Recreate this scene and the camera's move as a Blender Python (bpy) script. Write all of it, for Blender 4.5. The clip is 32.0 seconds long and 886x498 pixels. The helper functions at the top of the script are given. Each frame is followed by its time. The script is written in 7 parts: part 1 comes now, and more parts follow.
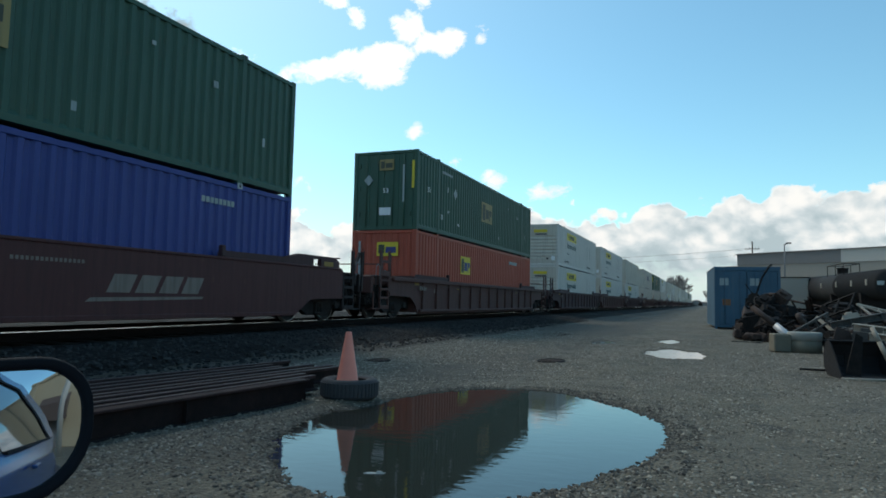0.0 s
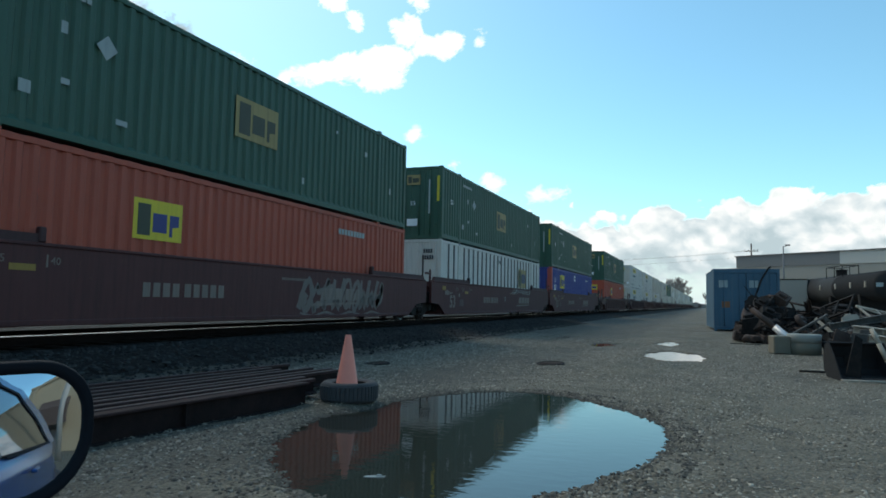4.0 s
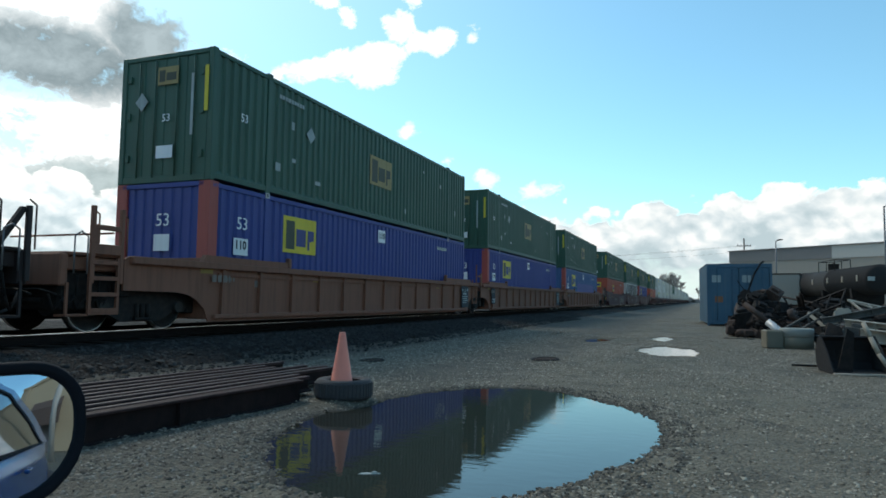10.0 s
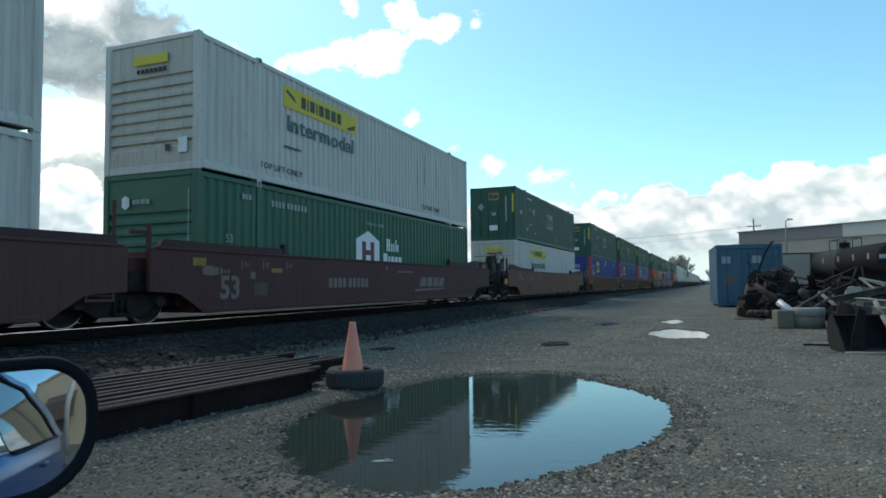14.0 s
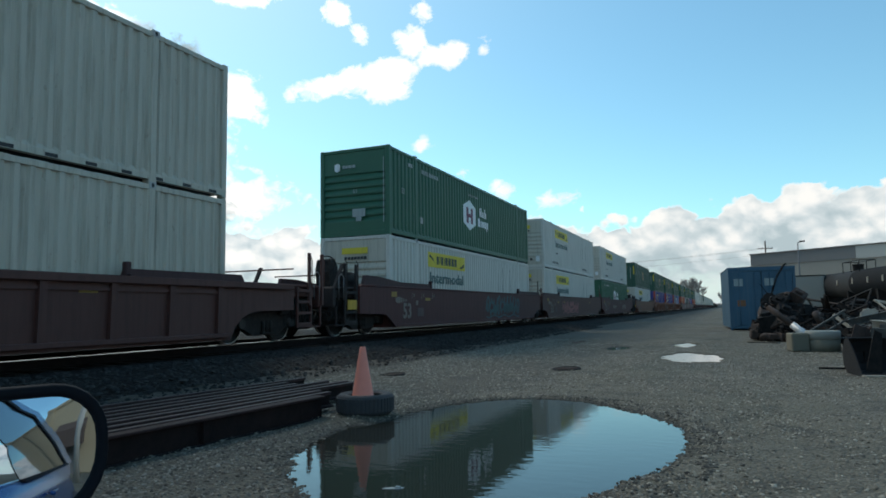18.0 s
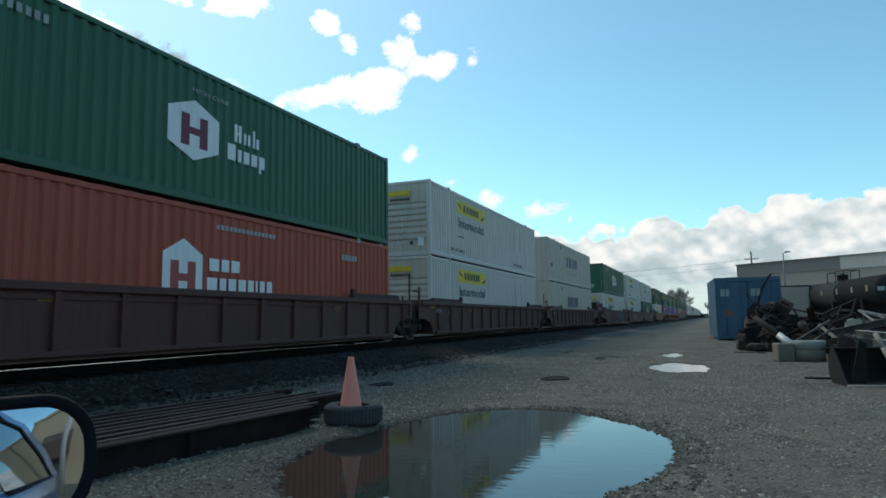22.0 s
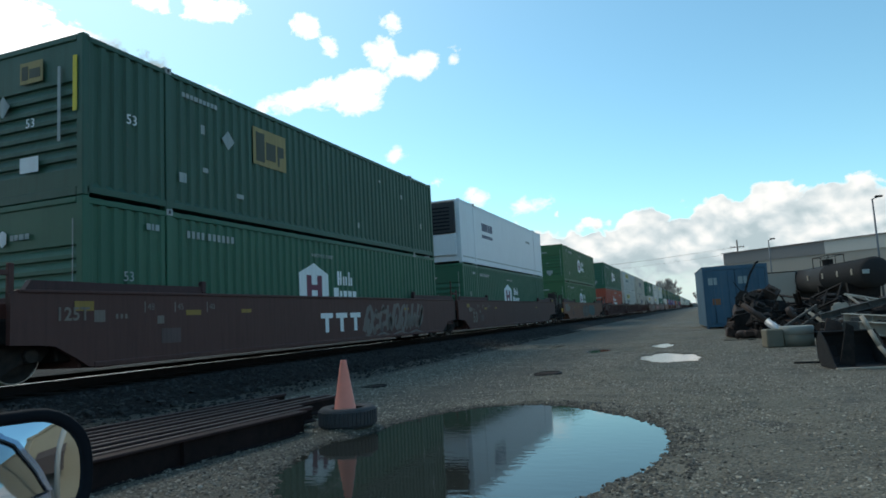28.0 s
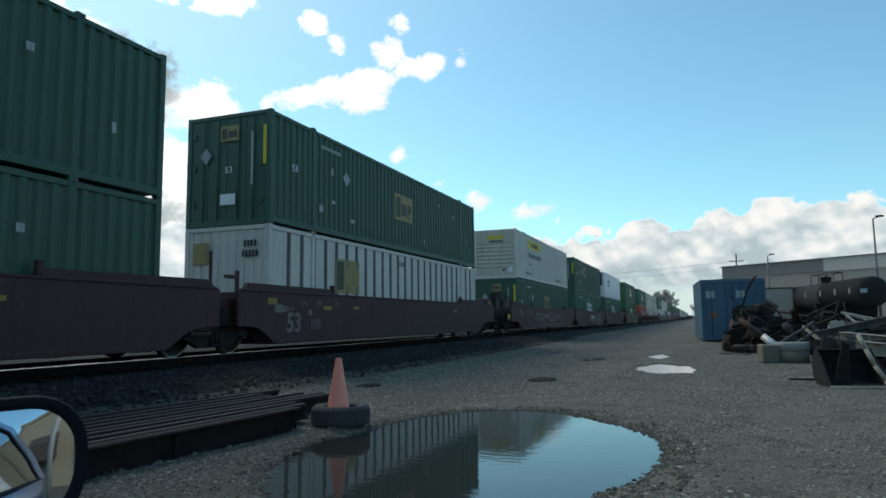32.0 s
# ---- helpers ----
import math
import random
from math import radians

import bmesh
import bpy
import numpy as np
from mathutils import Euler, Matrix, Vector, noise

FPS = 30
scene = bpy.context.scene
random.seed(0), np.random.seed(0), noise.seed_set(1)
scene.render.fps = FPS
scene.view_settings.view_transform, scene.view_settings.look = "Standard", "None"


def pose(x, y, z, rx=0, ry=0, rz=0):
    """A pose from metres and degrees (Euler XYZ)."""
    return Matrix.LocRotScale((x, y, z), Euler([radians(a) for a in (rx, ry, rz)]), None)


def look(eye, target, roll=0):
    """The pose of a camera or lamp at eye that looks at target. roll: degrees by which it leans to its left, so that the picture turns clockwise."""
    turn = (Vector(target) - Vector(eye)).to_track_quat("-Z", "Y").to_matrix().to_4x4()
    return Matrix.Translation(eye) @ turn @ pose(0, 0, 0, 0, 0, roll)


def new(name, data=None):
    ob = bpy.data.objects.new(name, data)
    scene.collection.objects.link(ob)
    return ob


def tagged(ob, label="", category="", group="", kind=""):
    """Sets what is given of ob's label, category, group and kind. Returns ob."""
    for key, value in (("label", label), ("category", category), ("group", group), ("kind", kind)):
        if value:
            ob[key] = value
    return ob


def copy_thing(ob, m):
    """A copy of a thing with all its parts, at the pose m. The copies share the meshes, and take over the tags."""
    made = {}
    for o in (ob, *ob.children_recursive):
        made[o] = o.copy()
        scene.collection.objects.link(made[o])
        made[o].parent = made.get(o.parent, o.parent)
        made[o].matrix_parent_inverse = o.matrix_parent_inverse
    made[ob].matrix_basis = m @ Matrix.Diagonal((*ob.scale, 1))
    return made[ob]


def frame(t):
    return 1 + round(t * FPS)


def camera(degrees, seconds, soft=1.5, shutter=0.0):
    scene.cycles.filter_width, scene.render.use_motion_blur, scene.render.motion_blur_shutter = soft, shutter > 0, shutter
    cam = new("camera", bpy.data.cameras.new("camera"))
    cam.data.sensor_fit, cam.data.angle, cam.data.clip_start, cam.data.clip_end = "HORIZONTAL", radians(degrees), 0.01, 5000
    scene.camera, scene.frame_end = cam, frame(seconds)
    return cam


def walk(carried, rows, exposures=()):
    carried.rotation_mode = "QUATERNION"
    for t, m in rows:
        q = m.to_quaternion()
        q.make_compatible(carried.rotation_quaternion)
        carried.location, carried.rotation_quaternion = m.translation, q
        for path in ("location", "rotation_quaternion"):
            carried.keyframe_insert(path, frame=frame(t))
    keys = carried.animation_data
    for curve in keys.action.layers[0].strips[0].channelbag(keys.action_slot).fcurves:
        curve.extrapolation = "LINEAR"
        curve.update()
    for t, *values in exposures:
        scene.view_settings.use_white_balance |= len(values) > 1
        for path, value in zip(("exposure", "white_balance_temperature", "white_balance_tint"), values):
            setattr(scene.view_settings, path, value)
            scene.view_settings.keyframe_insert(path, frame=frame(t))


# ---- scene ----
cam = camera(67.1, 32.0, soft=1.7)
# seconds, place, yaw, pitch, roll of the hand-held camera in the parked car
PATH = [
    (0, -0.005, -0.000, 1.170, 21.76, 4.28, -1.21),
    (0.5, -0.005, -0.000, 1.170, 21.73, 4.33, -1.07),
    (1, -0.007, 0.000, 1.171, 21.74, 4.37, -1.25),
    (1.5, -0.005, -0.002, 1.169, 21.71, 4.42, -1.36),
    (2, -0.006, -0.001, 1.169, 21.76, 4.43, -1.36),
    (2.5, -0.003, -0.003, 1.170, 21.76, 4.41, -1.18),
    (3, -0.006, -0.000, 1.169, 21.72, 4.45, -1.14),
    (3.5, -0.009, 0.002, 1.169, 21.73, 4.53, -1.09),
    (5.5, -0.006, -0.001, 1.169, 21.57, 4.51, -1.01),
    (6, -0.005, -0.001, 1.170, 21.52, 4.51, -1.00),
    (6.5, -0.008, 0.001, 1.170, 21.50, 4.49, -0.91),
    (7, -0.006, -0.001, 1.170, 21.46, 4.52, -1.00),
    (7.5, -0.011, 0.002, 1.170, 21.36, 4.47, -1.17),
    (8, -0.007, 0.001, 1.170, 21.38, 4.45, -1.09),
    (8.5, -0.007, 0.003, 1.170, 21.30, 4.37, -0.98),
    (9, -0.005, 0.001, 1.171, 21.29, 4.34, -0.85),
    (9.5, -0.007, 0.002, 1.170, 21.20, 4.33, -0.77),
    (10, -0.007, 0.002, 1.171, 21.21, 4.24, -0.70),
    (10.5, -0.010, 0.001, 1.168, 20.96, 4.21, -0.45),
    (11, -0.011, 0.005, 1.170, 21.01, 3.60, -1.10),
    (11.5, -0.008, 0.004, 1.169, 20.93, 2.98, -0.71),
    (12, -0.007, 0.006, 1.170, 21.06, 2.66, -0.44),
    (12.5, -0.001, 0.000, 1.170, 21.31, 2.46, -0.14),
    (13, 0.001, 0.002, 1.170, 21.63, 2.46, 0.35),
    (13.5, 0.003, -0.001, 1.170, 21.87, 2.83, 0.56),
    (14, -0.001, 0.002, 1.170, 21.99, 3.18, 0.60),
    (14.5, -0.001, 0.000, 1.170, 22.09, 3.40, 0.28),
    (16.5, -0.001, 0.004, 1.171, 22.16, 4.47, 0.85),
    (17, -0.002, -0.002, 1.171, 22.40, 4.77, 0.84),
    (17.5, 0.009, -0.003, 1.170, 22.67, 5.15, 1.12),
    (18, 0.001, 0.001, 1.171, 22.86, 5.28, 0.91),
    (18.5, 0.008, -0.002, 1.173, 22.87, 5.41, 1.66),
    (19, 0.001, 0.003, 1.171, 22.71, 5.50, 1.62),
    (19.5, 0.004, -0.003, 1.171, 22.62, 5.65, 1.57),
    (20, 0.001, -0.001, 1.172, 22.67, 5.91, 1.27),
    (20.5, 0.002, -0.001, 1.170, 22.48, 5.99, 1.64),
    (21, -0.005, 0.002, 1.171, 22.18, 6.08, 1.57),
    (21.5, -0.003, -0.002, 1.171, 22.01, 6.17, 1.25),
    (22, -0.004, -0.002, 1.171, 21.86, 6.10, 0.86),
    (22.5, -0.000, -0.003, 1.158, 21.80, 6.09, 0.99),
    (23, 0.004, 0.005, 1.177, 21.74, 5.63, 1.63),
    (23.5, 0.002, 0.009, 1.180, 21.75, 4.16, 1.05),
    (24, -0.018, -0.006, 1.170, 21.63, 3.82, 0.44),
    (24.5, -0.032, -0.008, 1.162, 21.74, 3.95, -1.00),
    (25, -0.028, -0.007, 1.163, 21.79, 4.31, -1.58),
    (25.5, 0.002, -0.001, 1.173, 21.91, 4.53, 1.36),
    (27.5, -0.006, -0.005, 1.172, 21.28, 5.62, 3.01),
    (28, -0.007, -0.004, 1.170, 21.08, 6.01, 3.07),
    (28.5, -0.011, -0.004, 1.170, 20.95, 6.31, 3.04),
    (29, -0.005, -0.003, 1.173, 20.95, 6.47, 2.57),
    (29.5, -0.008, -0.001, 1.180, 20.87, 6.46, 1.90),
    (30, 0.004, -0.006, 1.171, 20.88, 6.57, 2.18),
    (30.5, -0.003, -0.002, 1.174, 20.81, 6.52, 1.43),
    (31, -0.008, -0.003, 1.172, 20.73, 6.47, 1.17),
    (31.5, -0.013, -0.001, 1.172, 20.72, 6.32, 0.86),
    (32, -0.016, -0.003, 1.171, 20.77, 6.18, 0.76),
]
EXPOSURE = 0.12
# the camera stops down a little as the frame fills with bright cloud
METER = [(0, -0.17), (1, 0.0), (6, 0.02), (10, 0.03), (12, 0.09), (14, 0.09), (16.5, 0.06), (17, 0.03), (18, -0.16), (20, -0.15), (21, -0.16), (23, -0.15), (25, -0.02), (28, -0.08), (30, -0.24), (31, -0.40), (32, -0.2)]
walk(cam, [(t, pose(x, y, z, 90 + pitch, roll, yaw)) for t, x, y, z, yaw, pitch, roll in PATH],
     exposures=[(t, EXPOSURE + e, 6650, 9) for t, e in METER])

# ---------------------------------------------------------------- world and sun
SUN_AZ, SUN_EL = 62.0, 46.0        # degrees to the left of +y, and up


def node_math(nt, op, a, b=None, c=None, clamp=False):
    n = nt.nodes.new("ShaderNodeMath")
    n.operation, n.use_clamp = op, clamp
    for i, v in enumerate((a, b, c)):
        if v is None:
            continue
        if isinstance(v, (int, float)):
            n.inputs[i].default_value = v
        else:
            nt.links.new(v, n.inputs[i])
    return n.outputs[0]


def node_mix(nt, fac, a, b, blend="MIX"):
    n = nt.nodes.new("ShaderNodeMix")
    n.data_type, n.blend_type = "RGBA", blend
    for sock, v in ((n.inputs[0], fac), (n.inputs[6], a), (n.inputs[7], b)):
        if isinstance(v, (int, float)):
            sock.default_value = v
        elif isinstance(v, tuple):
            sock.default_value = (*v[:3], 1)
        else:
            nt.links.new(v, sock)
    return n.outputs[2]


def node_noise(nt, vec, scale, detail=4, rough=0.55, distortion=0.0):
    n = nt.nodes.new("ShaderNodeTexNoise")
    n.inputs["Scale"].default_value, n.inputs["Detail"].default_value = scale, detail
    n.inputs["Roughness"].default_value, n.inputs["Distortion"].default_value = rough, distortion
    if vec is not None:
        nt.links.new(vec, n.inputs["Vector"])
    return n.outputs["Fac"]


def node_ramp(nt, fac, *stops):
    n = nt.nodes.new("ShaderNodeValToRGB")
    while len(n.color_ramp.elements) < len(stops):
        n.color_ramp.elements.new(0.5)
    for e, (p, c) in zip(n.color_ramp.elements, stops):
        e.position, e.color = p, ((c, c, c, 1) if isinstance(c, (int, float)) else (*c, 1))
    nt.links.new(fac, n.inputs[0])
    return n.outputs[0]


def build_world():
    world = bpy.data.worlds.new("sky")
    scene.world = world
    world.use_nodes = True
    nt = world.node_tree
    nt.nodes.clear()
    out, bg = nt.nodes.new("ShaderNodeOutputWorld"), nt.nodes.new("ShaderNodeBackground")
    nt.links.new(bg.outputs[0], out.inputs[0])
    sky = nt.nodes.new("ShaderNodeTexSky")
    sky.sky_type, sky.sun_disc = "NISHITA", False
    sky.sun_elevation, sky.sun_rotation = radians(SUN_EL), radians(-SUN_AZ)
    sky.air_density, sky.dust_density, sky.ozone_density = 1.0, 0.6, 1.6
    tc = nt.nodes.new("ShaderNodeTexCoord").outputs["Generated"]
    sep = nt.nodes.new("ShaderNodeSeparateXYZ")
    nt.links.new(tc, sep.inputs[0])
    x, y, z = sep.outputs
    deg = 180 / math.pi
    az = node_math(nt, "MULTIPLY", node_math(nt, "ARCTAN2", node_math(nt, "MULTIPLY", x, -1.0), y), deg)
    el = node_math(nt, "MULTIPLY", node_math(nt, "ARCSINE", z), deg)
    # cloud texture in degrees of bearing and height
    com = nt.nodes.new("ShaderNodeCombineXYZ")
    nt.links.new(node_math(nt, "MULTIPLY", az, 0.1), com.inputs[0])
    nt.links.new(node_math(nt, "MULTIPLY", el, 0.13), com.inputs[1])
    flat = com.outputs[0]
    big = node_noise(nt, flat, 2.6, 9, 0.60, 0.3)
    fine = node_noise(nt, flat, 7.5, 7, 0.62, 0.5)

    def puffs(vec, scale):
        """Rounded heads of cloud: high in the middle of each cell."""
        v = nt.nodes.new("ShaderNodeTexVoronoi")
        v.voronoi_dimensions, v.feature = "2D", "SMOOTH_F1"
        v.inputs["Scale"].default_value, v.inputs["Smoothness"].default_value = scale, 0.25
        nt.links.new(vec, v.inputs["Vector"])
        return node_math(nt, "SUBTRACT", 0.45, v.outputs["Distance"])

    def moved(x, y, bend):
        """The texture's place, shifted and crumpled a little."""
        n = nt.nodes.new("ShaderNodeTexNoise")
        n.inputs["Scale"].default_value, n.inputs["Detail"].default_value = 4.5, 6
        nt.links.new(flat, n.inputs["Vector"])
        m = nt.nodes.new("ShaderNodeVectorMath")
        m.operation = "MULTIPLY_ADD"
        nt.links.new(n.outputs["Color"], m.inputs[0])
        m.inputs[1].default_value = (bend, bend, 0)
        nt.links.new(flat, m.inputs[2])
        p = nt.nodes.new("ShaderNodeVectorMath")
        p.operation = "ADD"
        nt.links.new(m.outputs[0], p.inputs[0])
        p.inputs[1].default_value = (x, y, 0)
        return p.outputs[0]

    def heads(x, y):
        v = moved(x, y, 0.16)
        return node_math(nt, "ADD", node_math(nt, "MULTIPLY", puffs(v, 3.0), 1.0), node_math(nt, "MULTIPLY", puffs(v, 8.5), 0.32))

    def blob(a, e, sa, se, gain, tilt=0.0):
        da = node_math(nt, "SUBTRACT", az, a)
        de = node_math(nt, "ADD", node_math(nt, "SUBTRACT", el, e), node_math(nt, "MULTIPLY", da, tilt))
        u = node_math(nt, "POWER", node_math(nt, "ABSOLUTE", node_math(nt, "DIVIDE", da, sa)), 2.0)
        v = node_math(nt, "POWER", node_math(nt, "ABSOLUTE", node_math(nt, "DIVIDE", de, se)), 2.0)
        d = node_math(nt, "SQRT", node_math(nt, "ADD", u, v))
        return node_math(nt, "MULTIPLY", node_math(nt, "SUBTRACT", 1.0, d), gain)

    def highest(items):
        top = None
        for b in items:
            v = blob(*b)
            top = v if top is None else node_math(nt, "MAXIMUM", top, v)
        return top

    # scattered fair-weather clouds, and the bright mass round the grey ones near the sun
    cover = highest([
        (30.6, 19.3, 6.6, 1.25, 1.1, 0.20), (26.3, 20.4, 2.2, 1.3, 1.1, 0.0), (27.4, 18.7, 2.4, 1.4, 0.9, 0.0), (25.3, 22.2, 1.6, 1.7, 0.9, 0.0), (23.2, 21.4, 2.6, 1.1, 0.9, 0.0), (21.2, 21.9, 1.2, 0.9, 0.8, 0.0), (19.0, 22.0, 0.9, 0.6, 0.4, 0.0),
        (31.8, 24.8, 1.4, 1.1, 0.65, 0.0), (29.9, 23.0, 0.9, 0.7, 0.5, 0.0), (39.6, 25.4, 2.6, 1.1, 0.8, 0.0), (44.3, 25.4, 1.8, 0.8, 0.7, 0.0), (24.3, 25.0, 0.9, 1.0, 0.45, 0.0),
        (24.3, 14.2, 1.0, 0.8, 0.55, 0.0), (21.0, 11.8, 0.9, 0.6, 0.45, 0.0), (17.4, 10.1, 1.4, 0.8, 0.40, 0.0), (12.8, 9.2, 2.2, 0.8, 0.42, 0.1),
        (50.5, 18.3, 9.6, 5.0, 1.5, -0.06), (47.0, 12.0, 8.0, 4.2, 1.4, 0.0), (48.0, 7.0, 11.0, 5.0, 1.4, 0.0), (41.0, 17.4, 3.6, 2.4, 0.9, 0.0), (57.0, 23.0, 6.0, 4.0, 1.1, 0.0),
        (40.0, 9.2, 5.0, 2.0, 0.8, 0.0), (70, 20, 16, 13, 1.4, 0.0), (100, 14, 22, 10, 1.0, 0.0),
    ])
    wob = node_math(nt, "MULTIPLY", node_math(nt, "SUBTRACT", big, 0.5), 1.5)
    wob = node_math(nt, "ADD", wob, node_math(nt, "MULTIPLY", node_math(nt, "SUBTRACT", fine, 0.5), 1.25))
    dens = node_math(nt, "ADD", node_math(nt, "MINIMUM", cover, 0.58), wob)
    alpha = node_ramp(nt, dens, (0.02, 0.0), (0.16, 0.45), (0.40, 1.0))
    body = node_ramp(nt, big, (0.40, (0.90, 0.95, 0.97)), (0.60, (1.0, 1.0, 1.0)))
    # heavy grey cloud in front of the sun, with bright edges, and paler grey under it
    heavy = node_math(nt, "ADD", highest([(52.0, 17.2, 9.5, 3.4, 1.4, -0.05), (45.8, 19.9, 4.3, 3.5, 1.5, 0.0), (62.0, 18.0, 8.0, 3.4, 1.0, 0.0)]), node_math(nt, "MULTIPLY", wob, 0.65))
    gloom = node_ramp(nt, node_math(nt, "ADD", node_math(nt, "MULTIPLY", big, 0.7), node_math(nt, "MULTIPLY", fine, 0.3)), (0.38, (0.165, 0.212, 0.235)), (0.64, (0.31, 0.378, 0.41)))
    body = node_mix(nt, node_ramp(nt, heavy, (0.02, 0.0), (0.24, 0.6), (0.60, 1.0)), body, gloom)
    pale = node_math(nt, "ADD", highest([(48.8, 8.3, 8.0, 2.5, 1.3, 0.04), (41.5, 7.6, 2.4, 1.0, 0.9, 0.0), (33.0, 5.0, 5.0, 1.2, 0.7, 0.0)]), node_math(nt, "MULTIPLY", wob, 0.9))
    body = node_mix(nt, node_ramp(nt, pale, (0.05, 0.0), (0.34, 0.7), (0.7, 0.95)), body, node_ramp(nt, big, (0.38, (0.29, 0.365, 0.38)), (0.62, (0.45, 0.54, 0.56))))
    # bank of cumulus along the horizon: its top line by bearing, round heads, grey hollows and bases
    line = node_ramp(nt, node_math(nt, "MULTIPLY_ADD", az, 0.01, 0.4), (0.0, .30), (0.15, .29), (0.27, .32), (0.30, .345), (0.335, .345), (0.349, .385), (0.365, .34), (0.392, .325), (0.402, .30), (0.425, .328),
                     (0.457, .312), (0.49, .265), (0.54, .30), (0.60, .25), (0.68, .22), (0.80, .30), (1.0, .40))
    under = node_math(nt, "SUBTRACT", node_math(nt, "MULTIPLY", line, 25.0), el)
    mound = heads(0, 0)
    bank = node_math(nt, "ADD", node_math(nt, "MULTIPLY", under, 0.55), node_math(nt, "ADD", node_math(nt, "MULTIPLY", mound, 1.7), node_math(nt, "MULTIPLY", node_math(nt, "SUBTRACT", fine, 0.5), 1.0)))
    bank_alpha = node_ramp(nt, bank, (0.0, 0.0), (0.10, 0.55), (0.24, 1.0))
    slope = node_math(nt, "SUBTRACT", mound, heads(0.03, -0.075))
    light = node_math(nt, "ADD", node_math(nt, "MULTIPLY", slope, 0.85), node_math(nt, "MULTIPLY", node_math(nt, "SUBTRACT", big, 0.5), 1.7))
    light = node_math(nt, "ADD", light, node_math(nt, "MULTIPLY_ADD", under, -0.085, 0.72))
    rim = node_math(nt, "SUBTRACT", 0.30, bank)
    light = node_math(nt, "ADD", light, node_math(nt, "MAXIMUM", rim, 0.0))
    bank_body = node_ramp(nt, light, (0.15, (0.46, 0.57, 0.62)), (0.46, (0.66, 0.745, 0.785)), (0.84, (0.95, 0.965, 0.96)), (0.98, (1.0, 1.0, 0.98)))
    # the bank thins into blue-grey haze just over the skyline
    bank_alpha = node_math(nt, "MULTIPLY", bank_alpha, node_ramp(nt, node_math(nt, "ADD", node_math(nt, "MULTIPLY", el, 0.16), node_math(nt, "SUBTRACT", big, 0.5)), (0.16, 0.25), (0.50, 1.0)))
    body = node_mix(nt, bank_alpha, body, bank_body)
    alpha = node_math(nt, "MAXIMUM", alpha, bank_alpha)
    # light round the veiled sun
    ray = Vector((-math.sin(radians(SUN_AZ)) * math.cos(radians(SUN_EL)), math.cos(radians(SUN_AZ)) * math.cos(radians(SUN_EL)), math.sin(radians(SUN_EL))))
    dot = nt.nodes.new("ShaderNodeVectorMath")
    dot.operation = "DOT_PRODUCT"
    nt.links.new(tc, dot.inputs[0])
    dot.inputs[1].default_value = ray
    glow = node_math(nt, "POWER", node_math(nt, "MAXIMUM", dot.outputs["Value"], 0.0), 8.0)
    gain = node_math(nt, "ADD", node_math(nt, "MULTIPLY", glow, CLOUD_GLOW), CLOUD_LEVEL)
    cloud = nt.nodes.new("ShaderNodeVectorMath")
    cloud.operation = "SCALE"
    nt.links.new(body, cloud.inputs[0])
    nt.links.new(gain, cloud.inputs["Scale"])
    clear = nt.nodes.new("ShaderNodeVectorMath")
    clear.operation = "SCALE"
    nt.links.new(sky.outputs[0], clear.inputs[0])
    clear.inputs["Scale"].default_value = SKY_LEVEL
    tint = node_mix(nt, 1.0, clear.outputs[0], (0.67, 1.0, 0.96), "MULTIPLY")
    mist = node_math(nt, "MULTIPLY", node_math(nt, "SUBTRACT", 6.0, el), 0.15, clamp=True)
    tint = node_mix(nt, mist, tint, (0.66, 0.78, 0.83))
    veil = node_math(nt, "MULTIPLY", node_math(nt, "POWER", node_math(nt, "MAXIMUM", dot.outputs["Value"], 0.0), 9.0), 0.9, clamp=True)
    haze = node_mix(nt, veil, tint, (0.72, 0.93, 1.0))
    nt.links.new(node_mix(nt, alpha, haze, cloud.outputs[0]), bg.inputs[0])
    bg.inputs[1].default_value = 1.0
    return ray


SKY_LEVEL, CLOUD_LEVEL, CLOUD_GLOW = 0.185, 1.02, 1.2
sun_way = build_world()
sun = new("sun", bpy.data.lights.new("sun", "SUN"))
sun.data.energy, sun.data.angle, sun.data.color = 1.15, radians(18), (1.0, 0.94, 0.84)
sun.matrix_basis = look((0, 0, 60), Vector((0, 0, 60)) - sun_way)

# ---------------------------------------------------------------- materials
MATS = {}


def base_material(name):
    m = bpy.data.materials.new(name)
    m.use_nodes = True
    nt = m.node_tree
    bsdf = nt.nodes["Principled BSDF"]
    co = nt.nodes.new("ShaderNodeTexCoord").outputs["Object"]
    return m, nt, bsdf, co


def scaled(nt, vec, s):
    n = nt.nodes.new("ShaderNodeMapping")
    n.inputs["Scale"].default_value = s
    nt.links.new(vec, n.inputs[0])
    return n.outputs[0]


def bumped(nt, bsdf, height, strength, dist):
    n = nt.nodes.new("ShaderNodeBump")
    n.inputs["Strength"].default_value, n.inputs["Distance"].default_value = strength, dist
    nt.links.new(height, n.inputs["Height"])
    nt.links.new(n.outputs[0], bsdf.inputs["Normal"])


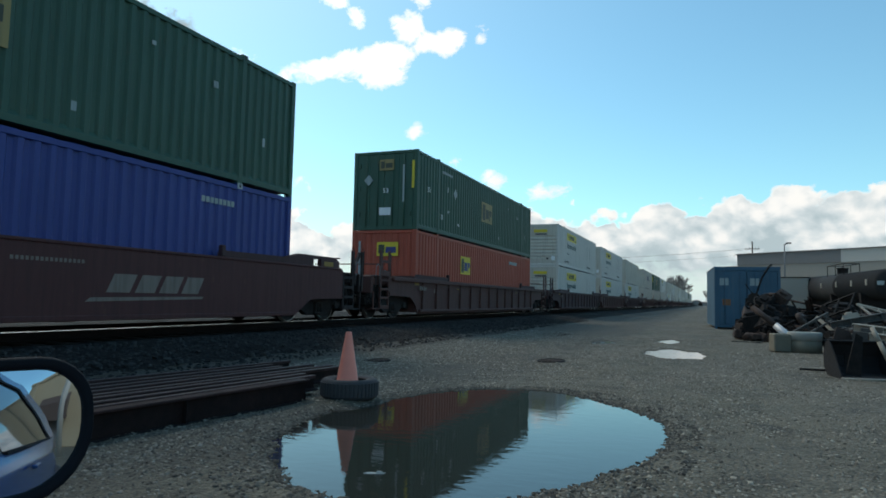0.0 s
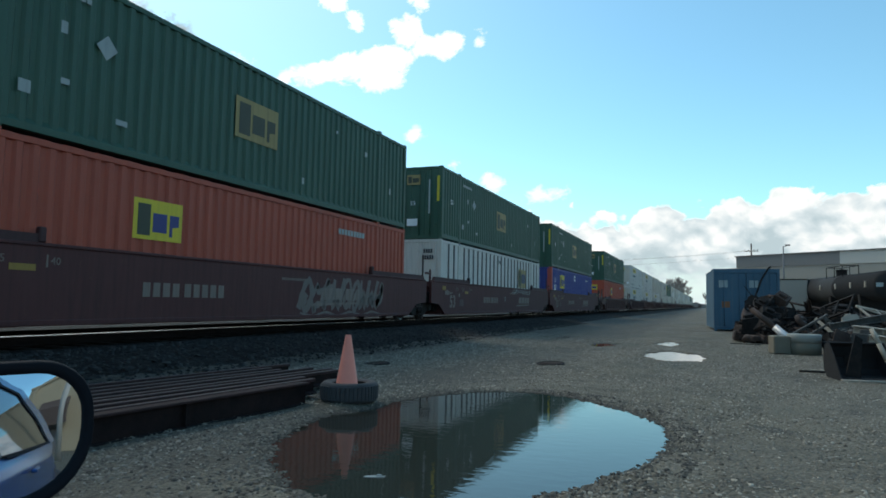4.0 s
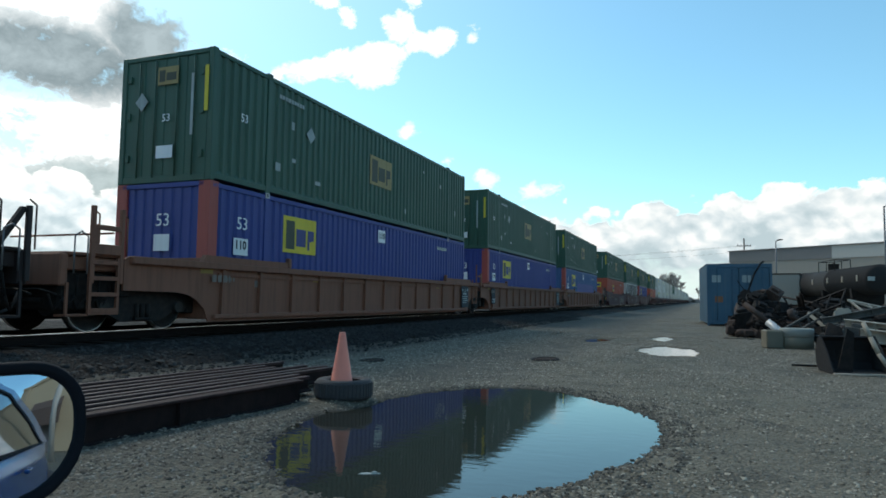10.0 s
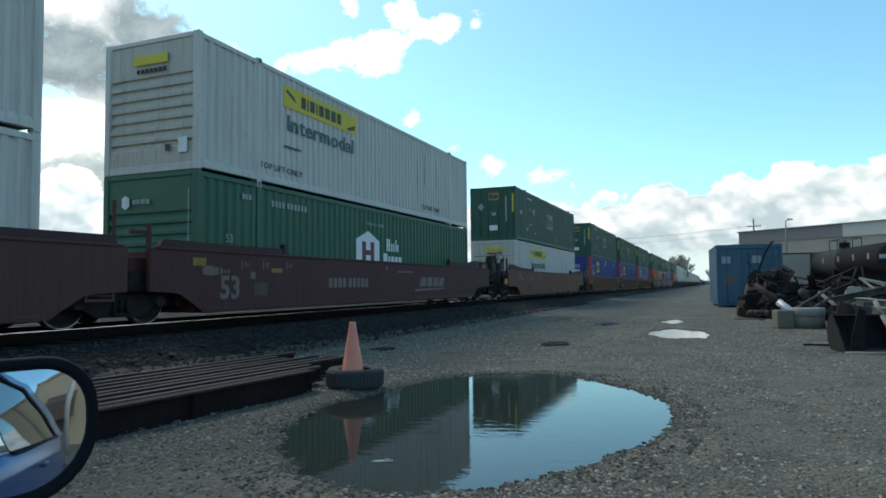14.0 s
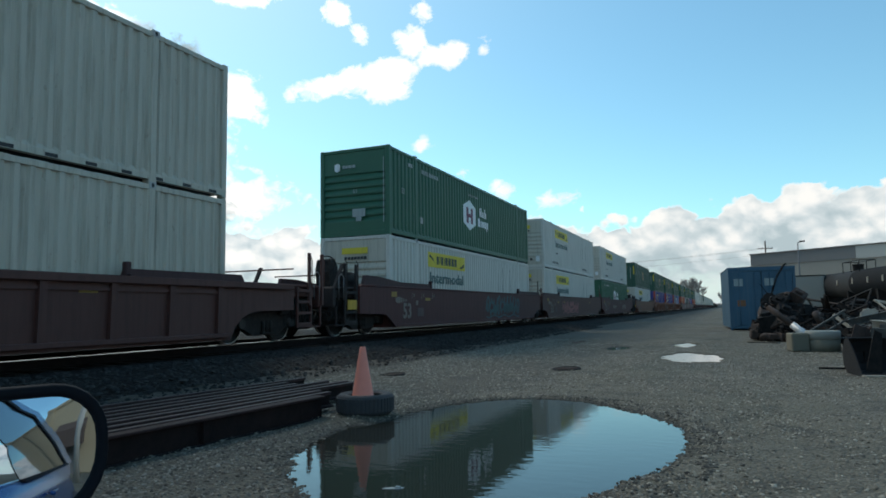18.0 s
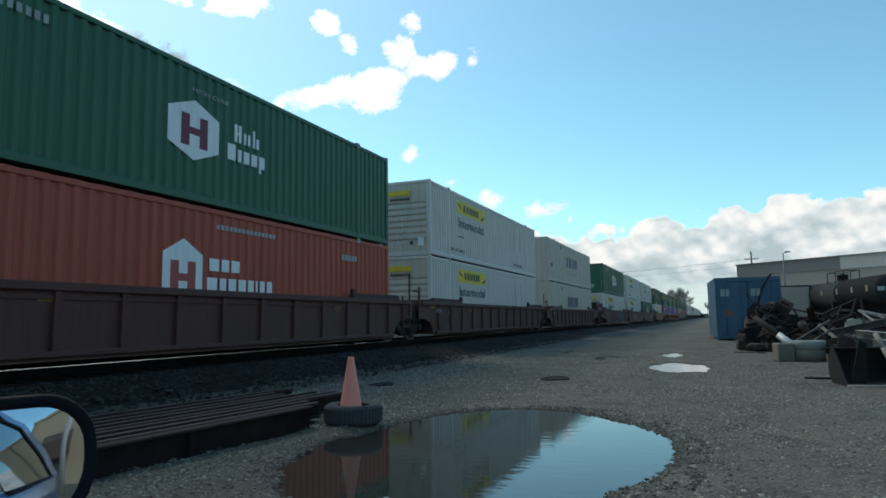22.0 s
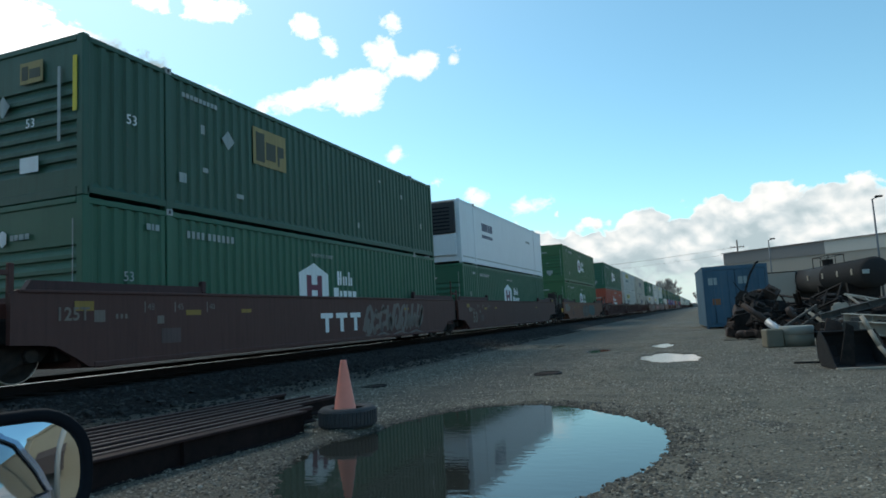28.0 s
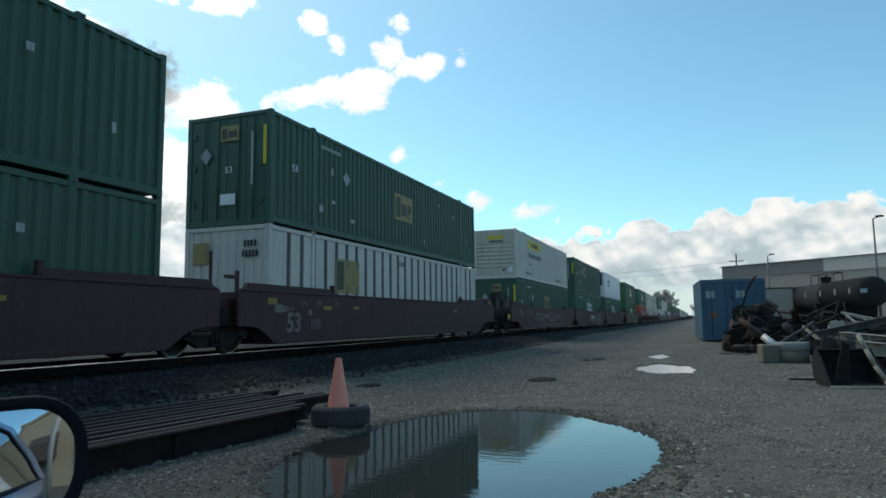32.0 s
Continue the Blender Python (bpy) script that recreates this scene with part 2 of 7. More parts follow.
def paint(name, rgb, rough=0.5, dirt=0.35, dirt_rgb=(0.09, 0.075, 0.06), rust=0.15, metal=0.0, fade=0.25):
    """Weathered paint on steel: run-down streaks, blotches, a little rust, faded patches."""
    if name in MATS:
        return MATS[name]
    m, nt, bsdf, co = base_material(name)
    rnd = nt.nodes.new("ShaderNodeObjectInfo").outputs["Random"]
    streak = node_noise(nt, scaled(nt, co, (5.0, 5.0, 0.35)), 2.0, 5, 0.65)
    blot = node_noise(nt, co, 0.7, 5, 0.6)
    grain = node_noise(nt, co, 38.0, 3, 0.6)
    faded = tuple(min(1, c * 1.3 + 0.006) for c in rgb)
    c = node_mix(nt, node_math(nt, "MULTIPLY", node_ramp(nt, blot, (0.35, 0.0), (0.72, 1.0)), fade * 1.6, clamp=True), rgb, faded)
    c = node_mix(nt, node_math(nt, "MULTIPLY", node_ramp(nt, streak, (0.48, 0.0), (0.72, 1.0)), dirt), c, dirt_rgb)
    spot = node_ramp(nt, node_noise(nt, scaled(nt, co, (2.5, 2.5, 1.2)), 3.0, 7, 0.7), (0.62, 0.0), (0.70, 1.0))
    c = node_mix(nt, node_math(nt, "MULTIPLY", spot, rust), c, (0.16, 0.07, 0.035))
    c = node_mix(nt, node_math(nt, "MULTIPLY_ADD", rnd, 0.16, 0.0), c, tuple(x * 0.72 for x in rgb))
    c = node_mix(nt, node_math(nt, "MULTIPLY", grain, 0.22), c, tuple(x * 1.6 + 0.004 for x in rgb))
    nt.links.new(c, bsdf.inputs["Base Color"])
    r = node_math(nt, "MULTIPLY_ADD", streak, 0.3, rough - 0.12)
    nt.links.new(r, bsdf.inputs["Roughness"])
    bsdf.inputs["Metallic"].default_value = metal
    bumped(nt, bsdf, node_math(nt, "ADD", node_math(nt, "MULTIPLY", blot, 1.0), node_math(nt, "MULTIPLY", grain, 0.12)), 0.35, 0.02)
    MATS[name] = m
    return m


def rusty(name, a, b, rough=0.8, scale=6.0, metal=0.0, bump=0.5):
    if name in MATS:
        return MATS[name]
    m, nt, bsdf, co = base_material(name)
    n1, n2 = node_noise(nt, co, scale, 8, 0.65), node_noise(nt, co, scale * 9, 4, 0.6)
    c = node_mix(nt, node_ramp(nt, n1, (0.36, 0.0), (0.66, 1.0)), a, b)
    c = node_mix(nt, node_math(nt, "MULTIPLY", n2, 0.35), c, tuple(x * 0.5 for x in a))
    nt.links.new(c, bsdf.inputs["Base Color"])
    nt.links.new(node_math(nt, "MULTIPLY_ADD", n1, 0.3, rough - 0.15), bsdf.inputs["Roughness"])
    bsdf.inputs["Metallic"].default_value = metal
    bumped(nt, bsdf, node_math(nt, "ADD", n1, node_math(nt, "MULTIPLY", n2, 0.4)), bump, 0.02)
    MATS[name] = m
    return m


def gravel(name, a, b, dark, wet=False, size=1.0, warm=None):
    """Crushed stone: cells of several sizes with their own shade, mud between, broad patches."""
    if name in MATS:
        return MATS[name]
    m, nt, bsdf, co = base_material(name)

    def cells(scale):
        v = nt.nodes.new("ShaderNodeTexVoronoi")
        v.inputs["Scale"].default_value = scale
        nt.links.new(co, v.inputs["Vector"])
        return v
    v1, v2 = cells(34 / size), cells(80 / size)
    s1 = nt.nodes.new("ShaderNodeSeparateColor")
    nt.links.new(v1.outputs["Color"], s1.inputs[0])
    s2 = nt.nodes.new("ShaderNodeSeparateColor")
    nt.links.new(v2.outputs["Color"], s2.inputs[0])
    shade = node_math(nt, "ADD", node_math(nt, "MULTIPLY", s1.outputs[0], 0.6), node_math(nt, "MULTIPLY", s2.outputs[1], 0.4))
    c = node_mix(nt, shade, a, b)
    patch = node_noise(nt, co, 0.45, 7, 0.62, 0.6)
    c = node_mix(nt, node_ramp(nt, patch, (0.40, 0.0), (0.66, 0.8)), c, dark)
    if warm:
        tint = node_noise(nt, co, 0.16, 4, 0.6, 0.4)
        c = node_mix(nt, node_ramp(nt, tint, (0.38, 0.0), (0.62, 0.7)), c, warm)
    if wet:
        # worn, muddy and mossy patches, and wet mud at the water's edge
        blotch = node_noise(nt, co, 1.6, 6, 0.7, 0.5)
        c = node_mix(nt, node_ramp(nt, blotch, (0.50, 0.0), (0.62, 0.55)), c, tuple(x * 0.62 for x in dark))
        c = node_mix(nt, node_ramp(nt, node_noise(nt, co, 0.75, 5, 0.65, 0.8), (0.54, 0.0), (0.68, 0.55)), c, (0.25, 0.215, 0.15))
        c = node_mix(nt, node_ramp(nt, node_noise(nt, scaled(nt, co, (1.0, 0.45, 1.0)), 0.33, 5, 0.6, 0.6), (0.52, 0.0), (0.64, 0.5)), c, (0.085, 0.086, 0.055))
        at = nt.nodes.new("ShaderNodeSeparateXYZ")
        nt.links.new(co, at.inputs[0])
        # the train's shade on the yard, put into the colour towards the track
        side = node_math(nt, "ADD", node_math(nt, "MULTIPLY", at.outputs[0], -0.4), node_math(nt, "MULTIPLY", blotch, 2.4))
        c = node_mix(nt, node_ramp(nt, node_math(nt, "MULTIPLY", side, 0.2), (0.60, 0.0), (0.86, 0.75)), c, (0.060, 0.056, 0.050))
        # darker again towards the stored rails
        near_pile = node_math(nt, "ADD", node_math(nt, "MULTIPLY_ADD", at.outputs[0], -0.55, -1.15), node_math(nt, "MULTIPLY", node_math(nt, "SUBTRACT", blotch, 0.5), 1.6))
        c = node_mix(nt, node_ramp(nt, near_pile, (0.15, 0.0), (0.65, 0.55)), c, (0.075, 0.066, 0.052))
        wetness = node_ramp(nt, node_math(nt, "ADD", node_math(nt, "MULTIPLY", at.outputs[2], -22.0), node_math(nt, "MULTIPLY", blotch, 0.5)), (0.42, 0.0), (0.70, 0.75))
        c = node_mix(nt, wetness, c, (0.045, 0.038, 0.028))
    gap = node_ramp(nt, v1.outputs["Distance"], (0.35, 0.0), (0.75, 1.0))
    c = node_mix(nt, node_math(nt, "MULTIPLY", gap, 0.55), c, tuple(x * 0.45 for x in dark))
    nt.links.new(c, bsdf.inputs["Base Color"])
    bsdf.inputs["Roughness"].default_value = 0.85
    h = node_math(nt, "ADD", node_math(nt, "MULTIPLY", v1.outputs["Distance"], -1.0), node_math(nt, "MULTIPLY", v2.outputs["Distance"], -0.5))
    bumped(nt, bsdf, h, 0.9, 0.02 * size)
    MATS[name] = m
    return m


def plain(name, rgb, rough=0.5, metal=0.0, var=0.25, scale=5.0, bump=0.15):
    if name in MATS:
        return MATS[name]
    m, nt, bsdf, co = base_material(name)
    n1, n2 = node_noise(nt, co, scale, 6, 0.6), node_noise(nt, co, scale * 12, 3, 0.6)
    mixed = node_math(nt, "ADD", node_math(nt, "MULTIPLY", n1, 0.7), node_math(nt, "MULTIPLY", n2, 0.3))
    c = node_mix(nt, mixed, tuple(x * (1 + var) for x in rgb), tuple(x * (1 - var) for x in rgb))
    nt.links.new(c, bsdf.inputs["Base Color"])
    bsdf.inputs["Roughness"].default_value, bsdf.inputs["Metallic"].default_value = rough, metal
    bumped(nt, bsdf, mixed, bump, 0.01)
    MATS[name] = m
    return m


def water_material():
    m, nt, bsdf, co = base_material("puddle_water")
    bsdf.inputs["Base Color"].default_value = (0.030, 0.030, 0.024, 1)
    bsdf.inputs["Roughness"].default_value = 0.015
    bsdf.inputs["IOR"].default_value = 1.333
    h = node_math(nt, "ADD", node_noise(nt, scaled(nt, co, (1.0, 2.2, 1)), 5.0, 3, 0.5), node_math(nt, "MULTIPLY", node_noise(nt, co, 26.0, 2, 0.5), 0.12))
    bumped(nt, bsdf, h, 0.05, 0.02)
    return m


def glass_material():
    m, nt, bsdf, co = base_material("window_glass")
    bsdf.inputs["Base Color"].default_value = (0.02, 0.03, 0.035, 1)
    bsdf.inputs["Roughness"].default_value, bsdf.inputs["IOR"].default_value = 0.03, 1.5
    bsdf.inputs["Coat Weight"].default_value = 0.3
    return m


def mirror_material():
    m, nt, bsdf, co = base_material("mirror_glass")
    bsdf.inputs["Base Color"].default_value = (0.49, 0.57, 0.64, 1)
    bsdf.inputs["Roughness"].default_value, bsdf.inputs["Metallic"].default_value = 0.02, 1.0
    return m


GRAVEL = gravel("yard_gravel", (0.128, 0.105, 0.073), (0.325, 0.282, 0.212), (0.092, 0.076, 0.053), warm=(0.222, 0.177, 0.112), wet=True)
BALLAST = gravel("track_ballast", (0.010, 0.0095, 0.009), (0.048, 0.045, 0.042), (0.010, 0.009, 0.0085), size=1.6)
WATER = water_material()
GLASS = glass_material()
MIRROR = mirror_material()
RAILHEAD = plain("polished_rail_head", (0.86, 0.84, 0.81), 0.12, 1.0, 0.06, 3.0, 0.0)
# the polished head again, coloured dark so that no glint shows
RAILHEAD_NO_GLINT = plain("rail_head_no_glint", (0.10, 0.09, 0.085), 0.7, 0.3, 0.2, 3.0, 0.1)
RAILSIDE = rusty("rail_web_rust", (0.010, 0.008, 0.008), (0.022, 0.016, 0.014), 0.9)
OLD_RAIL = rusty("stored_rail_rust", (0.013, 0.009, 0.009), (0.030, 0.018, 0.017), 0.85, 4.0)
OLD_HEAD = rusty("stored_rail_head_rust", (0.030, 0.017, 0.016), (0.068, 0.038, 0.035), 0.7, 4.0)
OLD_STRIP = rusty("stored_rail_top_strip", (0.050, 0.029, 0.027), (0.105, 0.062, 0.057), 0.6, 9.0)
TIE = rusty("creosoted_timber", (0.016, 0.013, 0.011), (0.04, 0.033, 0.028), 0.9, 9.0)
RUBBER = plain("weathered_rubber", (0.048, 0.047, 0.049), 0.85, 0, 0.35, 14.0, 0.3)
BLACKTRIM = plain("black_plastic", (0.009, 0.0098, 0.013), 0.8, 0, 0.2, 20.0, 0.1)
for _m in (OLD_RAIL, OLD_HEAD, RAILSIDE, BALLAST, TIE, BLACKTRIM):
    _m.node_tree.nodes["Principled BSDF"].inputs["Specular IOR Level"].default_value = 0.15
CONE = plain("faded_orange_plastic", (0.84, 0.25, 0.17), 0.55, 0, 0.14, 9.0, 0.1)
TRUCK = rusty("truck_iron", (0.017, 0.015, 0.015), (0.040, 0.033, 0.029), 0.75, 8.0)
WHEEL = rusty("wheel_steel", (0.022, 0.02, 0.019), (0.05, 0.042, 0.037), 0.6, 8.0, 0.4)
SCRAP_DARK = rusty("scrap_iron_dark", (0.011, 0.0105, 0.011), (0.032, 0.026, 0.023), 0.8, 7.0, 0.1)
SCRAP_DARK.node_tree.nodes["Principled BSDF"].inputs["Specular IOR Level"].default_value = 0.2
TRUCK.node_tree.nodes["Principled BSDF"].inputs["Specular IOR Level"].default_value = 0.2
SCRAP_BLACK = rusty("black_bucket_steel", (0.010, 0.010, 0.012), (0.022, 0.019, 0.018), 0.9, 5.0)
SCRAP_RUST = rusty("scrap_iron_rust", (0.04, 0.024, 0.018), (0.10, 0.058, 0.042), 0.8, 7.0)
COVER_IRON = rusty("cast_iron_cover", (0.03, 0.022, 0.018), (0.075, 0.05, 0.04), 0.95, 9.0)
COVER_IRON.node_tree.nodes["Principled BSDF"].inputs["Specular IOR Level"].default_value = 0.15
SCRAP_GREY = rusty("galvanised_scrap", (0.055, 0.052, 0.048), (0.13, 0.122, 0.11), 0.8, 6.0, 0.1)
SILVER = plain("bare_aluminium_tube", (0.55, 0.55, 0.54), 0.5, 0.35, 0.1, 5.0, 0.1)
CONCRETE = plain("pale_concrete", (0.21, 0.18, 0.13), 0.9, 0, 0.22, 5.0, 0.4)
CONCRETE_WHITE = plain("whitish_concrete", (0.36, 0.345, 0.30), 0.9, 0, 0.2, 5.0, 0.4)
PALE_SCRAP = plain("pale_painted_scrap", (0.36, 0.31, 0.245), 0.8, 0, 0.4, 4.0, 0.3)
TANK_BLACK = paint("tank_black_paint", (0.013, 0.012, 0.012), 0.9, 0.5, (0.045, 0.039, 0.034), 0.4)
BOX_BLUE = paint("storage_box_blue", (0.036, 0.092, 0.140), 0.65, 0.6, (0.115, 0.155, 0.18), 0.4, fade=0.6)
WALL_TAUPE = plain("taupe_metal_cladding", (0.33, 0.295, 0.25), 0.7, 0, 0.08, 0.4, 0.05)
BAND_GREY = plain("grey_fascia", (0.19, 0.18, 0.172), 0.7, 0, 0.08, 0.4, 0.05)
BAND_WHITE = plain("white_fascia", (0.50, 0.47, 0.42), 0.7, 0, 0.06, 0.4, 0.05)
BEIGE = plain("beige_wall", (0.42, 0.35, 0.24), 0.85, 0, 0.12, 0.6, 0.1)
MAROON = plain("dark_shed_paint", (0.10, 0.07, 0.06), 0.8, 0, 0.2, 0.8, 0.1)
GALV = plain("galvanised_pole", (0.16, 0.16, 0.165), 0.5, 0.5, 0.15, 3.0, 0.1)
POLEWOOD = plain("weathered_pole_wood", (0.13, 0.10, 0.08), 0.9, 0, 0.3, 6.0, 0.3)
BARK = plain("bare_bark", (0.27, 0.245, 0.225), 0.9, 0, 0.3, 6.0, 0.3)
CAR_BLUE = plain("car_blue_lacquer", (0.03, 0.10, 0.30), 0.18, 0.35, 0.05, 2.0, 0.0)

SIGN_YELLOW = paint("sign_yellow", (0.62, 0.48, 0.03), 0.55, 0.25, (0.2, 0.17, 0.08), 0.05)
SIGN_YELLOW_OLD = paint("sign_yellow_faded", (0.30, 0.225, 0.085), 0.6, 0.5, (0.10, 0.09, 0.06), 0.1)
SIGN_NAVY = paint("sign_navy", (0.025, 0.035, 0.16), 0.5, 0.2, (0.1, 0.1, 0.1), 0.0)
SIGN_OLIVE = paint("sign_dark_olive", (0.05, 0.055, 0.035), 0.6, 0.2, (0.1, 0.1, 0.08), 0.0)
SIGN_WHITE = paint("sign_white", (0.72, 0.74, 0.74), 0.55, 0.3, (0.35, 0.36, 0.34), 0.05)
SIGN_DIM = paint("sign_dull_white", (0.30, 0.34, 0.33), 0.6, 0.5, (0.12, 0.14, 0.13), 0.05)
SIGN_NIGHT = paint("stencil_night_blue", (0.012, 0.018, 0.028), 0.6, 0.3, (0.03, 0.03, 0.03), 0.05)
SIGN_WORN = paint("lettering_worn_away", (0.19, 0.15, 0.125), 0.65, 0.6, (0.05, 0.03, 0.025), 0.3)
NOTICE_ORANGE = paint("notice_rusty_orange", (0.22, 0.09, 0.035), 0.6, 0.5, (0.08, 0.07, 0.06), 0.3)
SIGN_MAROON = paint("sign_maroon", (0.13, 0.012, 0.04), 0.5, 0.2, (0.1, 0.08, 0.08), 0.0)
SIGN_BLUE = paint("sign_dark_blue", (0.022, 0.035, 0.09), 0.5, 0.3, (0.18, 0.19, 0.19), 0.0)
SIGN_AMBER = paint("reflector_amber", (0.27, 0.165, 0.03), 0.6, 0.5, (0.12, 0.09, 0.05), 0.0)
SIGN_GREENISH = paint("sign_dark_green", (0.03, 0.09, 0.09), 0.5, 0.2, (0.2, 0.22, 0.2), 0.0)
GRAFFITI = paint("graffiti_pale", (0.15, 0.122, 0.106), 0.6, 0.6, (0.12, 0.1, 0.09), 0.1)
GRAFFITI_TEAL = paint("graffiti_teal", (0.032, 0.085, 0.09), 0.6, 0.5, (0.09, 0.07, 0.06), 0.1)
GRAFFITI_DARK = paint("graffiti_dark", (0.055, 0.040, 0.034), 0.65, 0.6, (0.10, 0.05, 0.03), 0.2)
GRAFFITI_PINK = paint("graffiti_red", (0.30, 0.09, 0.09), 0.6, 0.4, (0.09, 0.07, 0.06), 0.1)

BOXES = {
    "green": paint("container_green", (0.021, 0.078, 0.048), 0.5, 0.45, (0.03, 0.048, 0.034), 0.2),
    "grass": paint("container_bright_green", (0.026, 0.108, 0.036), 0.48, 0.25, (0.03, 0.08, 0.045), 0.04),
    "hub": paint("container_emerald", (0.016, 0.100, 0.054), 0.48, 0.28, (0.03, 0.08, 0.06), 0.05),
    "blue": paint("container_blue", (0.018, 0.038, 0.20), 0.5, 0.25, (0.04, 0.06, 0.14), 0.1),
    "sky": paint("container_faded_blue", (0.035, 0.092, 0.21), 0.5, 0.35, (0.06, 0.1, 0.2), 0.12, fade=0.5),
    "red": paint("container_red", (0.36, 0.060, 0.028), 0.5, 0.3, (0.15, 0.04, 0.03), 0.1),
    "white": paint("container_white", (0.55, 0.53, 0.48), 0.5, 0.55, (0.27, 0.255, 0.21), 0.35, fade=0.15),
    "cream": paint("container_grey_white", (0.47, 0.435, 0.36), 0.5, 0.7, (0.22, 0.195, 0.15), 0.5, fade=0.15),
    "reefer": paint("reefer_white", (0.66, 0.70, 0.73), 0.4, 0.2, (0.45, 0.46, 0.45), 0.05, fade=0.1),
}
POST_DARK = paint("hat_post_grey", (0.115, 0.105, 0.10), 0.6, 0.5, (0.05, 0.04, 0.036), 0.3)
CASTING = paint("casting_pale_grey", (0.36, 0.37, 0.36), 0.6, 0.5, (0.10, 0.09, 0.08), 0.3)
TREAD = plain("worn_wheel_tread", (0.62, 0.60, 0.57), 0.28, 1.0, 0.15, 6.0, 0.05)
PLACARD = paint("placard_yellow", (0.50, 0.30, 0.03), 0.6, 0.5, (0.16, 0.11, 0.05), 0.1)
PANEL_WORN = paint("worn_stencil_panel", (0.10, 0.065, 0.06), 0.7, 0.6, (0.04, 0.025, 0.02), 0.4)
POST_RED = paint("post_red", (0.34, 0.06, 0.045), 0.5, 0.3, (0.15, 0.05, 0.04), 0.1)
SEAM = plain("dark_seam", (0.03, 0.032, 0.035), 0.7)
CARS = {
    "brown": paint("well_car_brown", (0.068, 0.016, 0.015), 0.65, 0.5, (0.028, 0.017, 0.014), 0.35),
    "tan": paint("well_car_tan", (0.190, 0.074, 0.042), 0.7, 0.45, (0.05, 0.032, 0.022), 0.3),
    "orange": paint("well_car_orange", (0.165, 0.059, 0.028), 0.65, 0.5, (0.05, 0.03, 0.02), 0.3),
    "rust": paint("well_car_rust_red", (0.078, 0.027, 0.021), 0.65, 0.45, (0.035, 0.02, 0.016), 0.35),
    "grime": paint("car_end_grime", (0.022, 0.0135, 0.0125), 0.75, 0.6, (0.012, 0.010, 0.009), 0.3),
    "dark": paint("well_car_dark", (0.048, 0.015, 0.016), 0.65, 0.5, (0.02, 0.015, 0.014), 0.3),
}

# ---------------------------------------------------------------- mesh tools
class Build:
    """Collects simple solids and makes one mesh of them."""

    def __init__(self):
        self.v, self.f, self.s = [], [], []

    def add(self, verts, faces, smooth=False):
        o = len(self.v)
        self.v += [tuple(p) for p in verts]
        self.f += [tuple(o + i for i in f) for f in faces]
        self.s += [smooth] * len(faces)
        return self

    def box(self, x0, x1, y0, y1, z0, z1, m=None):
        c = [Vector((x, y, z)) for z in (z0, z1) for x, y in ((x0, y0), (x1, y0), (x1, y1), (x0, y1))]
        if m:
            c = [m @ p for p in c]
        return self.add(c, [(3, 2, 1, 0), (4, 5, 6, 7), (0, 1, 5, 4), (1, 2, 6, 5), (2, 3, 7, 6), (3, 0, 4, 7)])

    def cbox(self, x0, x1, y0, y1, z0, z1, b=0.01, m=None):
        """A box with chamfered edges."""
        pts, at = [], {}
        for i, x in enumerate((x0, x1)):
            for j, y in enumerate((y0, y1)):
                for k, z in enumerate((z0, z1)):
                    sx, sy, sz = (b, -b)[i], (b, -b)[j], (b, -b)[k]
                    for n, p in enumerate(((x, y + sy, z + sz), (x + sx, y, z + sz), (x + sx, y + sy, z))):
                        at[i, j, k, n] = len(pts)
                        pts.append(Vector(p))
        faces = []
        for n in range(3):
            for side in (0, 1):
                q = []
                for a, c in ((0, 0), (1, 0), (1, 1), (0, 1)):
                    idx = [a, c]
                    idx.insert(n, side)
                    q.append(at[(*idx, n)])
                faces.append(tuple(q) if (side ^ (n == 1)) else tuple(q[::-1]))
        for n in range(3):
            o1, o2 = [q for q in range(3) if q != n]
            for a in (0, 1):
                for c in (0, 1):
                    e = []
                    for w in (0, 1):
                        idx = [0, 0, 0]
                        idx[n], idx[o1], idx[o2] = w, a, c
                        e.append(tuple(idx))
                    faces.append((at[(*e[0], o1)], at[(*e[1], o1)], at[(*e[1], o2)], at[(*e[0], o2)]))
        for i in (0, 1):
            for j in (0, 1):
                for k in (0, 1):
                    faces.append((at[i, j, k, 0], at[i, j, k, 1], at[i, j, k, 2]))
        if m:
            pts = [m @ p for p in pts]
        return self.add(pts, faces)

    def prism(self, poly, a0, a1, axis="x", m=None):
        """A flat outline pushed along an axis. The outline is in the two other axes, in their order."""
        def at(p, a):
            return Vector((a, p[0], p[1])) if axis == "x" else Vector((p[0], a, p[1])) if axis == "y" else Vector((p[0], p[1], a))
        n = len(poly)
        pts = [at(p, a0) for p in poly] + [at(p, a1) for p in poly]
        if m:
            pts = [m @ p for p in pts]
        return self.add(pts, [tuple(range(n))[::-1], tuple(range(n, 2 * n))] + [(i, (i + 1) % n, n + (i + 1) % n, n + i) for i in range(n)])

    def tube(self, p0, p1, r0, r1=None, seg=10, caps=True):
        p0, p1 = Vector(p0), Vector(p1)
        r1 = r0 if r1 is None else r1
        q = (p1 - p0).to_track_quat("Z", "Y").to_matrix()
        ring = [q @ Vector((math.cos(a), math.sin(a), 0)) for a in (2 * math.pi * i / seg for i in range(seg))]
        o = len(self.v)
        self.add([p0 + d * r0 for d in ring] + [p1 + d * r1 for d in ring], [(i, (i + 1) % seg, seg + (i + 1) % seg, seg + i) for i in range(seg)], True)
        if caps:
            self.f += [tuple(range(o, o + seg))[::-1], tuple(range(o + seg, o + 2 * seg))]
            self.s += [False, False]
        return self

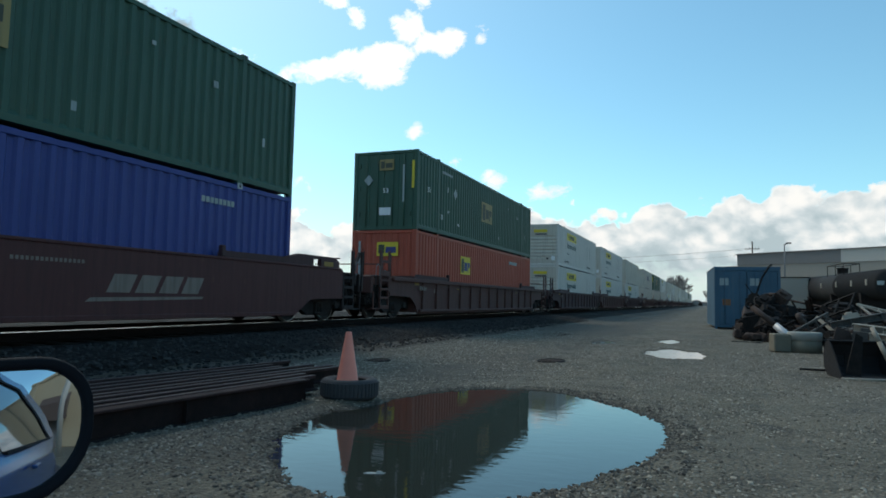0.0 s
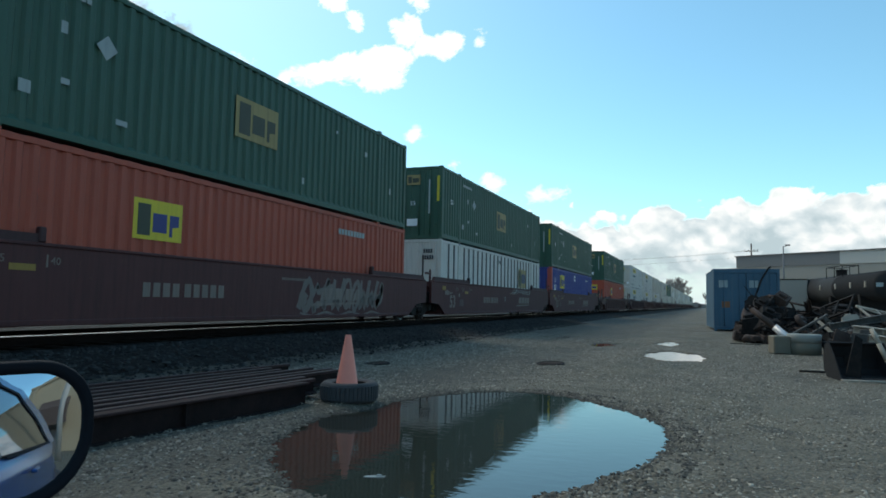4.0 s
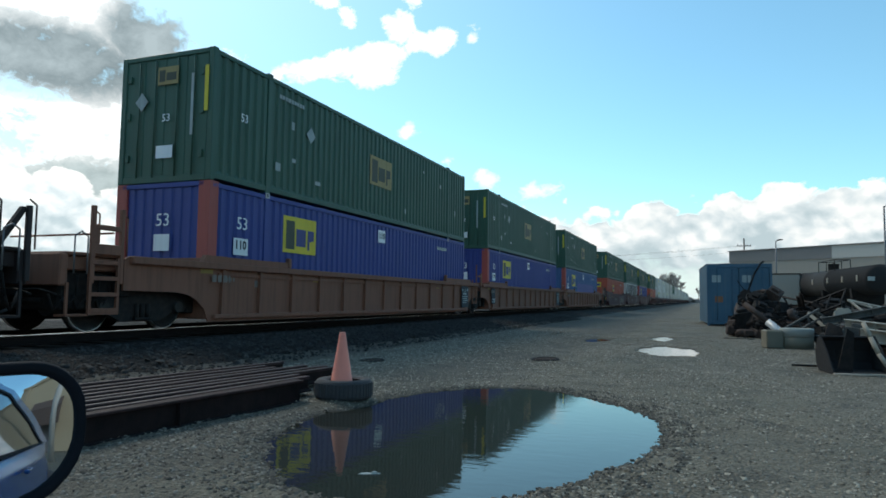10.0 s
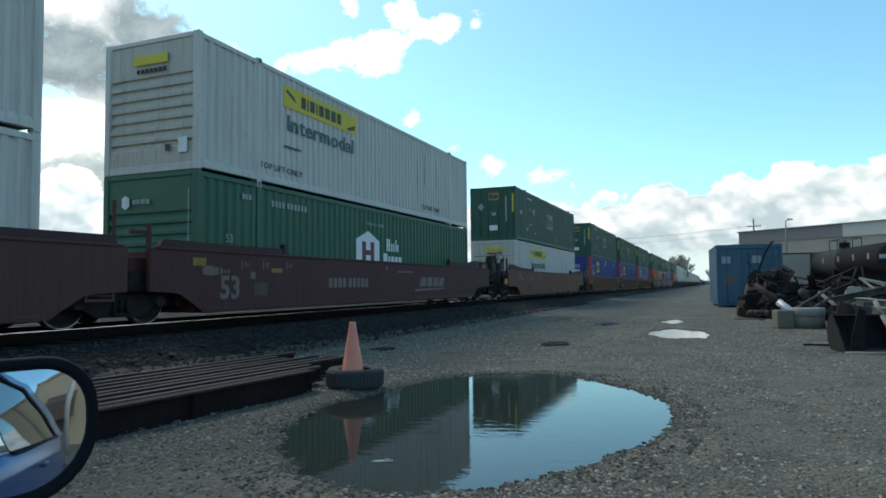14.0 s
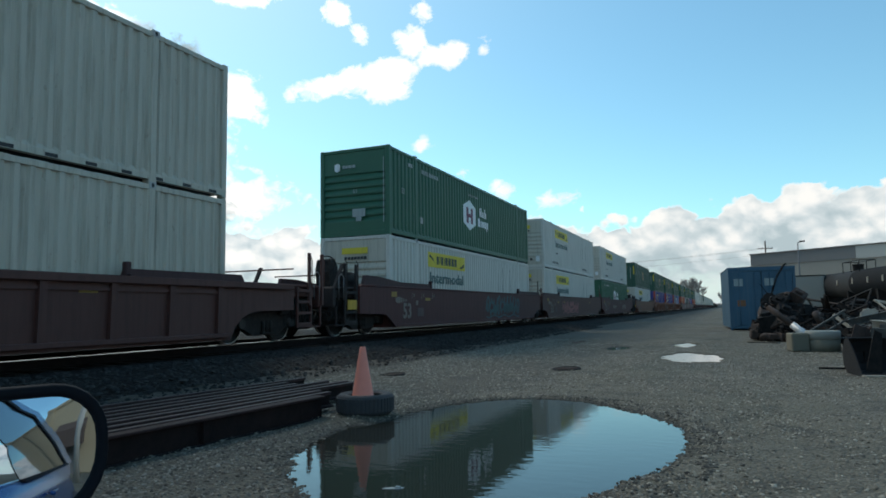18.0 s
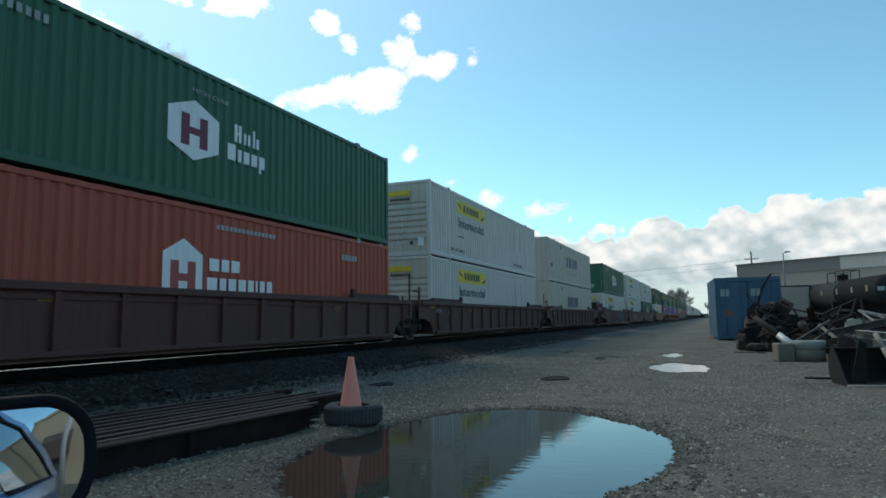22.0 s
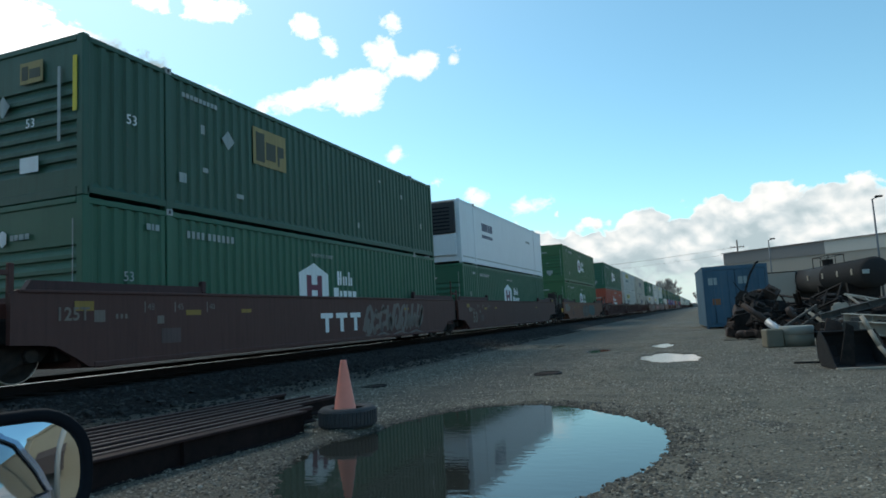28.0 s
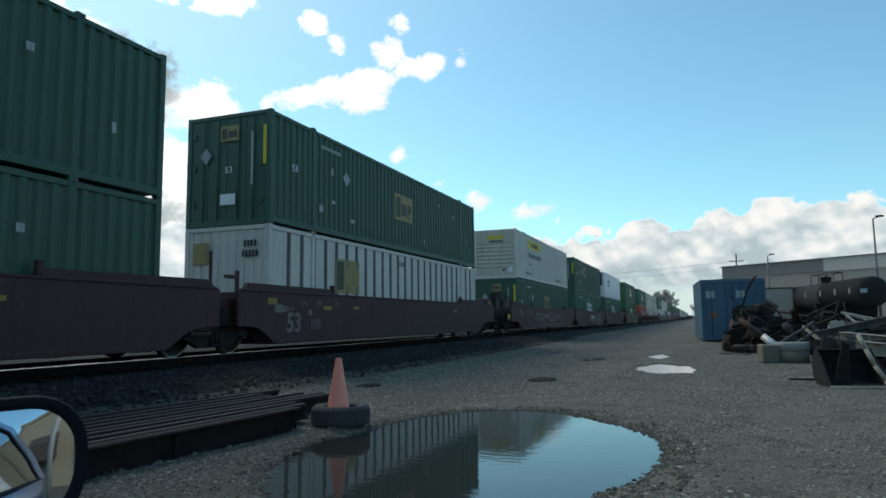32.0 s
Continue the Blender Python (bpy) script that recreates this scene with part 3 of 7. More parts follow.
    def lathe(self, profile, seg=24, m=None, closed=False):
        """Turns (radius, height) round z."""
        n, pts = len(profile), []
        for i in range(seg):
            a = 2 * math.pi * i / seg
            pts += [Vector((r * math.cos(a), r * math.sin(a), h)) for r, h in profile]
        if m:
            pts = [m @ p for p in pts]
        faces = []
        for i in range(seg):
            j = (i + 1) % seg
            for k in range(n if closed else n - 1):
                l = (k + 1) % n
                faces.append((i * n + k, j * n + k, j * n + l, i * n + l))
        return self.add(pts, faces, True)

    def ring(self, centre, radius, r, m=None, seg=20):
        for i in range(seg):
            a, b = 2 * math.pi * i / seg, 2 * math.pi * (i + 1) / seg
            p = [Vector((math.cos(t) * radius, math.sin(t) * radius, 0)) for t in (a, b)]
            p = [(m @ q if m else q) + Vector(centre) for q in p]
            self.tube(p[0], p[1], r, seg=6, caps=False)
        return self

    def mesh(self, name, mat):
        me = bpy.data.meshes.new(name)
        me.from_pydata(self.v, [], self.f)
        me.polygons.foreach_set("use_smooth", self.s)
        me.materials.append(mat)
        bm = bmesh.new()
        bm.from_mesh(me)
        bmesh.ops.recalc_face_normals(bm, faces=bm.faces)
        bm.to_mesh(me)
        bm.free()
        return me


TINY = {"floor_beam", "code_mark", "data_mark", "sign_mark", "small_word", "number_mark", "brake_pipe", "fork_slot", "grille", "wall_rib", "graffiti", "wordmark", "word_mark", "handling_note", "mirror_note", "tread_block"}    # rows of marks too small to part


def part(name, b, mat, parent, label=""):
    """One mesh object under a thing or a part."""
    data = b.mesh(name, mat) if isinstance(b, Build) else b
    ob = new(name, data)
    ob.parent = parent
    return tagged(ob, label, kind="stuff" if name in TINY else "")


def thing(name, label, category, m=None, group="", kind=""):
    ob = new(name)
    ob.empty_display_size = 0.3
    if m is not None:
        ob.matrix_basis = m
    return tagged(ob, label, category, group, kind)


def solid(name, b, mat, label, category, m=None, group="", kind=""):
    """A thing that is one mesh."""
    ob = new(name, b.mesh(name, mat) if isinstance(b, Build) else b)
    if m is not None:
        ob.matrix_basis = m
    return tagged(ob, label, category, group, kind)


def lettering(text, size, mat, m, depth=0.004, width=None, bold=0.0):
    """A mesh of built-in type, moved by m; width squeezes it to that length."""
    cu = bpy.data.curves.new("letters", "FONT")
    cu.offset = bold * size
    cu.body, cu.size, cu.align_x, cu.align_y, cu.extrude, cu.resolution_u = text, size, "CENTER", "CENTER", depth, 2
    ob = bpy.data.objects.new("letters", cu)
    me = bpy.data.meshes.new_from_object(ob)
    bpy.data.objects.remove(ob)
    bpy.data.curves.remove(cu)
    if width:
        xs = [v.co.x for v in me.vertices]
        me.transform(Matrix.Diagonal((width / (max(xs) - min(xs)), 1, 1, 1)))
    me.transform(m)
    me.materials.clear()
    me.materials.append(mat)
    return me

# ---------------------------------------------------------------- ground, puddles, track
TRACK_X, RAIL_Z, GAUGE = -10.962, 0.505, 0.7525
PUDDLES = [  # centre, half sizes, turn, depth
    (-1.97, 6.1, 1.655, 2.65, 0, 0.075), (-0.83, 17.0, 0.70, 1.75, 5, 0.05), (-1.24, 22.3, 0.4, 1.4, 0, 0.04),
    (-3.0, 20.5, 0.4, 1.0, 0, 0.028), (-5.2, 24.0, 0.5, 1.8, 0, 0.028),
]
WATER_Z = -0.022


def hollow_edge(u, v):
    """How far out the edge of the large hollow lies, by bearing: fuller to the track side, drawn to a point on the other."""
    a = np.arctan2(v, u)
    return 0.992 - 0.041 * np.cos(a) + 0.034 * np.sin(a) - 0.003 * np.cos(2 * a) - 0.027 * np.sin(2 * a) + 0.019 * np.cos(3 * a) + 0.007 * np.sin(3 * a) + 0.015 * np.cos(4 * a) + 0.022 * np.sin(4 * a)


def ground_height(X, Y):
    """Height of the yard: packed stone with ruts and hollows that hold water."""
    def wave(a, b, c, d):
        return np.sin(a * X + b * Y + c) * np.sin(d * X - 0.7 * a * Y + 1.3 * c)
    broad = 0.006 * wave(1.7, 0.9, 0.3, 1.1) + 0.005 * wave(3.9, 2.7, 1.1, 3.1)
    close = 0.004 * wave(9.0, 7.0, 2.0, 8.0) + 0.003 * wave(21.0, 17.0, 0.7, 19.0)
    fade = 1 - np.clip((np.hypot(X, Y) - 25) / 30, 0, 1)
    z = (broad + close) * fade
    rag = 0.03 * wave(4.1, 3.3, 0.5, 5.2) + 0.012 * wave(11, 9, 1.5, 12) + 0.005 * wave(27, 23, 0.2, 25)
    nib = 0.010 * wave(7.3, 5.1, 0.9, 8.7) + 0.012 * wave(17, 13, 1.5, 19) + 0.010 * wave(33, 27, 0.2, 31)
    for px, py, a, b, turn, deep in PUDDLES:
        c, s = math.cos(radians(turn)), math.sin(radians(turn))
        u, v = ((X - px) * c + (Y - py) * s) / a, (-(X - px) * s + (Y - py) * c) / b
        r = np.sqrt(u ** 2 + v ** 2)
        if a > 1:
            r = r / hollow_edge(u, v)
            z = z - (broad + close * .5) * fade * np.clip((1.35 - r) / 0.25, 0, 1)
            r = r + nib
        else:
            r = r + rag * 4.5
        z = z - deep * np.clip((1.06 - r) / 0.22, 0, 1) - 0.002 * np.clip((1.5 - r) / 0.4, 0, 1) * (r > 1.0)
    # a low shoulder of spilt stone under the tyre and along the trackbed
    z = z + 0.05 * np.exp(-((X + 3.78) ** 2 + (Y - 6.75) ** 2) / 0.16)
    z = z + 0.22 * np.clip((-X - 6.3) / 2.6, 0, 1) * np.clip((60 + X) / 30, 0, 1)
    return z


def build_ground():
    def axis(parts):
        out = []
        for a, b, step in parts:
            out += list(np.arange(a, b, step))
        return np.array(out + [parts[-1][1]])
    far = 3000
    xs = axis([(-far, -300, 300), (-300, -40, 20), (-40, -9, 1.0), (-9, -6, 0.12), (-6, 3.5, 0.055), (3.5, 8, 0.25), (8, 40, 2), (40, 300, 20), (300, far, 300)])
    ys = axis([(-far, -300, 300), (-300, -20, 20), (-20, 2.4, 1.0), (2.4, 9.6, 0.055), (9.6, 26, 0.14), (26, 60, 0.8), (60, 300, 10), (300, far, 150)])
    X, Y = np.meshgrid(xs, ys)
    Z = ground_height(X, Y)
    n, m = len(xs), len(ys)
    idx = np.arange(n * m).reshape(m, n)
    faces = np.stack([idx[:-1, :-1], idx[:-1, 1:], idx[1:, 1:], idx[1:, :-1]], -1).reshape(-1, 4)
    me = bpy.data.meshes.new("ground")
    me.from_pydata(np.stack([X, Y, Z], -1).reshape(-1, 3).tolist(), [], faces.tolist())
    me.polygons.foreach_set("use_smooth", [True] * len(faces))
    me.materials.append(GRAVEL)
    tagged(new("ground", me), "wet grey-brown crushed stone yard with hollows", "ground", kind="structure")
    for k, (px, py, a, b, turn, deep) in enumerate(PUDDLES):
        bld = Build()
        ring = [(1.25 * a * math.cos(t), 1.25 * b * math.sin(t), 0) for t in (2 * math.pi * i / 48 for i in range(48))]
        bld.add(ring, [tuple(range(48))])
        ob = new("puddle", bld.mesh("puddle", WATER))
        ob.matrix_basis = pose(px, py, WATER_Z - (0.004 if k else 0), 0, 0, turn)
        tagged(ob, "still rain puddle that mirrors train and sky" if k == 0 else "shallow rain puddle in the yard", "puddle", "puddles in the yard", "structure")


STONE_BASE = np.array([(-1, -1, -.5), (1, -.9, -.5), (.9, 1, -.5), (-1, .8, -.5), (-.6, -.5, .55), (.6, -.6, .45), (.5, .6, .6), (-.5, .55, .5)])
STONE_QUADS = np.array([(0, 1, 5, 4), (1, 2, 6, 5), (2, 3, 7, 6), (3, 0, 4, 7), (4, 5, 6, 7)])


def stones(name, places, seed, sizes, mat, label):
    """Angular loose stones, one small block each, tipped and turned at random."""
    rng = np.random.default_rng(seed)
    n = len(places)
    s = rng.uniform(*sizes, n) * np.where(rng.random(n) < .85, 1, 1.7)
    p = STONE_BASE[None] + rng.uniform(-.24, .24, (n, 8, 3))
    p = p * np.stack([s * rng.uniform(.7, 1.3, n), s, s * rng.uniform(.5, .9, n)], -1)[:, None]
    ax, ay, az = rng.uniform(-.45, .45, (n, 1)), rng.uniform(-.45, .45, (n, 1)), rng.uniform(0, 6.283, (n, 1))
    x, y, z = p[..., 0], p[..., 1], p[..., 2]
    y, z = y * np.cos(ax) - z * np.sin(ax), y * np.sin(ax) + z * np.cos(ax)
    x, z = x * np.cos(ay) + z * np.sin(ay), z * np.cos(ay) - x * np.sin(ay)
    x, y = x * np.cos(az) - y * np.sin(az), x * np.sin(az) + y * np.cos(az)
    verts = np.stack([x, y, z], -1) + places[:, None]
    quads = (STONE_QUADS[None] + 8 * np.arange(n)[:, None, None]).reshape(-1, 4)
    me = bpy.data.meshes.new(name)
    me.vertices.add(n * 8)
    me.vertices.foreach_set("co", verts.reshape(-1))
    me.loops.add(len(quads) * 4)
    me.loops.foreach_set("vertex_index", quads.reshape(-1).astype(np.int32))
    me.polygons.add(len(quads))
    me.polygons.foreach_set("loop_start", np.arange(0, len(quads) * 4, 4, dtype=np.int32))
    me.update(calc_edges=True)
    me.validate()
    me.materials.append(mat)
    return tagged(new(name, me), label, "gravel", kind="stuff")


def stone_material(name, a, b):
    m, nt, bsdf, co = base_material(name)
    r = nt.nodes.new("ShaderNodeNewGeometry").outputs["Random Per Island"]
    c = node_mix(nt, node_math(nt, "POWER", r, 1.3), a, b)
    c = node_mix(nt, node_math(nt, "MULTIPLY", node_noise(nt, co, 60.0, 3), 0.35), c, tuple(x * 0.5 for x in a))
    nt.links.new(c, bsdf.inputs["Base Color"])
    bsdf.inputs["Roughness"].default_value = 0.85
    return m


def on_ground(x, y):
    return float(ground_height(np.array([x]), np.array([y]))[0])


def build_stones():
    rng = np.random.default_rng(5)

    def strewn(n, xa, xb, ya, yb, power):
        y = ya + (yb - ya) * rng.random(n) ** power
        x = rng.uniform(xa, xb, n)
        return x, y, ground_height(x, y)

    x, y, z = strewn(120000, -4.7, 3.4, 2.3, 24, 2.6)
    # thinner cover round the parked car
    xb, yb, zb = strewn(26000, -6.5, 6.0, 2.5, -9.0, 1.4)
    x, y, z = np.concatenate([x, xb]), np.concatenate([y, yb]), np.concatenate([z, zb])
    # stones lie in drifts, with trodden mud between
    drift = np.sin(1.3 * x + .7 * y) * np.sin(.9 * x - 1.1 * y + 1) + .6 * np.sin(3.1 * x - 2.3 * y) * np.sin(2.7 * x + 3.7 * y + 2)
    keep = (z > WATER_Z + .004) & (rng.random(len(x)) < np.clip(.50 + .42 * drift, .14, .95))
    # stones near the stored rails take a darker range of colours
    by_rails = (x < -2.5 + .5 * np.sin(2.1 * y)) & (y < 6.3)
    stones("gravel_stones", np.stack([x, y, z + .003], -1)[keep & by_rails], 4, (0.0045, 0.0125), stone_material("darker_stone", (0.050, 0.043, 0.034), (0.34, 0.30, 0.24)), "dark and pale stones at the foot of the stored rails")
    keep = keep & ~by_rails
    stones("gravel_stones", np.stack([x, y, z + .003], -1)[keep], 5, (0.0045, 0.0115), stone_material("crushed_stone", (0.082, 0.068, 0.050), (0.52, 0.45, 0.345)), "loose pale crushed stones on the yard")
    x, y, z = strewn(26000, -6.6, -4.4, 5.5, 26, 1.5)
    stones("gravel_stones", np.stack([x, y, z + .003], -1)[x + .02 * y < -4.9 + rng.normal(0, .5, len(x)) + .55], 6, (0.006, 0.014), stone_material("paler_stone", (0.10, 0.088, 0.068), (0.42, 0.38, 0.30)), "pale crushed stones beside the trackbed")
    a, f = rng.uniform(0, 2 * math.pi, 16000), rng.uniform(.84, 1.10, 16000)
    x, y = -1.98 + 1.75 * np.cos(a) * f, 6.1 + 2.75 * np.sin(a) * f
    z = ground_height(x, y)
    stones("shore_stones", np.stack([x, y, z + .003], -1)[(z > WATER_Z - .007) & (z < WATER_Z + .02) & (rng.random(16000) < .55)], 9, (0.005, 0.014), stone_material("shore_stone", (0.03, 0.026, 0.020), (0.20, 0.175, 0.135)), "wet dark stones along the edge of the puddle")
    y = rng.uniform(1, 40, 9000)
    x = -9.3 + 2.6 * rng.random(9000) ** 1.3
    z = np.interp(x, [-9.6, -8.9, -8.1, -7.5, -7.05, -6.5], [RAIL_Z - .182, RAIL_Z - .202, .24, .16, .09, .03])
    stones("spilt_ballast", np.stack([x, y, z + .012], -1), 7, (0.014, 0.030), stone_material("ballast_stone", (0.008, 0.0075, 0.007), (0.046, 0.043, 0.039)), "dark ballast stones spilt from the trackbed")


def rail_profile(h=0.172, w=0.14, head=0.07):
    """Half-open outline of a flat-bottomed rail, (across, up)."""
    return [(-w / 2, 0), (w / 2, 0), (w / 2, 0.014), (0.012, 0.032), (0.010, h - 0.042), (head / 2, h - 0.034), (head / 2, h - 0.006), (head / 2 - 0.008, h),
            (-head / 2 + 0.008, h), (-head / 2, h - 0.006), (-head / 2, h - 0.034), (-0.010, h - 0.042), (-0.012, 0.032), (-w / 2, 0.014)]


def build_track():
    y0, y1 = -120, 1500
    zt = RAIL_Z - 0.172
    bed = Build()
    # ballast shoulders: top between the ends of the ties, then a slope to the yard
    n = 160
    rng = random.Random(3)
    # the far columns are added, to darken the ground seen under the cars
    cols = [(-7.05, 0.0), (-7.5, 0.13), (-8.1, 0.24), (-8.9, zt - 0.03), (-9.6, zt - 0.01), (-10.2, zt - 0.05), (TRACK_X, zt - 0.05), (-11.7, zt - 0.05), (-12.6, zt - 0.01), (-13.3, zt - 0.06), (-15.5, 0.24), (-17.0, zt - 0.05), (-20.5, zt - 0.05), (-22.5, -0.05)]
    ys = [y0 + 110 * i / 20 for i in range(20)] + [-10 + 0.35 * i for i in range(170)] + [50 + 5 * i for i in range(31)] + [260, 400, 700, y1]
    verts = [(x + rng.uniform(-.09, .09), y, z + rng.uniform(-.015, .015)) for y in ys for x, z in cols]
    k = len(cols)
    bed.add(verts, [(r * k + c, r * k + c + 1, (r + 1) * k + c + 1, (r + 1) * k + c) for r in range(len(ys) - 1) for c in range(k - 1)])
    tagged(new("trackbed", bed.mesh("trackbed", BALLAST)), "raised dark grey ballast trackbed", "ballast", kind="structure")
    for side in (1, -1):
        rail = thing("rail", "running rail with a polished head", "rail", Matrix.Translation((TRACK_X + side * GAUGE, 0, zt)), "rails of the main track", "structure")
        part("rail_body", Build().prism(rail_profile(), y0, y1, "y"), RAILSIDE, rail)
        # far head coloured dark to drop its glint; near flank tilted to catch one
        low = .1650 if side > 0 else .1700
        part("running_surface", Build().prism([(-.0362, low), (.0362, low), (.0357, .1705), (.030, .1742), (-.030, .1742), (-.0357, .1705)], y0, y1, "y"), RAILHEAD if side > 0 else RAILHEAD_NO_GLINT, rail, "worn steel strip on the rail head")
    tie = Build().cbox(-1.3, 1.3, -0.115, 0.115, -0.17, 0, 0.012).mesh("tie", TIE)
    row = thing("tie_row", "dark creosoted timber ties under the rails", "ties", Matrix.Translation((TRACK_X, 0, zt)), kind="structure")
    for i in range(150):
        ob = part("tie", tie, TIE, row)
        ob.matrix_basis = pose(random.uniform(-.03, .03), -8 + i * 0.53, -0.002, 0, 0, random.uniform(-.8, .8))


build_ground()
build_track()

# ---------------------------------------------------------------- yard things
def build_rail_pile():
    """Old rails laid side by side on timbers, level with the top of a girder in front of them."""
    for y in (2.2, 5.3):
        solid("timber", Build().cbox(-1.05, .95, -0.09, 0.09, 0, 0.07, 0.012), TIE, "old squared timber under the stored rails", "timber", pose(-5.45, y + .3, -0.012, 0, 0, 6), "timbers")
    # distance across from the girder, far end along, height of the foot, small turn
    for across, end, foot, turn in ((.20, 6.95, .055, .2), (.41, 7.05, .055, .3), (.58, 7.95, .06, .9), (.77, 8.10, .058, .4), (1.0, 8.02, .06, -.5), (1.20, 7.6, .058, .5), (1.42, 7.7, .06, .0), (1.66, 8.3, .06, 1.6)):
        m = Matrix.Translation((-4.27 - across, 6.5, foot)) @ pose(0, 0, 0, 0, 0, -5.5 - turn)
        rail = thing("stored_rail", "rusty steel rail lying on the ground", "rail", m, "stored rails")
        y0, y1 = -9.5, end - 6.5
        # colours step up from foot and web to head and top strip
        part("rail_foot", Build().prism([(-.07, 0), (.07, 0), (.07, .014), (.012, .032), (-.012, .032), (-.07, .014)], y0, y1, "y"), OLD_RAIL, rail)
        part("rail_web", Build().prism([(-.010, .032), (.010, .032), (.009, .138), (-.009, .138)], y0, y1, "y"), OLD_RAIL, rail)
        part("rail_head", Build().prism([(-.036, .140), (.036, .140), (.036, .168), (.028, .175), (-.028, .175), (-.036, .168)], y0, y1, "y"), OLD_HEAD, rail, "reddish rail head")
        part("railhead_wear", Build().prism([(-.026, .1752), (.026, .1752), (.024, .1768), (-.024, .1768)], y0, y1, "y"), OLD_STRIP, rail, "dull paler strip along the head")
    # a deeper plate girder along the near side of the rails
    g = thing("steel_girder", "dark rusty plate girder beside the stored rails", "girder", pose(-4.27, 6.5, -0.01, 0, 0, -5.5))
    # upper flange takes the paler head colour, web and lower flange the darker
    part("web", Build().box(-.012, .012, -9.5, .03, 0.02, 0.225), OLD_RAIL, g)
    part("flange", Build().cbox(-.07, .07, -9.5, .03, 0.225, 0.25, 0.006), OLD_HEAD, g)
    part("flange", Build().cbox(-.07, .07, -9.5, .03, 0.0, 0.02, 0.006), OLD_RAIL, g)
    for y in (-7.1, -5.3, -3.5, -1.7):
        part("stiffener", Build().box(.013, .062, y, y + .014, .021, .224), OLD_RAIL, g)
    solid("rail_offcut", Build().prism(rail_profile(), 0, .42, "y"), OLD_RAIL, "short rusty rail end lying by the pile", "rail", pose(-4.22, 7.0, -.005, 0, 0, -28))


def build_cone():
    x, y = -3.865, 6.83
    z = on_ground(x, y) - 0.02
    tyre = Build()
    prof = [(0.19, 0.02), (0.21, 0.005), (0.29, 0.0), (0.318, 0.02), (0.325, 0.06), (0.325, 0.16), (0.318, 0.20), (0.29, 0.222), (0.21, 0.215), (0.19, 0.20)]
    tyre.lathe(prof, 40, closed=False)
    t = thing("tyre", "worn black car tyre lying flat on the stones", "tyre", pose(x, y, z))
    part("carcass", tyre, RUBBER, t)
    tread = Build()
    for i in range(44):
        a = 360 * i / 44
        tread.cbox(0.318, 0.333, -0.016, 0.016, 0.035, 0.187, 0.003, pose(0, 0, 0, 0, 0, a))
    part("tread_block", tread, RUBBER, t)
    c = thing("traffic_cone", "faded orange-red traffic cone standing inside a tyre", "cone", pose(x - 0.03, y, z + 0.005, 0, 0, 0))
    cone = Build().lathe([(0.158, 0.045), (0.145, 0.06), (0.034, 0.735), (0.030, 0.742), (0.018, 0.742)], 28)
    part("shell", cone, CONE, c)
    part("base", Build().cbox(-0.185, 0.185, -0.185, 0.185, 0.0, 0.045, 0.015), CONE, c)


def build_plates():
    """Iron covers let into the yard, and a small ragged pale piece on the puddle."""
    for x, y, r, turn in ((-5.76, 11.2, .24, 10), (-2.9, 13.0, .27, 30)):
        z = on_ground(x, y)
        c = thing("iron_cover", "rusty round iron cover in the yard", "cover", pose(x, y, z - .012, 2, -3, turn), "iron covers in the yard")
        part("rim", Build().lathe([(r * .86, .0), (r * .86, .034), (r, .034), (r * 1.04, .0)], 26), SCRAP_DARK, c)
        part("lid", Build().lathe([(0, .030), (r * .3, .031), (r * .84, .026), (r * .84, .0)], 26), COVER_IRON, c)
    # small pale spot on the water, shaped as a flat ragged piece
    b = Build()
    b.prism([(-.09, -.02), (-.02, -.045), (.08, -.03), (.10, .02), (.03, .015), (-.01, .045), (-.06, .03)], 0, .008, "z")
    b.prism([(.02, -.01), (.07, -.015), (.06, .02), (.03, .03)], .008, .022, "z")
    solid("plastic_scrap", b, SIGN_DIM, "small ragged pale piece on the puddle", "litter", pose(FLOAT_X, FLOAT_Y, WATER_Z - .002, 0, 0, 25) @ Matrix.Diagonal((.8, .55, .7, 1)))


FLOAT_X, FLOAT_Y = -2.14, 4.15


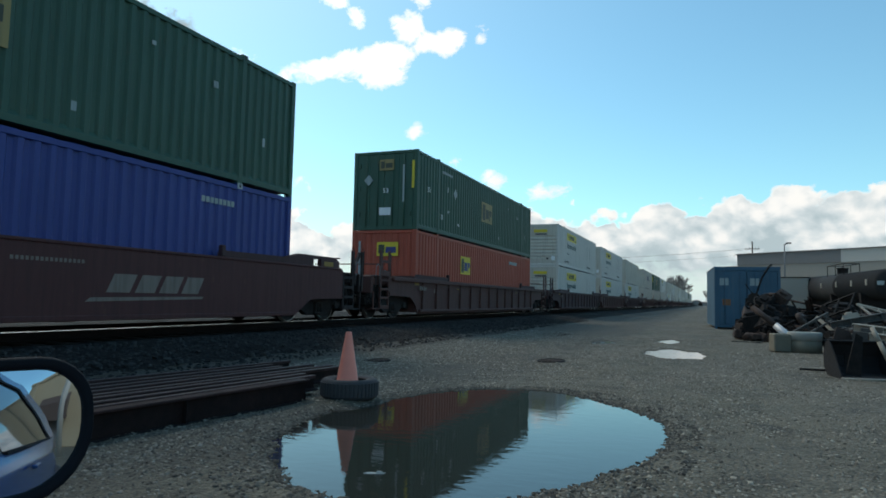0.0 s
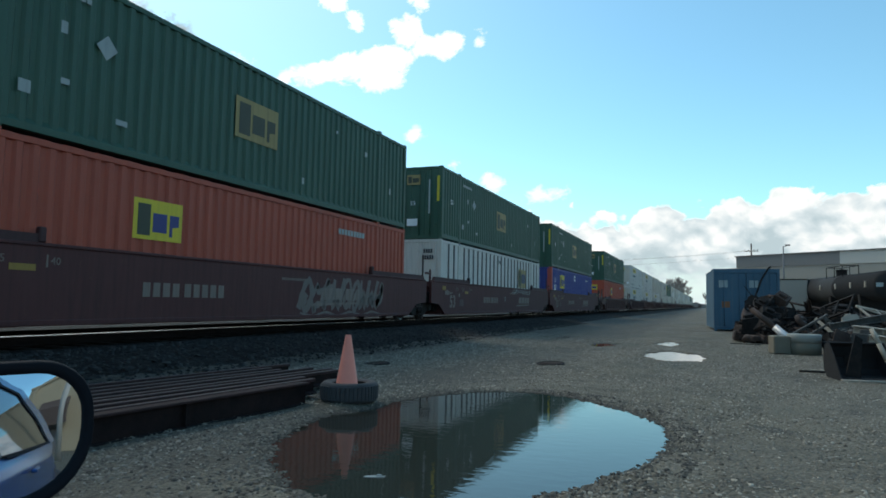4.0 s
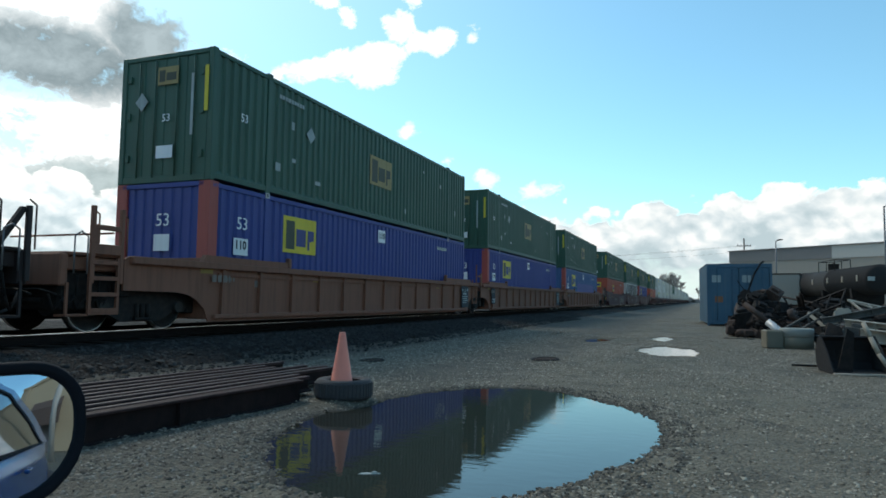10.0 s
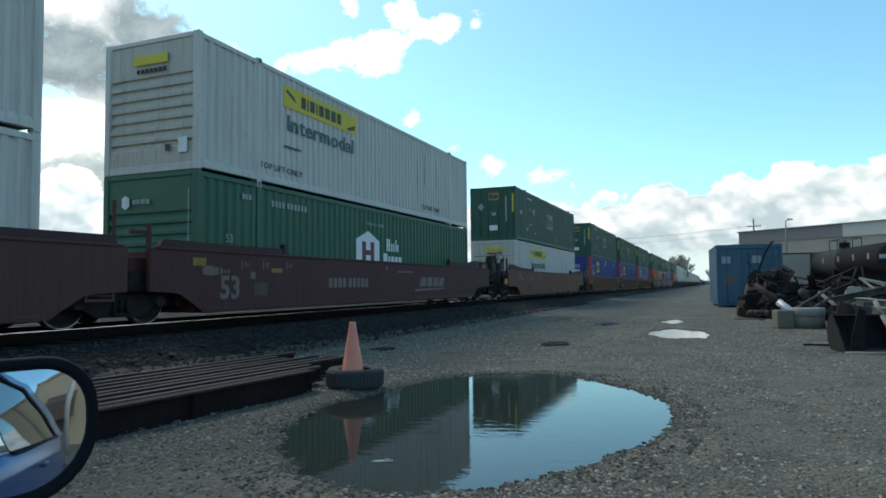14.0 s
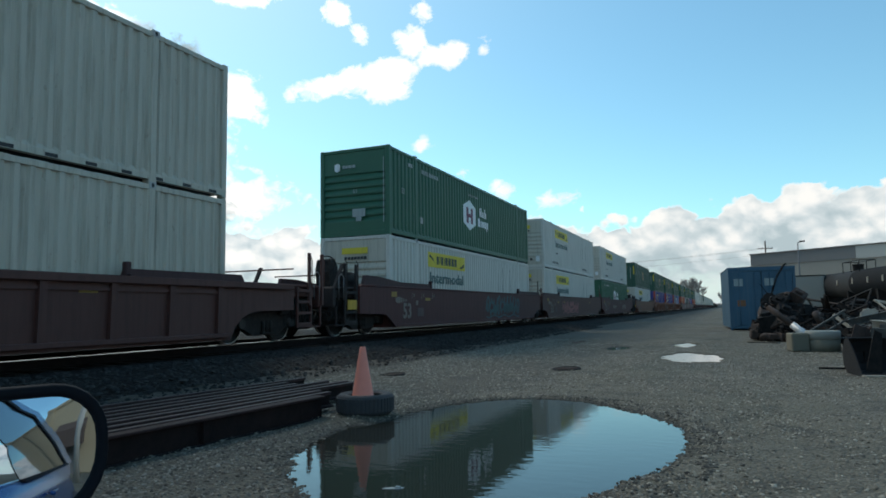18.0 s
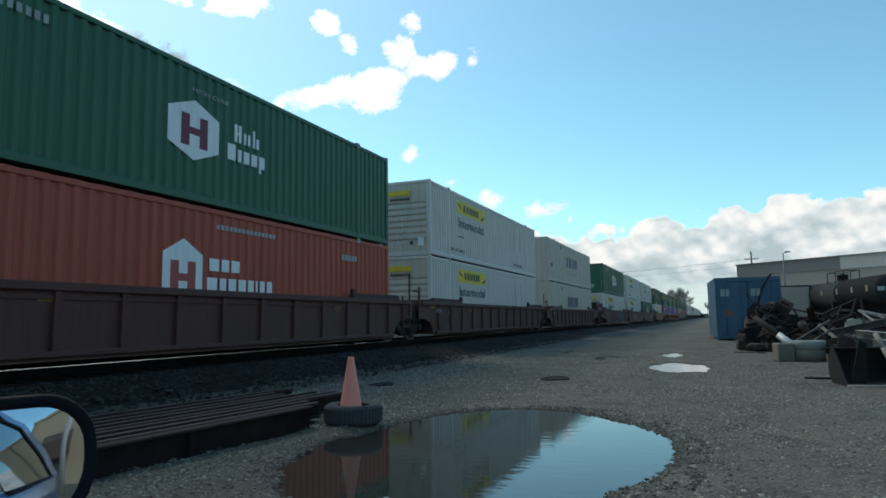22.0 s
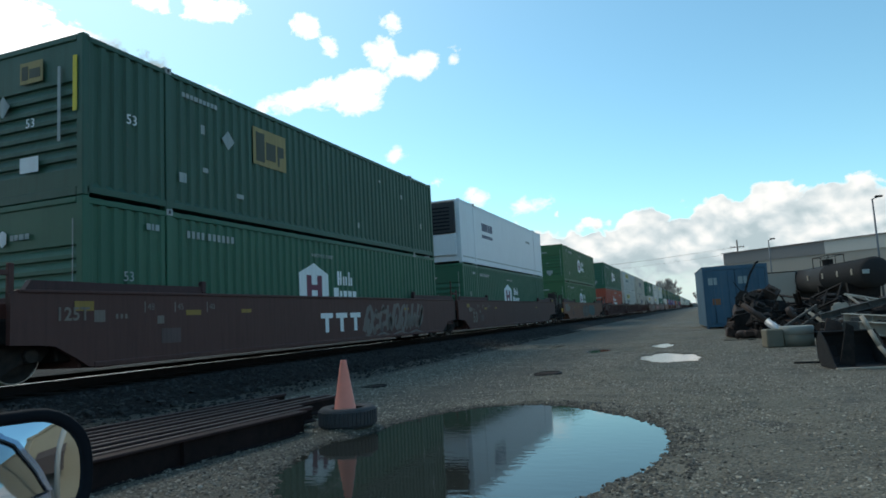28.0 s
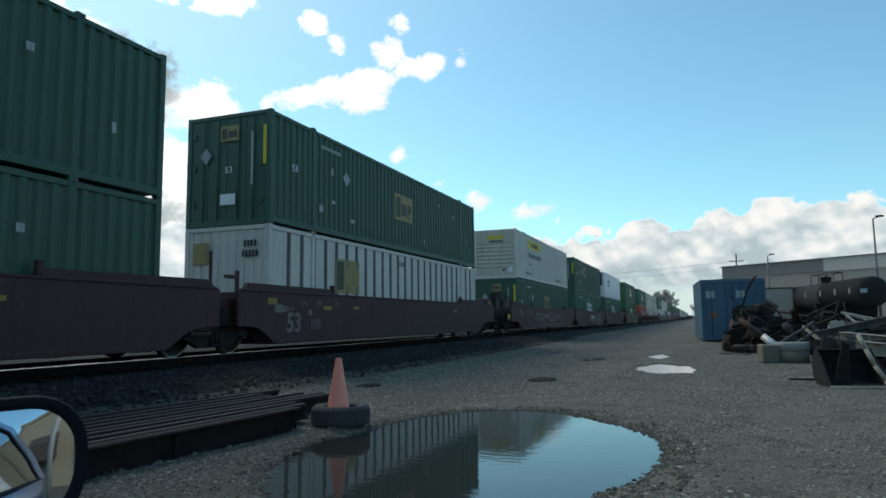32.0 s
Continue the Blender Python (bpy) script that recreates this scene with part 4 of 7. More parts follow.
def build_blue_box():
    """Blue steel storage box with double doors in its end."""
    w, d, h = 2.92, 6.0, 2.98
    m = thing("storage_container", "battered blue steel storage box with double doors", "container", pose(0.19, 35.5, 0.0, 0, 0, 3.6))
    for x in (0, w - .06):
        part("side_wall", Build().box(x, x + .06, 0.05, d, 0.12, h), BOX_BLUE, m)
    part("rear_wall", Build().box(0.06, w - 0.06, d - .06, d, 0.12, h), BOX_BLUE, m)
    part("floor_plate", Build().box(0.06, w - 0.06, 0.05, d - .06, 0.12, 0.2), BOX_BLUE, m)
    part("roof", Build().box(-0.02, w + .02, -0.02, d, h, h + 0.06), BOX_BLUE, m)
    for x in (0, w - .1):
        part("corner_post", Build().cbox(x - .01, x + .11, -0.05, 0.05, 0.0, h, 0.01), BOX_BLUE, m)
    part("header", Build().cbox(0.1, w - .1, -0.04, 0.05, h - .14, h, 0.01), BOX_BLUE, m)
    part("sill", Build().cbox(0.1, w - .1, -0.04, 0.05, 0.08, 0.22, 0.01), BOX_BLUE, m)
    for k in (0, 1):
        x0 = 0.11 + k * (w / 2 - .1)
        door = part("door", Build().cbox(x0, x0 + w / 2 - .13, -0.02, 0.03, 0.23, h - .15, 0.008), BOX_BLUE, m)
        for xx in (x0 + .35, x0 + w / 2 - .42):
            part("lock_rod", Build().tube((xx, -0.05, 0.25), (xx, -0.05, h - .2), 0.018, seg=8), BOX_BLUE, door)
        part("label_plate", Build().box(x0 + .12, x0 + .52, -0.03, -0.021, h - 0.85, h - 0.5), SIGN_DIM, door, "pale label plate")
    part("notice", Build().box(0.35, 0.72, -0.03, -0.021, 1.15, 1.45), NOTICE_ORANGE, m, "faded orange notice")
    bent = Build()
    p = [(1.5, -0.5, 0.0), (1.75, -0.3, 1.2), (1.98, -0.28, 1.9), (2.18, -0.25, 2.5), (2.5, -0.2, 3.05), (2.62, -0.2, 3.12)]
    for a, b in zip(p, p[1:]):
        bent.tube(a, b, 0.045, seg=7)
    p = [(1.45, -0.3, 2.2), (1.9, -0.3, 1.5), (2.5, -.3, 1.3)]
    for a, b in zip(p, p[1:]):
        bent.tube(a, b, 0.02, seg=6)
    solid("bent_bar", bent, SCRAP_DARK, "bent dark steel bar leaning on the blue box", "scrap", pose(0.1, 35.4, 0.0))


def scrap_mesh(kind, rng):
    b = Build()
    if kind == "steel_offcut":
        l = rng.uniform(.5, 1.4)
        b.box(-.07, .07, -l / 2, l / 2, 0, .015).box(-.008, .008, -l / 2, l / 2, .015, .15).box(-.07, .07, -l / 2, l / 2, .15, .165)
    elif kind == "steel_pipe":
        l, r = rng.uniform(.5, 1.3), rng.uniform(.025, .06)
        b.tube((0, -l / 2, r), (0, l / 2, r), r, seg=12, caps=False)
        b.tube((0, l / 2, r), (0, -l / 2, r), r * .8, seg=12, caps=False)
        b.tube((0, -l / 2, r), (0, -l / 2 + .03, r), r * 1.25, seg=12)
    elif kind == "torn_sheet":
        w, l = rng.uniform(.3, .6), rng.uniform(.5, 1.1)
        b.prism([(-w, -l), (w * .9, -l * .8), (w, l * .7), (-w * .2, l), (-w * .9, l * .4)], 0, .02, "z")
        b.box(-w * .9, -w * .8, -l * .8, l * .3, .02, .09)
    elif kind == "iron_casting":
        s = rng.uniform(.16, .30)
        b.cbox(-s, s, -s * 1.6, s * .6, 0, s * 1.1, .03)
        b.cbox(-s * .5, s * .5, s * .6, s * 1.9, s * .2, s * .9, .02)
        b.tube((-s * 1.3, -s * .6, s * .6), (s * 1.3, -s * .6, s * .6), s * .32, seg=12)
        b.box(-s * 1.2, -s * .9, -s, s * .3, s * .2, s * 1.6)
        for k in range(4):
            b.box(-s * 1.06, s * 1.06, -s * 1.4 + k * s * .45, -s * 1.3 + k * s * .45, s * .15, s * 1.2)
        b.tube((s * .5, s * .1, s), (s * .55, s * .1, s * 1.7), s * .2, seg=8)
    elif kind == "iron_disc":
        r = rng.uniform(.28, .42)
        b.lathe([(.06, 0), (.06, .12), (r * .45, .10), (r * .8, .06), (r * .85, .14), (r, .14), (r, .02), (r * 1.06, 0), (r * .8, 0)], 22)
    elif kind == "lattice_grid":
        w, l = rng.uniform(.35, .5), rng.uniform(1.0, 1.7)
        for x in (-w, w):
            b.box(x - .03, x + .03, -l, l, 0, .05)
        for i in range(5):
            y = -l + .05 + (2 * l - .1) * i / 4
            b.box(-w, w, y - .025, y + .025, .005, .045)
        b.tube((-w, -l, .03), (w, l, .03), .02, seg=6)
    else:
        pts = [Vector((rng.uniform(-.5, .5), -0.9 + 0.36 * i, .05 + rng.uniform(0, .3))) for i in range(6)]
        for p, q in zip(pts, pts[1:]):
            b.tube(p, q, .028, seg=7)
    return b


SCRAP_WORDS = {"steel_offcut": ("steel beam offcut", "beam"), "steel_pipe": ("length of steel pipe", "pipe"), "torn_sheet": ("torn steel plate", "plate"),
               "iron_casting": ("heavy iron casting", "casting"), "engine_block": ("finned engine block", "engine"), "iron_disc": ("iron wheel", "wheel"), "lattice_grid": ("welded steel frame", "frame"), "bent_rod": ("bent steel rod", "rod")}


def heap(seed, cx, cy, rx, ry, top, count, kinds, mats, group):
    rng = random.Random(seed)
    for _ in range(count):
        kind = rng.choice(kinds)
        mat, colour = rng.choice(mats)
        a, r = rng.uniform(0, 2 * math.pi), math.sqrt(rng.random())
        u, v = r * math.cos(a), r * math.sin(a)
        h = top * max(0, 1 - (u * u + v * v)) * rng.uniform(.35, 1.0)
        words, cat = SCRAP_WORDS[kind]
        tilt = 10 + 35 * min(1, h)
        if kind == "engine_block":
            at = pose(cx + rx * u, cy + ry * v, h, rng.uniform(-tilt, tilt), rng.uniform(-tilt, tilt), rng.uniform(0, 360))
            eng = thing(kind, f"{colour} {words} in a scrap heap", cat, at, group)
            s = rng.uniform(.14, .25)
            rib = [(-s, 0), (s, 0)]
            for k in range(5):
                rib += [(s, s * (.3 + .48 * k)), (s * 1.14, s * (.32 + .48 * k)), (s * 1.14, s * (.42 + .48 * k)), (s, s * (.44 + .48 * k))]
            rib += [(s * .9, s * 2.7), (-s * .9, s * 2.6)]
            part("block", Build().prism(rib, -s * 1.1, s, "y"), mat, eng)
            part("cover", Build().cbox(-s * .5, s * .4, -s * .6, s * .6, s * 2.55, s * 3.1, .02), mat, eng)
            for k in range(2):
                a = rng.uniform(0, 6.28)
                part("stub_pipe", Build().tube((s * .8 * math.cos(a), s * .8 * math.sin(a), s * rng.uniform(.6, 2)), (s * 1.8 * math.cos(a), s * 1.8 * math.sin(a), s * rng.uniform(.4, 2.2)), s * rng.uniform(.15, .4), seg=9), mat, eng)
            continue
        solid(kind, scrap_mesh(kind, rng), mat, f"{colour} {words} in a scrap heap", cat,
              pose(cx + rx * u, cy + ry * v, h, rng.uniform(-tilt, tilt), rng.uniform(-tilt, tilt), rng.uniform(0, 360)), group)
    core = Build()
    ring = 44
    pts = [(0, 0, top * .7)]
    for k, (f, z) in enumerate(((.25, .68), (.45, .56), (.62, .42), (.78, .26), (.95, .0))):
        for i in range(ring):
            a = 2 * math.pi * i / ring
            q = f * rng.uniform(.9, 1.1)
            pts.append((rx * q * math.cos(a), ry * q * math.sin(a), top * z * rng.uniform(.5, 1.25) - (.05 if k == 4 else 0)))
    faces = [(0, 1 + i, 1 + (i + 1) % ring) for i in range(ring)]
    for k in range(4):
        faces += [(1 + k * ring + i, 1 + (k + 1) * ring + i, 1 + (k + 1) * ring + (i + 1) % ring, 1 + k * ring + (i + 1) % ring) for i in range(ring)]
    core.add(pts, faces)
    solid("scrap_rubble", core, SCRAP_DARK, "dark tangled small iron scrap under the heap", "scrap", Matrix.Translation((cx, cy, 0)), group, "stuff")


def i_beam(w, h, half):
    b = Build().cbox(-w / 2, w / 2, -half, half, 0, .025, .005).box(-.012, .012, -half, half, .025, h - .025).cbox(-w / 2, w / 2, -half, half, h - .025, h, .005)
    for k in range(4):
        y = -half + half * (.3 + .45 * k)
        b.box(-w * .45, w * .45, y, y + .02, .025, h - .025)
    return b


def build_scrap():
    solid("torn_sheet", Build().prism([(-.3, 0), (.28, .05), (.2, .62), (-.1, .7)], 0, .02, "y"), SCRAP_RUST, "brown torn steel plate leaning on the scrap", "plate", pose(2.42, 15.4, .10, -14, 8, 20))
    dark = [(SCRAP_DARK, "blackened"), (SCRAP_DARK, "dark"), (SCRAP_RUST, "rusty brown")]
    mixed = dark + dark + [(SCRAP_GREY, "grey galvanised"), (PALE_SCRAP, "pale painted")]
    allk = ["engine_block", "engine_block", "steel_offcut", "steel_pipe", "torn_sheet", "iron_casting", "iron_casting", "iron_disc", "lattice_grid", "bent_rod"]
    heavy = ["engine_block", "engine_block", "engine_block", "iron_casting", "iron_disc"]
    heap(11, 1.86, 25.8, 0.80, 1.4, 1.40, 84, heavy, dark, "scrap heap by the blue box")
    heap(12, 3.75, 26.0, 1.6, 2.0, 1.35, 64, allk, dark, "scrap heap by the tank")
    heap(13, 4.4, 19.6, 1.6, 2.0, 0.95, 60, allk, mixed, "scrap heap behind the concrete ring")
    heap(14, 3.65, 15.2, 1.0, 1.3, 0.72, 34, allk, mixed, "scrap heap by the bucket")
    heap(15, 8.0, 27.0, 2.6, 4.0, 1.7, 46, allk, mixed, "scrap heap in front of the tank")
    # silver tube lying up on the heap, with its brown shaft
    tube = thing("steel_strut", "bright silver strut with a brown shaft leaning on scrap", "strut")
    part("sleeve", Build().tube((1.78, 22.2, .60), (2.33, 21.9, .10), .105, seg=18), SILVER, tube, "bare silver sleeve")
    part("shaft", Build().tube((1.18, 22.55, 1.12), (1.78, 22.2, .60), .085, seg=14), SCRAP_RUST, tube)
    part("eye", Build().ring((1.12, 22.6, 1.18), .11, .035, pose(0, 0, 0, 70, 20, 0)), SCRAP_DARK, tube)
    lad = Build()
    for o in (0, .24):
        lad.box(-.03, .03, -.85, .85, o, o + .05)
    for i in range(6):
        lad.box(-.02, .02, -.8 + .3 * i, -.76 + .3 * i, 0, .26)
    solid("steel_lattice", lad, SCRAP_GREY, "grey steel lattice frame propped on the scrap", "frame", pose(2.45, 20.9, .38, 28, 0, -62))
    # concrete block and manhole ring
    solid("concrete_block", Build().cbox(-.21, .21, -.22, .22, 0, .47, .03), CONCRETE, "weathered tan concrete block on the ground", "block", pose(1.66, 19.45, -0.01, 0, 0, 14))
    ring = thing("concrete_ring", "pale concrete manhole ring with a white upper half", "concrete ring", pose(2.24, 19.55, -0.01) @ Matrix.Diagonal((.86, .86, 1.08, 1)))
    part("lower_ring", Build().lathe([(.33, 0), (.45, 0), (.455, .29), (.33, .29)], 32, closed=True), CONCRETE, ring)
    part("upper_ring", Build().lathe([(.33, .292), (.465, .292), (.47, .46), (.455, .485), (.35, .485), (.33, .46)], 32, closed=True), CONCRETE_WHITE, ring, "white painted concrete upper half")
    # loader bucket with a bright cutting edge
    bk = thing("loader_bucket", "black loader bucket with a worn pale cutting edge", "bucket", pose(2.34, 13.1, 0.0, 0, 0, 12) @ Matrix.Diagonal((.68, .8, .72, 1)))
    prof = [(-.45, .0), (.35, .02), (.5, .2), (.52, .5), (.40, .78), (.25, .86), (.22, .83), (.36, .74), (.47, .48), (.45, .22), (.33, .07), (-.45, .04)]
    part("shell", Build().prism(prof, -.62, .62, "x"), SCRAP_BLACK, bk)
    side = [(-.45, .0), (.35, .02), (.5, .2), (.52, .5), (.40, .78), (.25, .86), (-.05, .55)]
    for x in (-.65, .62):
        part("side_plate", Build().prism(side, x, x + .03, "x"), SCRAP_BLACK, bk)
    part("cutting_edge", Build().cbox(-.68, .68, -.56, -.44, .0, .045, .01), PALE_SCRAP, bk, "pale worn steel edge")
    arm = Build()
    bend = [(.20, -.10, 1.18), (.26, -.28, .86), (.36, -.42, .50), (.52, -.54, .18), (.56, -.56, .02)]
    for p, q in zip(bend, bend[1:]):
        arm.tube(p, q, .055, seg=6)
    part("lift_arm", arm, PALE_SCRAP, bk, "pale worn curved arm")
    part("stay_plate", Build().prism([(-.50, .1), (-.16, .06), (-.10, .95), (-.26, 1.05)], -.30, -.26, "y"), SCRAP_DARK, bk)
    part("bracket", Build().cbox(-.2, .2, .45, .6, .25, .75, .02), SCRAP_DARK, bk)
    solid("steel_beam", i_beam(.2, .22, 1.6), PALE_SCRAP, "pale grey painted steel beam across the scrap", "beam", pose(3.98, 14.6, .50, 5, 0, 58))
    solid("steel_beam", i_beam(.2, .24, 1.7), PALE_SCRAP, "pale beam slanting over the scrap", "beam", pose(3.78, 13.75, .36, 6, 0, 68) @ Matrix.Diagonal((1, .72, 1, 1)))
    solid("steel_beam", i_beam(.16, .16, 1.3), SCRAP_GREY, "grey steel beam propped at an angle", "beam", pose(3.75, 17.0, .98, 13, 0, -90))
    solid("sheet_offcut", Build().cbox(-.14, .14, -.3, .3, 0, .03, .005), PALE_SCRAP, "pale sheet offcut lying on the stones", "sheet", pose(2.02, 14.3, .0, 0, 4, 60))
    solid("sheet_offcut", Build().cbox(-.12, .12, -.45, .45, 0, .03, .005), SCRAP_GREY, "grey sheet offcut lying on the stones", "sheet", pose(1.05, 23.4, .0, 0, 3, 70))
    hood = thing("crushed_hood", "crumpled dark car hood leaning on the scrap", "car part", pose(2.75, 16.2, .05, -58, 6, 24), "scrap heap by the bucket")
    part("panel", Build().prism([(-.55, -.3), (.5, -.34), (.58, .25), (.1, .38), (-.5, .3)], 0, .03, "z"), SCRAP_DARK, hood)
    part("fold", Build().prism([(-.5, -.06), (.52, -.1), (.5, .02), (-.48, .04)], .03, .075, "z"), SCRAP_DARK, hood)
    for x, y, z, turn, tip in ((2.95, 17.6, .10, 35, 12), (3.3, 18.3, .30, -20, -24), (1.15, 24.3, .05, 70, 8), (2.62, 24.2, .75, 15, 30)):
        eng = thing("axle_hub", "rusty wheel hub with a short axle in scrap", "hub", pose(x, y, z, tip, 60, turn), "axle hubs in the scrap")
        part("drum", Build().lathe([(.05, -.02), (.19, -.02), (.21, .02), (.21, .12), (.17, .15), (.06, .17), (.05, .24), (0, .25)], 20), SCRAP_RUST, eng)
        part("axle", Build().tube((0, 0, -.02), (0, 0, -.55), .04, .035, seg=9), SCRAP_DARK, eng)
        for k in range(5):
            q = 2 * math.pi * k / 5
            part("stud", Build().tube((.11 * math.cos(q), .11 * math.sin(q), .15), (.11 * math.cos(q), .11 * math.sin(q), .20), .014, seg=6), GALV, eng)
    for x, y, r, turn in ((2.9, 15.1, .30, 20), (5.2, 16.4, .34, -30), (6.2, 21.5, .36, 50)):
        solid("old_tyre", Build().lathe([(r * .55, .03), (r * .62, .0), (r * .92, .0), (r, .05), (r, .16), (r * .92, .21), (r * .62, .21), (r * .55, .18)], 30), RUBBER, "worn black tyre tipped on the scrap", "tyre", pose(x, y, .12, 48, 10, turn), "tyres in the scrap")
    for k, (x, y, z, l, ax, turn) in enumerate(((4.55, 14.9, .72, 1.3, 16, -60), (4.1, 13.4, .52, .9, -12, -75), (5.0, 17.5, 1.05, 1.6, 10, 80), (3.0, 21.4, .60, .9, 35, 48), (3.6, 23.9, .62, 1.2, -22, -40), (2.35, 14.6, .06, .5, 4, 10))):
        solid("steel_angle", Build().prism([(-.04, 0), (.05, 0), (.05, .012), (-.028, .012), (-.028, .09), (-.04, .09)], -l / 2, l / 2, "y"), (PALE_SCRAP, SCRAP_GREY, SCRAP_RUST)[k % 3], "bent length of angle steel on the scrap", "angle steel", pose(x, y, z, ax, 15, turn), "steel angles in the scrap")
    cable = Build()
    pts = [(2.0 + .18 * math.sin(q * 1.7) + .05 * q, 22.9 - .13 * q, .9 + .28 * math.sin(q * 1.1) - .05 * q) for q in (i * .45 for i in range(16))]
    for p, q in zip(pts, pts[1:]):
        cable.tube(p, q, .018, seg=6)
    solid("wire_rope", cable, SCRAP_DARK, "loose dark wire rope curling over the heap", "cable")
    solid("iron_bar", Build().tube((-.22, 0, .03), (.22, .05, .03), .018, seg=8), SCRAP_DARK, "dark iron bar lying on the stones", "bar", pose(1.72, 13.9, 0))


def build_tank():
    d = Vector((-.156, .988, 0)).normalized()
    m = Matrix.Translation((12.1, 57.0, 0)) @ d.to_track_quat("Y", "Z").to_matrix().to_4x4()
    t = thing("tank", "long black steel storage tank lying on saddles", "tank", m)
    z, r, l = 2.95, 1.12, 25.5
    turn = pose(0, 0, z, -90, 0, 0)
    part("shell", Build().lathe([(0, -.35), (.5, -.3), (.9, -.15), (r, 0), (r, 8.4), (r + .03, 8.42), (r + .03, 8.6), (r, 8.62), (r, 17), (r + .03, 17.02), (r + .03, 17.2), (r, 17.22), (r, l), (.9, l + .15), (0, l + .3)], 36, turn), TANK_BLACK, t)
    for y in (2.5, 9, 16, 23):
        part("saddle", Build().prism([(-1.0, 0), (1.0, 0), (1.15, 2.3), (.8, 2.15), (0, 1.9), (-.8, 2.15), (-1.15, 2.3)], y - .2, y + .2, "y"), SCRAP_DARK, t)
    part("manway", Build().lathe([(.42, 0), (.42, .5), (.46, .5), (.46, .58), (0, .62)], 20, pose(0, 9.5, z + r - .08)), TANK_BLACK, t)
    rail = Build()
    for x in (-.6, .6):
        for y in (7.4, 9.4, 11.4):
            rail.tube((x, y, z + r - .2), (x, y, z + r + .75), .035, seg=6)
        rail.tube((x, 7.4, z + r + .75), (x, 11.4, z + r + .75), .035, seg=6)
    for y in (7.4, 11.4):
        rail.tube((-.6, y, z + r + .75), (.6, y, z + r + .75), .035, seg=6)
    part("walkway_rail", rail, SCRAP_DARK, t)
    for y in (1.2, 4.2, 7.6, 11.4, 15.6, 20.0):
        part("bracket", Build().cbox(-r - .06, -r + .02, y - .1, y + .1, z - .1, z + .35, .01), PALE_SCRAP, t, "small pale bracket")
    part("name_plate", Build().box(-.95, -.35, -.3, -.26, z - .1, z + .2), SIGN_DIM, t, "pale plate")


def build_far():
    # long low warehouse
    d = Vector((-.788, .616, 0))
    m = Matrix.Translation((16.3, 102.5, 0)) @ d.to_track_quat("X", "Z").to_matrix().to_4x4()
    b = thing("warehouse", "long taupe metal warehouse with grey and white fascia", "building", m)
    x0, x1, h = -46, 15.6, 8.9
    part("wall", Build().box(x0, x1, -30, 0, 0, h - 1.7), WALL_TAUPE, b)
    part("fascia", Build().box(0, x1 + .1, -30, .12, h - 1.7, h), BAND_GREY, b, "grey sheet fascia")
    part("fascia", Build().box(x0, 0, -30, .12, h - 1.7, h), BAND_WHITE, b, "white sheet fascia")
    part("roof", Build().prism([(x0 - .2, h), (x1 + .3, h), (x1 + .3, h + .12), (x0 - .2, h + .12)], -30.2, .3, "y"), BAND_GREY, b)
    part("annex", Build().box(x1 + .1, x1 + 4.5, -24, -2, 0, h - 1.6), WALL_TAUPE, b)
    ribs = Build()
    for i in range(60):
        x = x0 + 1 + i * (x1 - x0 - 1) / 60
        ribs.box(x, x + .06, 0, .012, 0, h - 1.72)
    part("wall_rib", ribs, WALL_TAUPE, b)
    for x in (-30, -14, 4):
        part("loading_door", Build().box(x, x + 3.6, .0, .06, 0, 4.2), BAND_GREY, b)
    # white trailer beside the tank
    tr = thing("box_trailer", "taupe box trailer with a dark roof edge", "trailer", pose(6.3, 72.5, 0, 0, 0, -12))
    part("body", Build().cbox(0, 2.4, 0, 9, 1.0, 3.9, .04), WALL_TAUPE, tr)
    part("roof_edge", Build().box(-.03, 2.43, -.03, 9, 3.9, 4.0), SCRAP_DARK, tr)
    part("chassis", Build().box(.3, 2.1, .3, 8.5, .75, 1.0), SCRAP_DARK, tr)
    for y in (1.2, 2.4):
        for x in (.15, 1.95):
            part("wheel", Build().lathe([(.2, 0), (.5, .02), (.5, .28), (.2, .3)], 18, pose(x, y, .5, 0, 90, 0), closed=True), RUBBER, tr)
    # low grey shed on the skyline
    solid("shed", Build().box(-6, 0, 0, 12, 0, 7.0), WALL_TAUPE, "low taupe shed beyond the warehouse", "building", pose(5.8, 135, 0))

    def lamp(x, y, h, arm, label):
        p = thing("street_lamp", label, "lamp", pose(x, y, 0))
        part("pole", Build().tube((0, 0, 0), (0, 0, h), .12, .07, seg=10), GALV, p)
        part("arm", Build().tube((0, 0, h - .05), (arm, 0, h + .12), .045, seg=8), GALV, p)
        part("head", Build().cbox(max(0, arm) - .30, max(0, arm) + .35, -.17, .17, h + .08, h + .24, .05), SCRAP_DARK, p)
    lamp(15.2, 69.5, 9.9, .5, "tall galvanised lamp post with a dark head")
    lamp(9.2, 99.3, 9.4, .5, "slim lamp post in front of the warehouse")
    u = thing("utility_pole", "wooden utility pole with crossarms", "pole", pose(6.4, 119.5, 0))
    part("pole", Build().tube((0, 0, 0), (0, 0, 11.6), .17, .11, seg=9), POLEWOOD, u)
    for z, w in ((10.3, 1.05), (9.4, .7)):
        part("crossarm", Build().cbox(-w, w, -.06, .06, z, z + .13, .01), POLEWOOD, u)
        for x in (-w + .1, -w * .4, w * .4, w - .1):
            part("insulator", Build().tube((x, 0, z + .13), (x, 0, z + .33), .05, .03, seg=7), GALV, u)


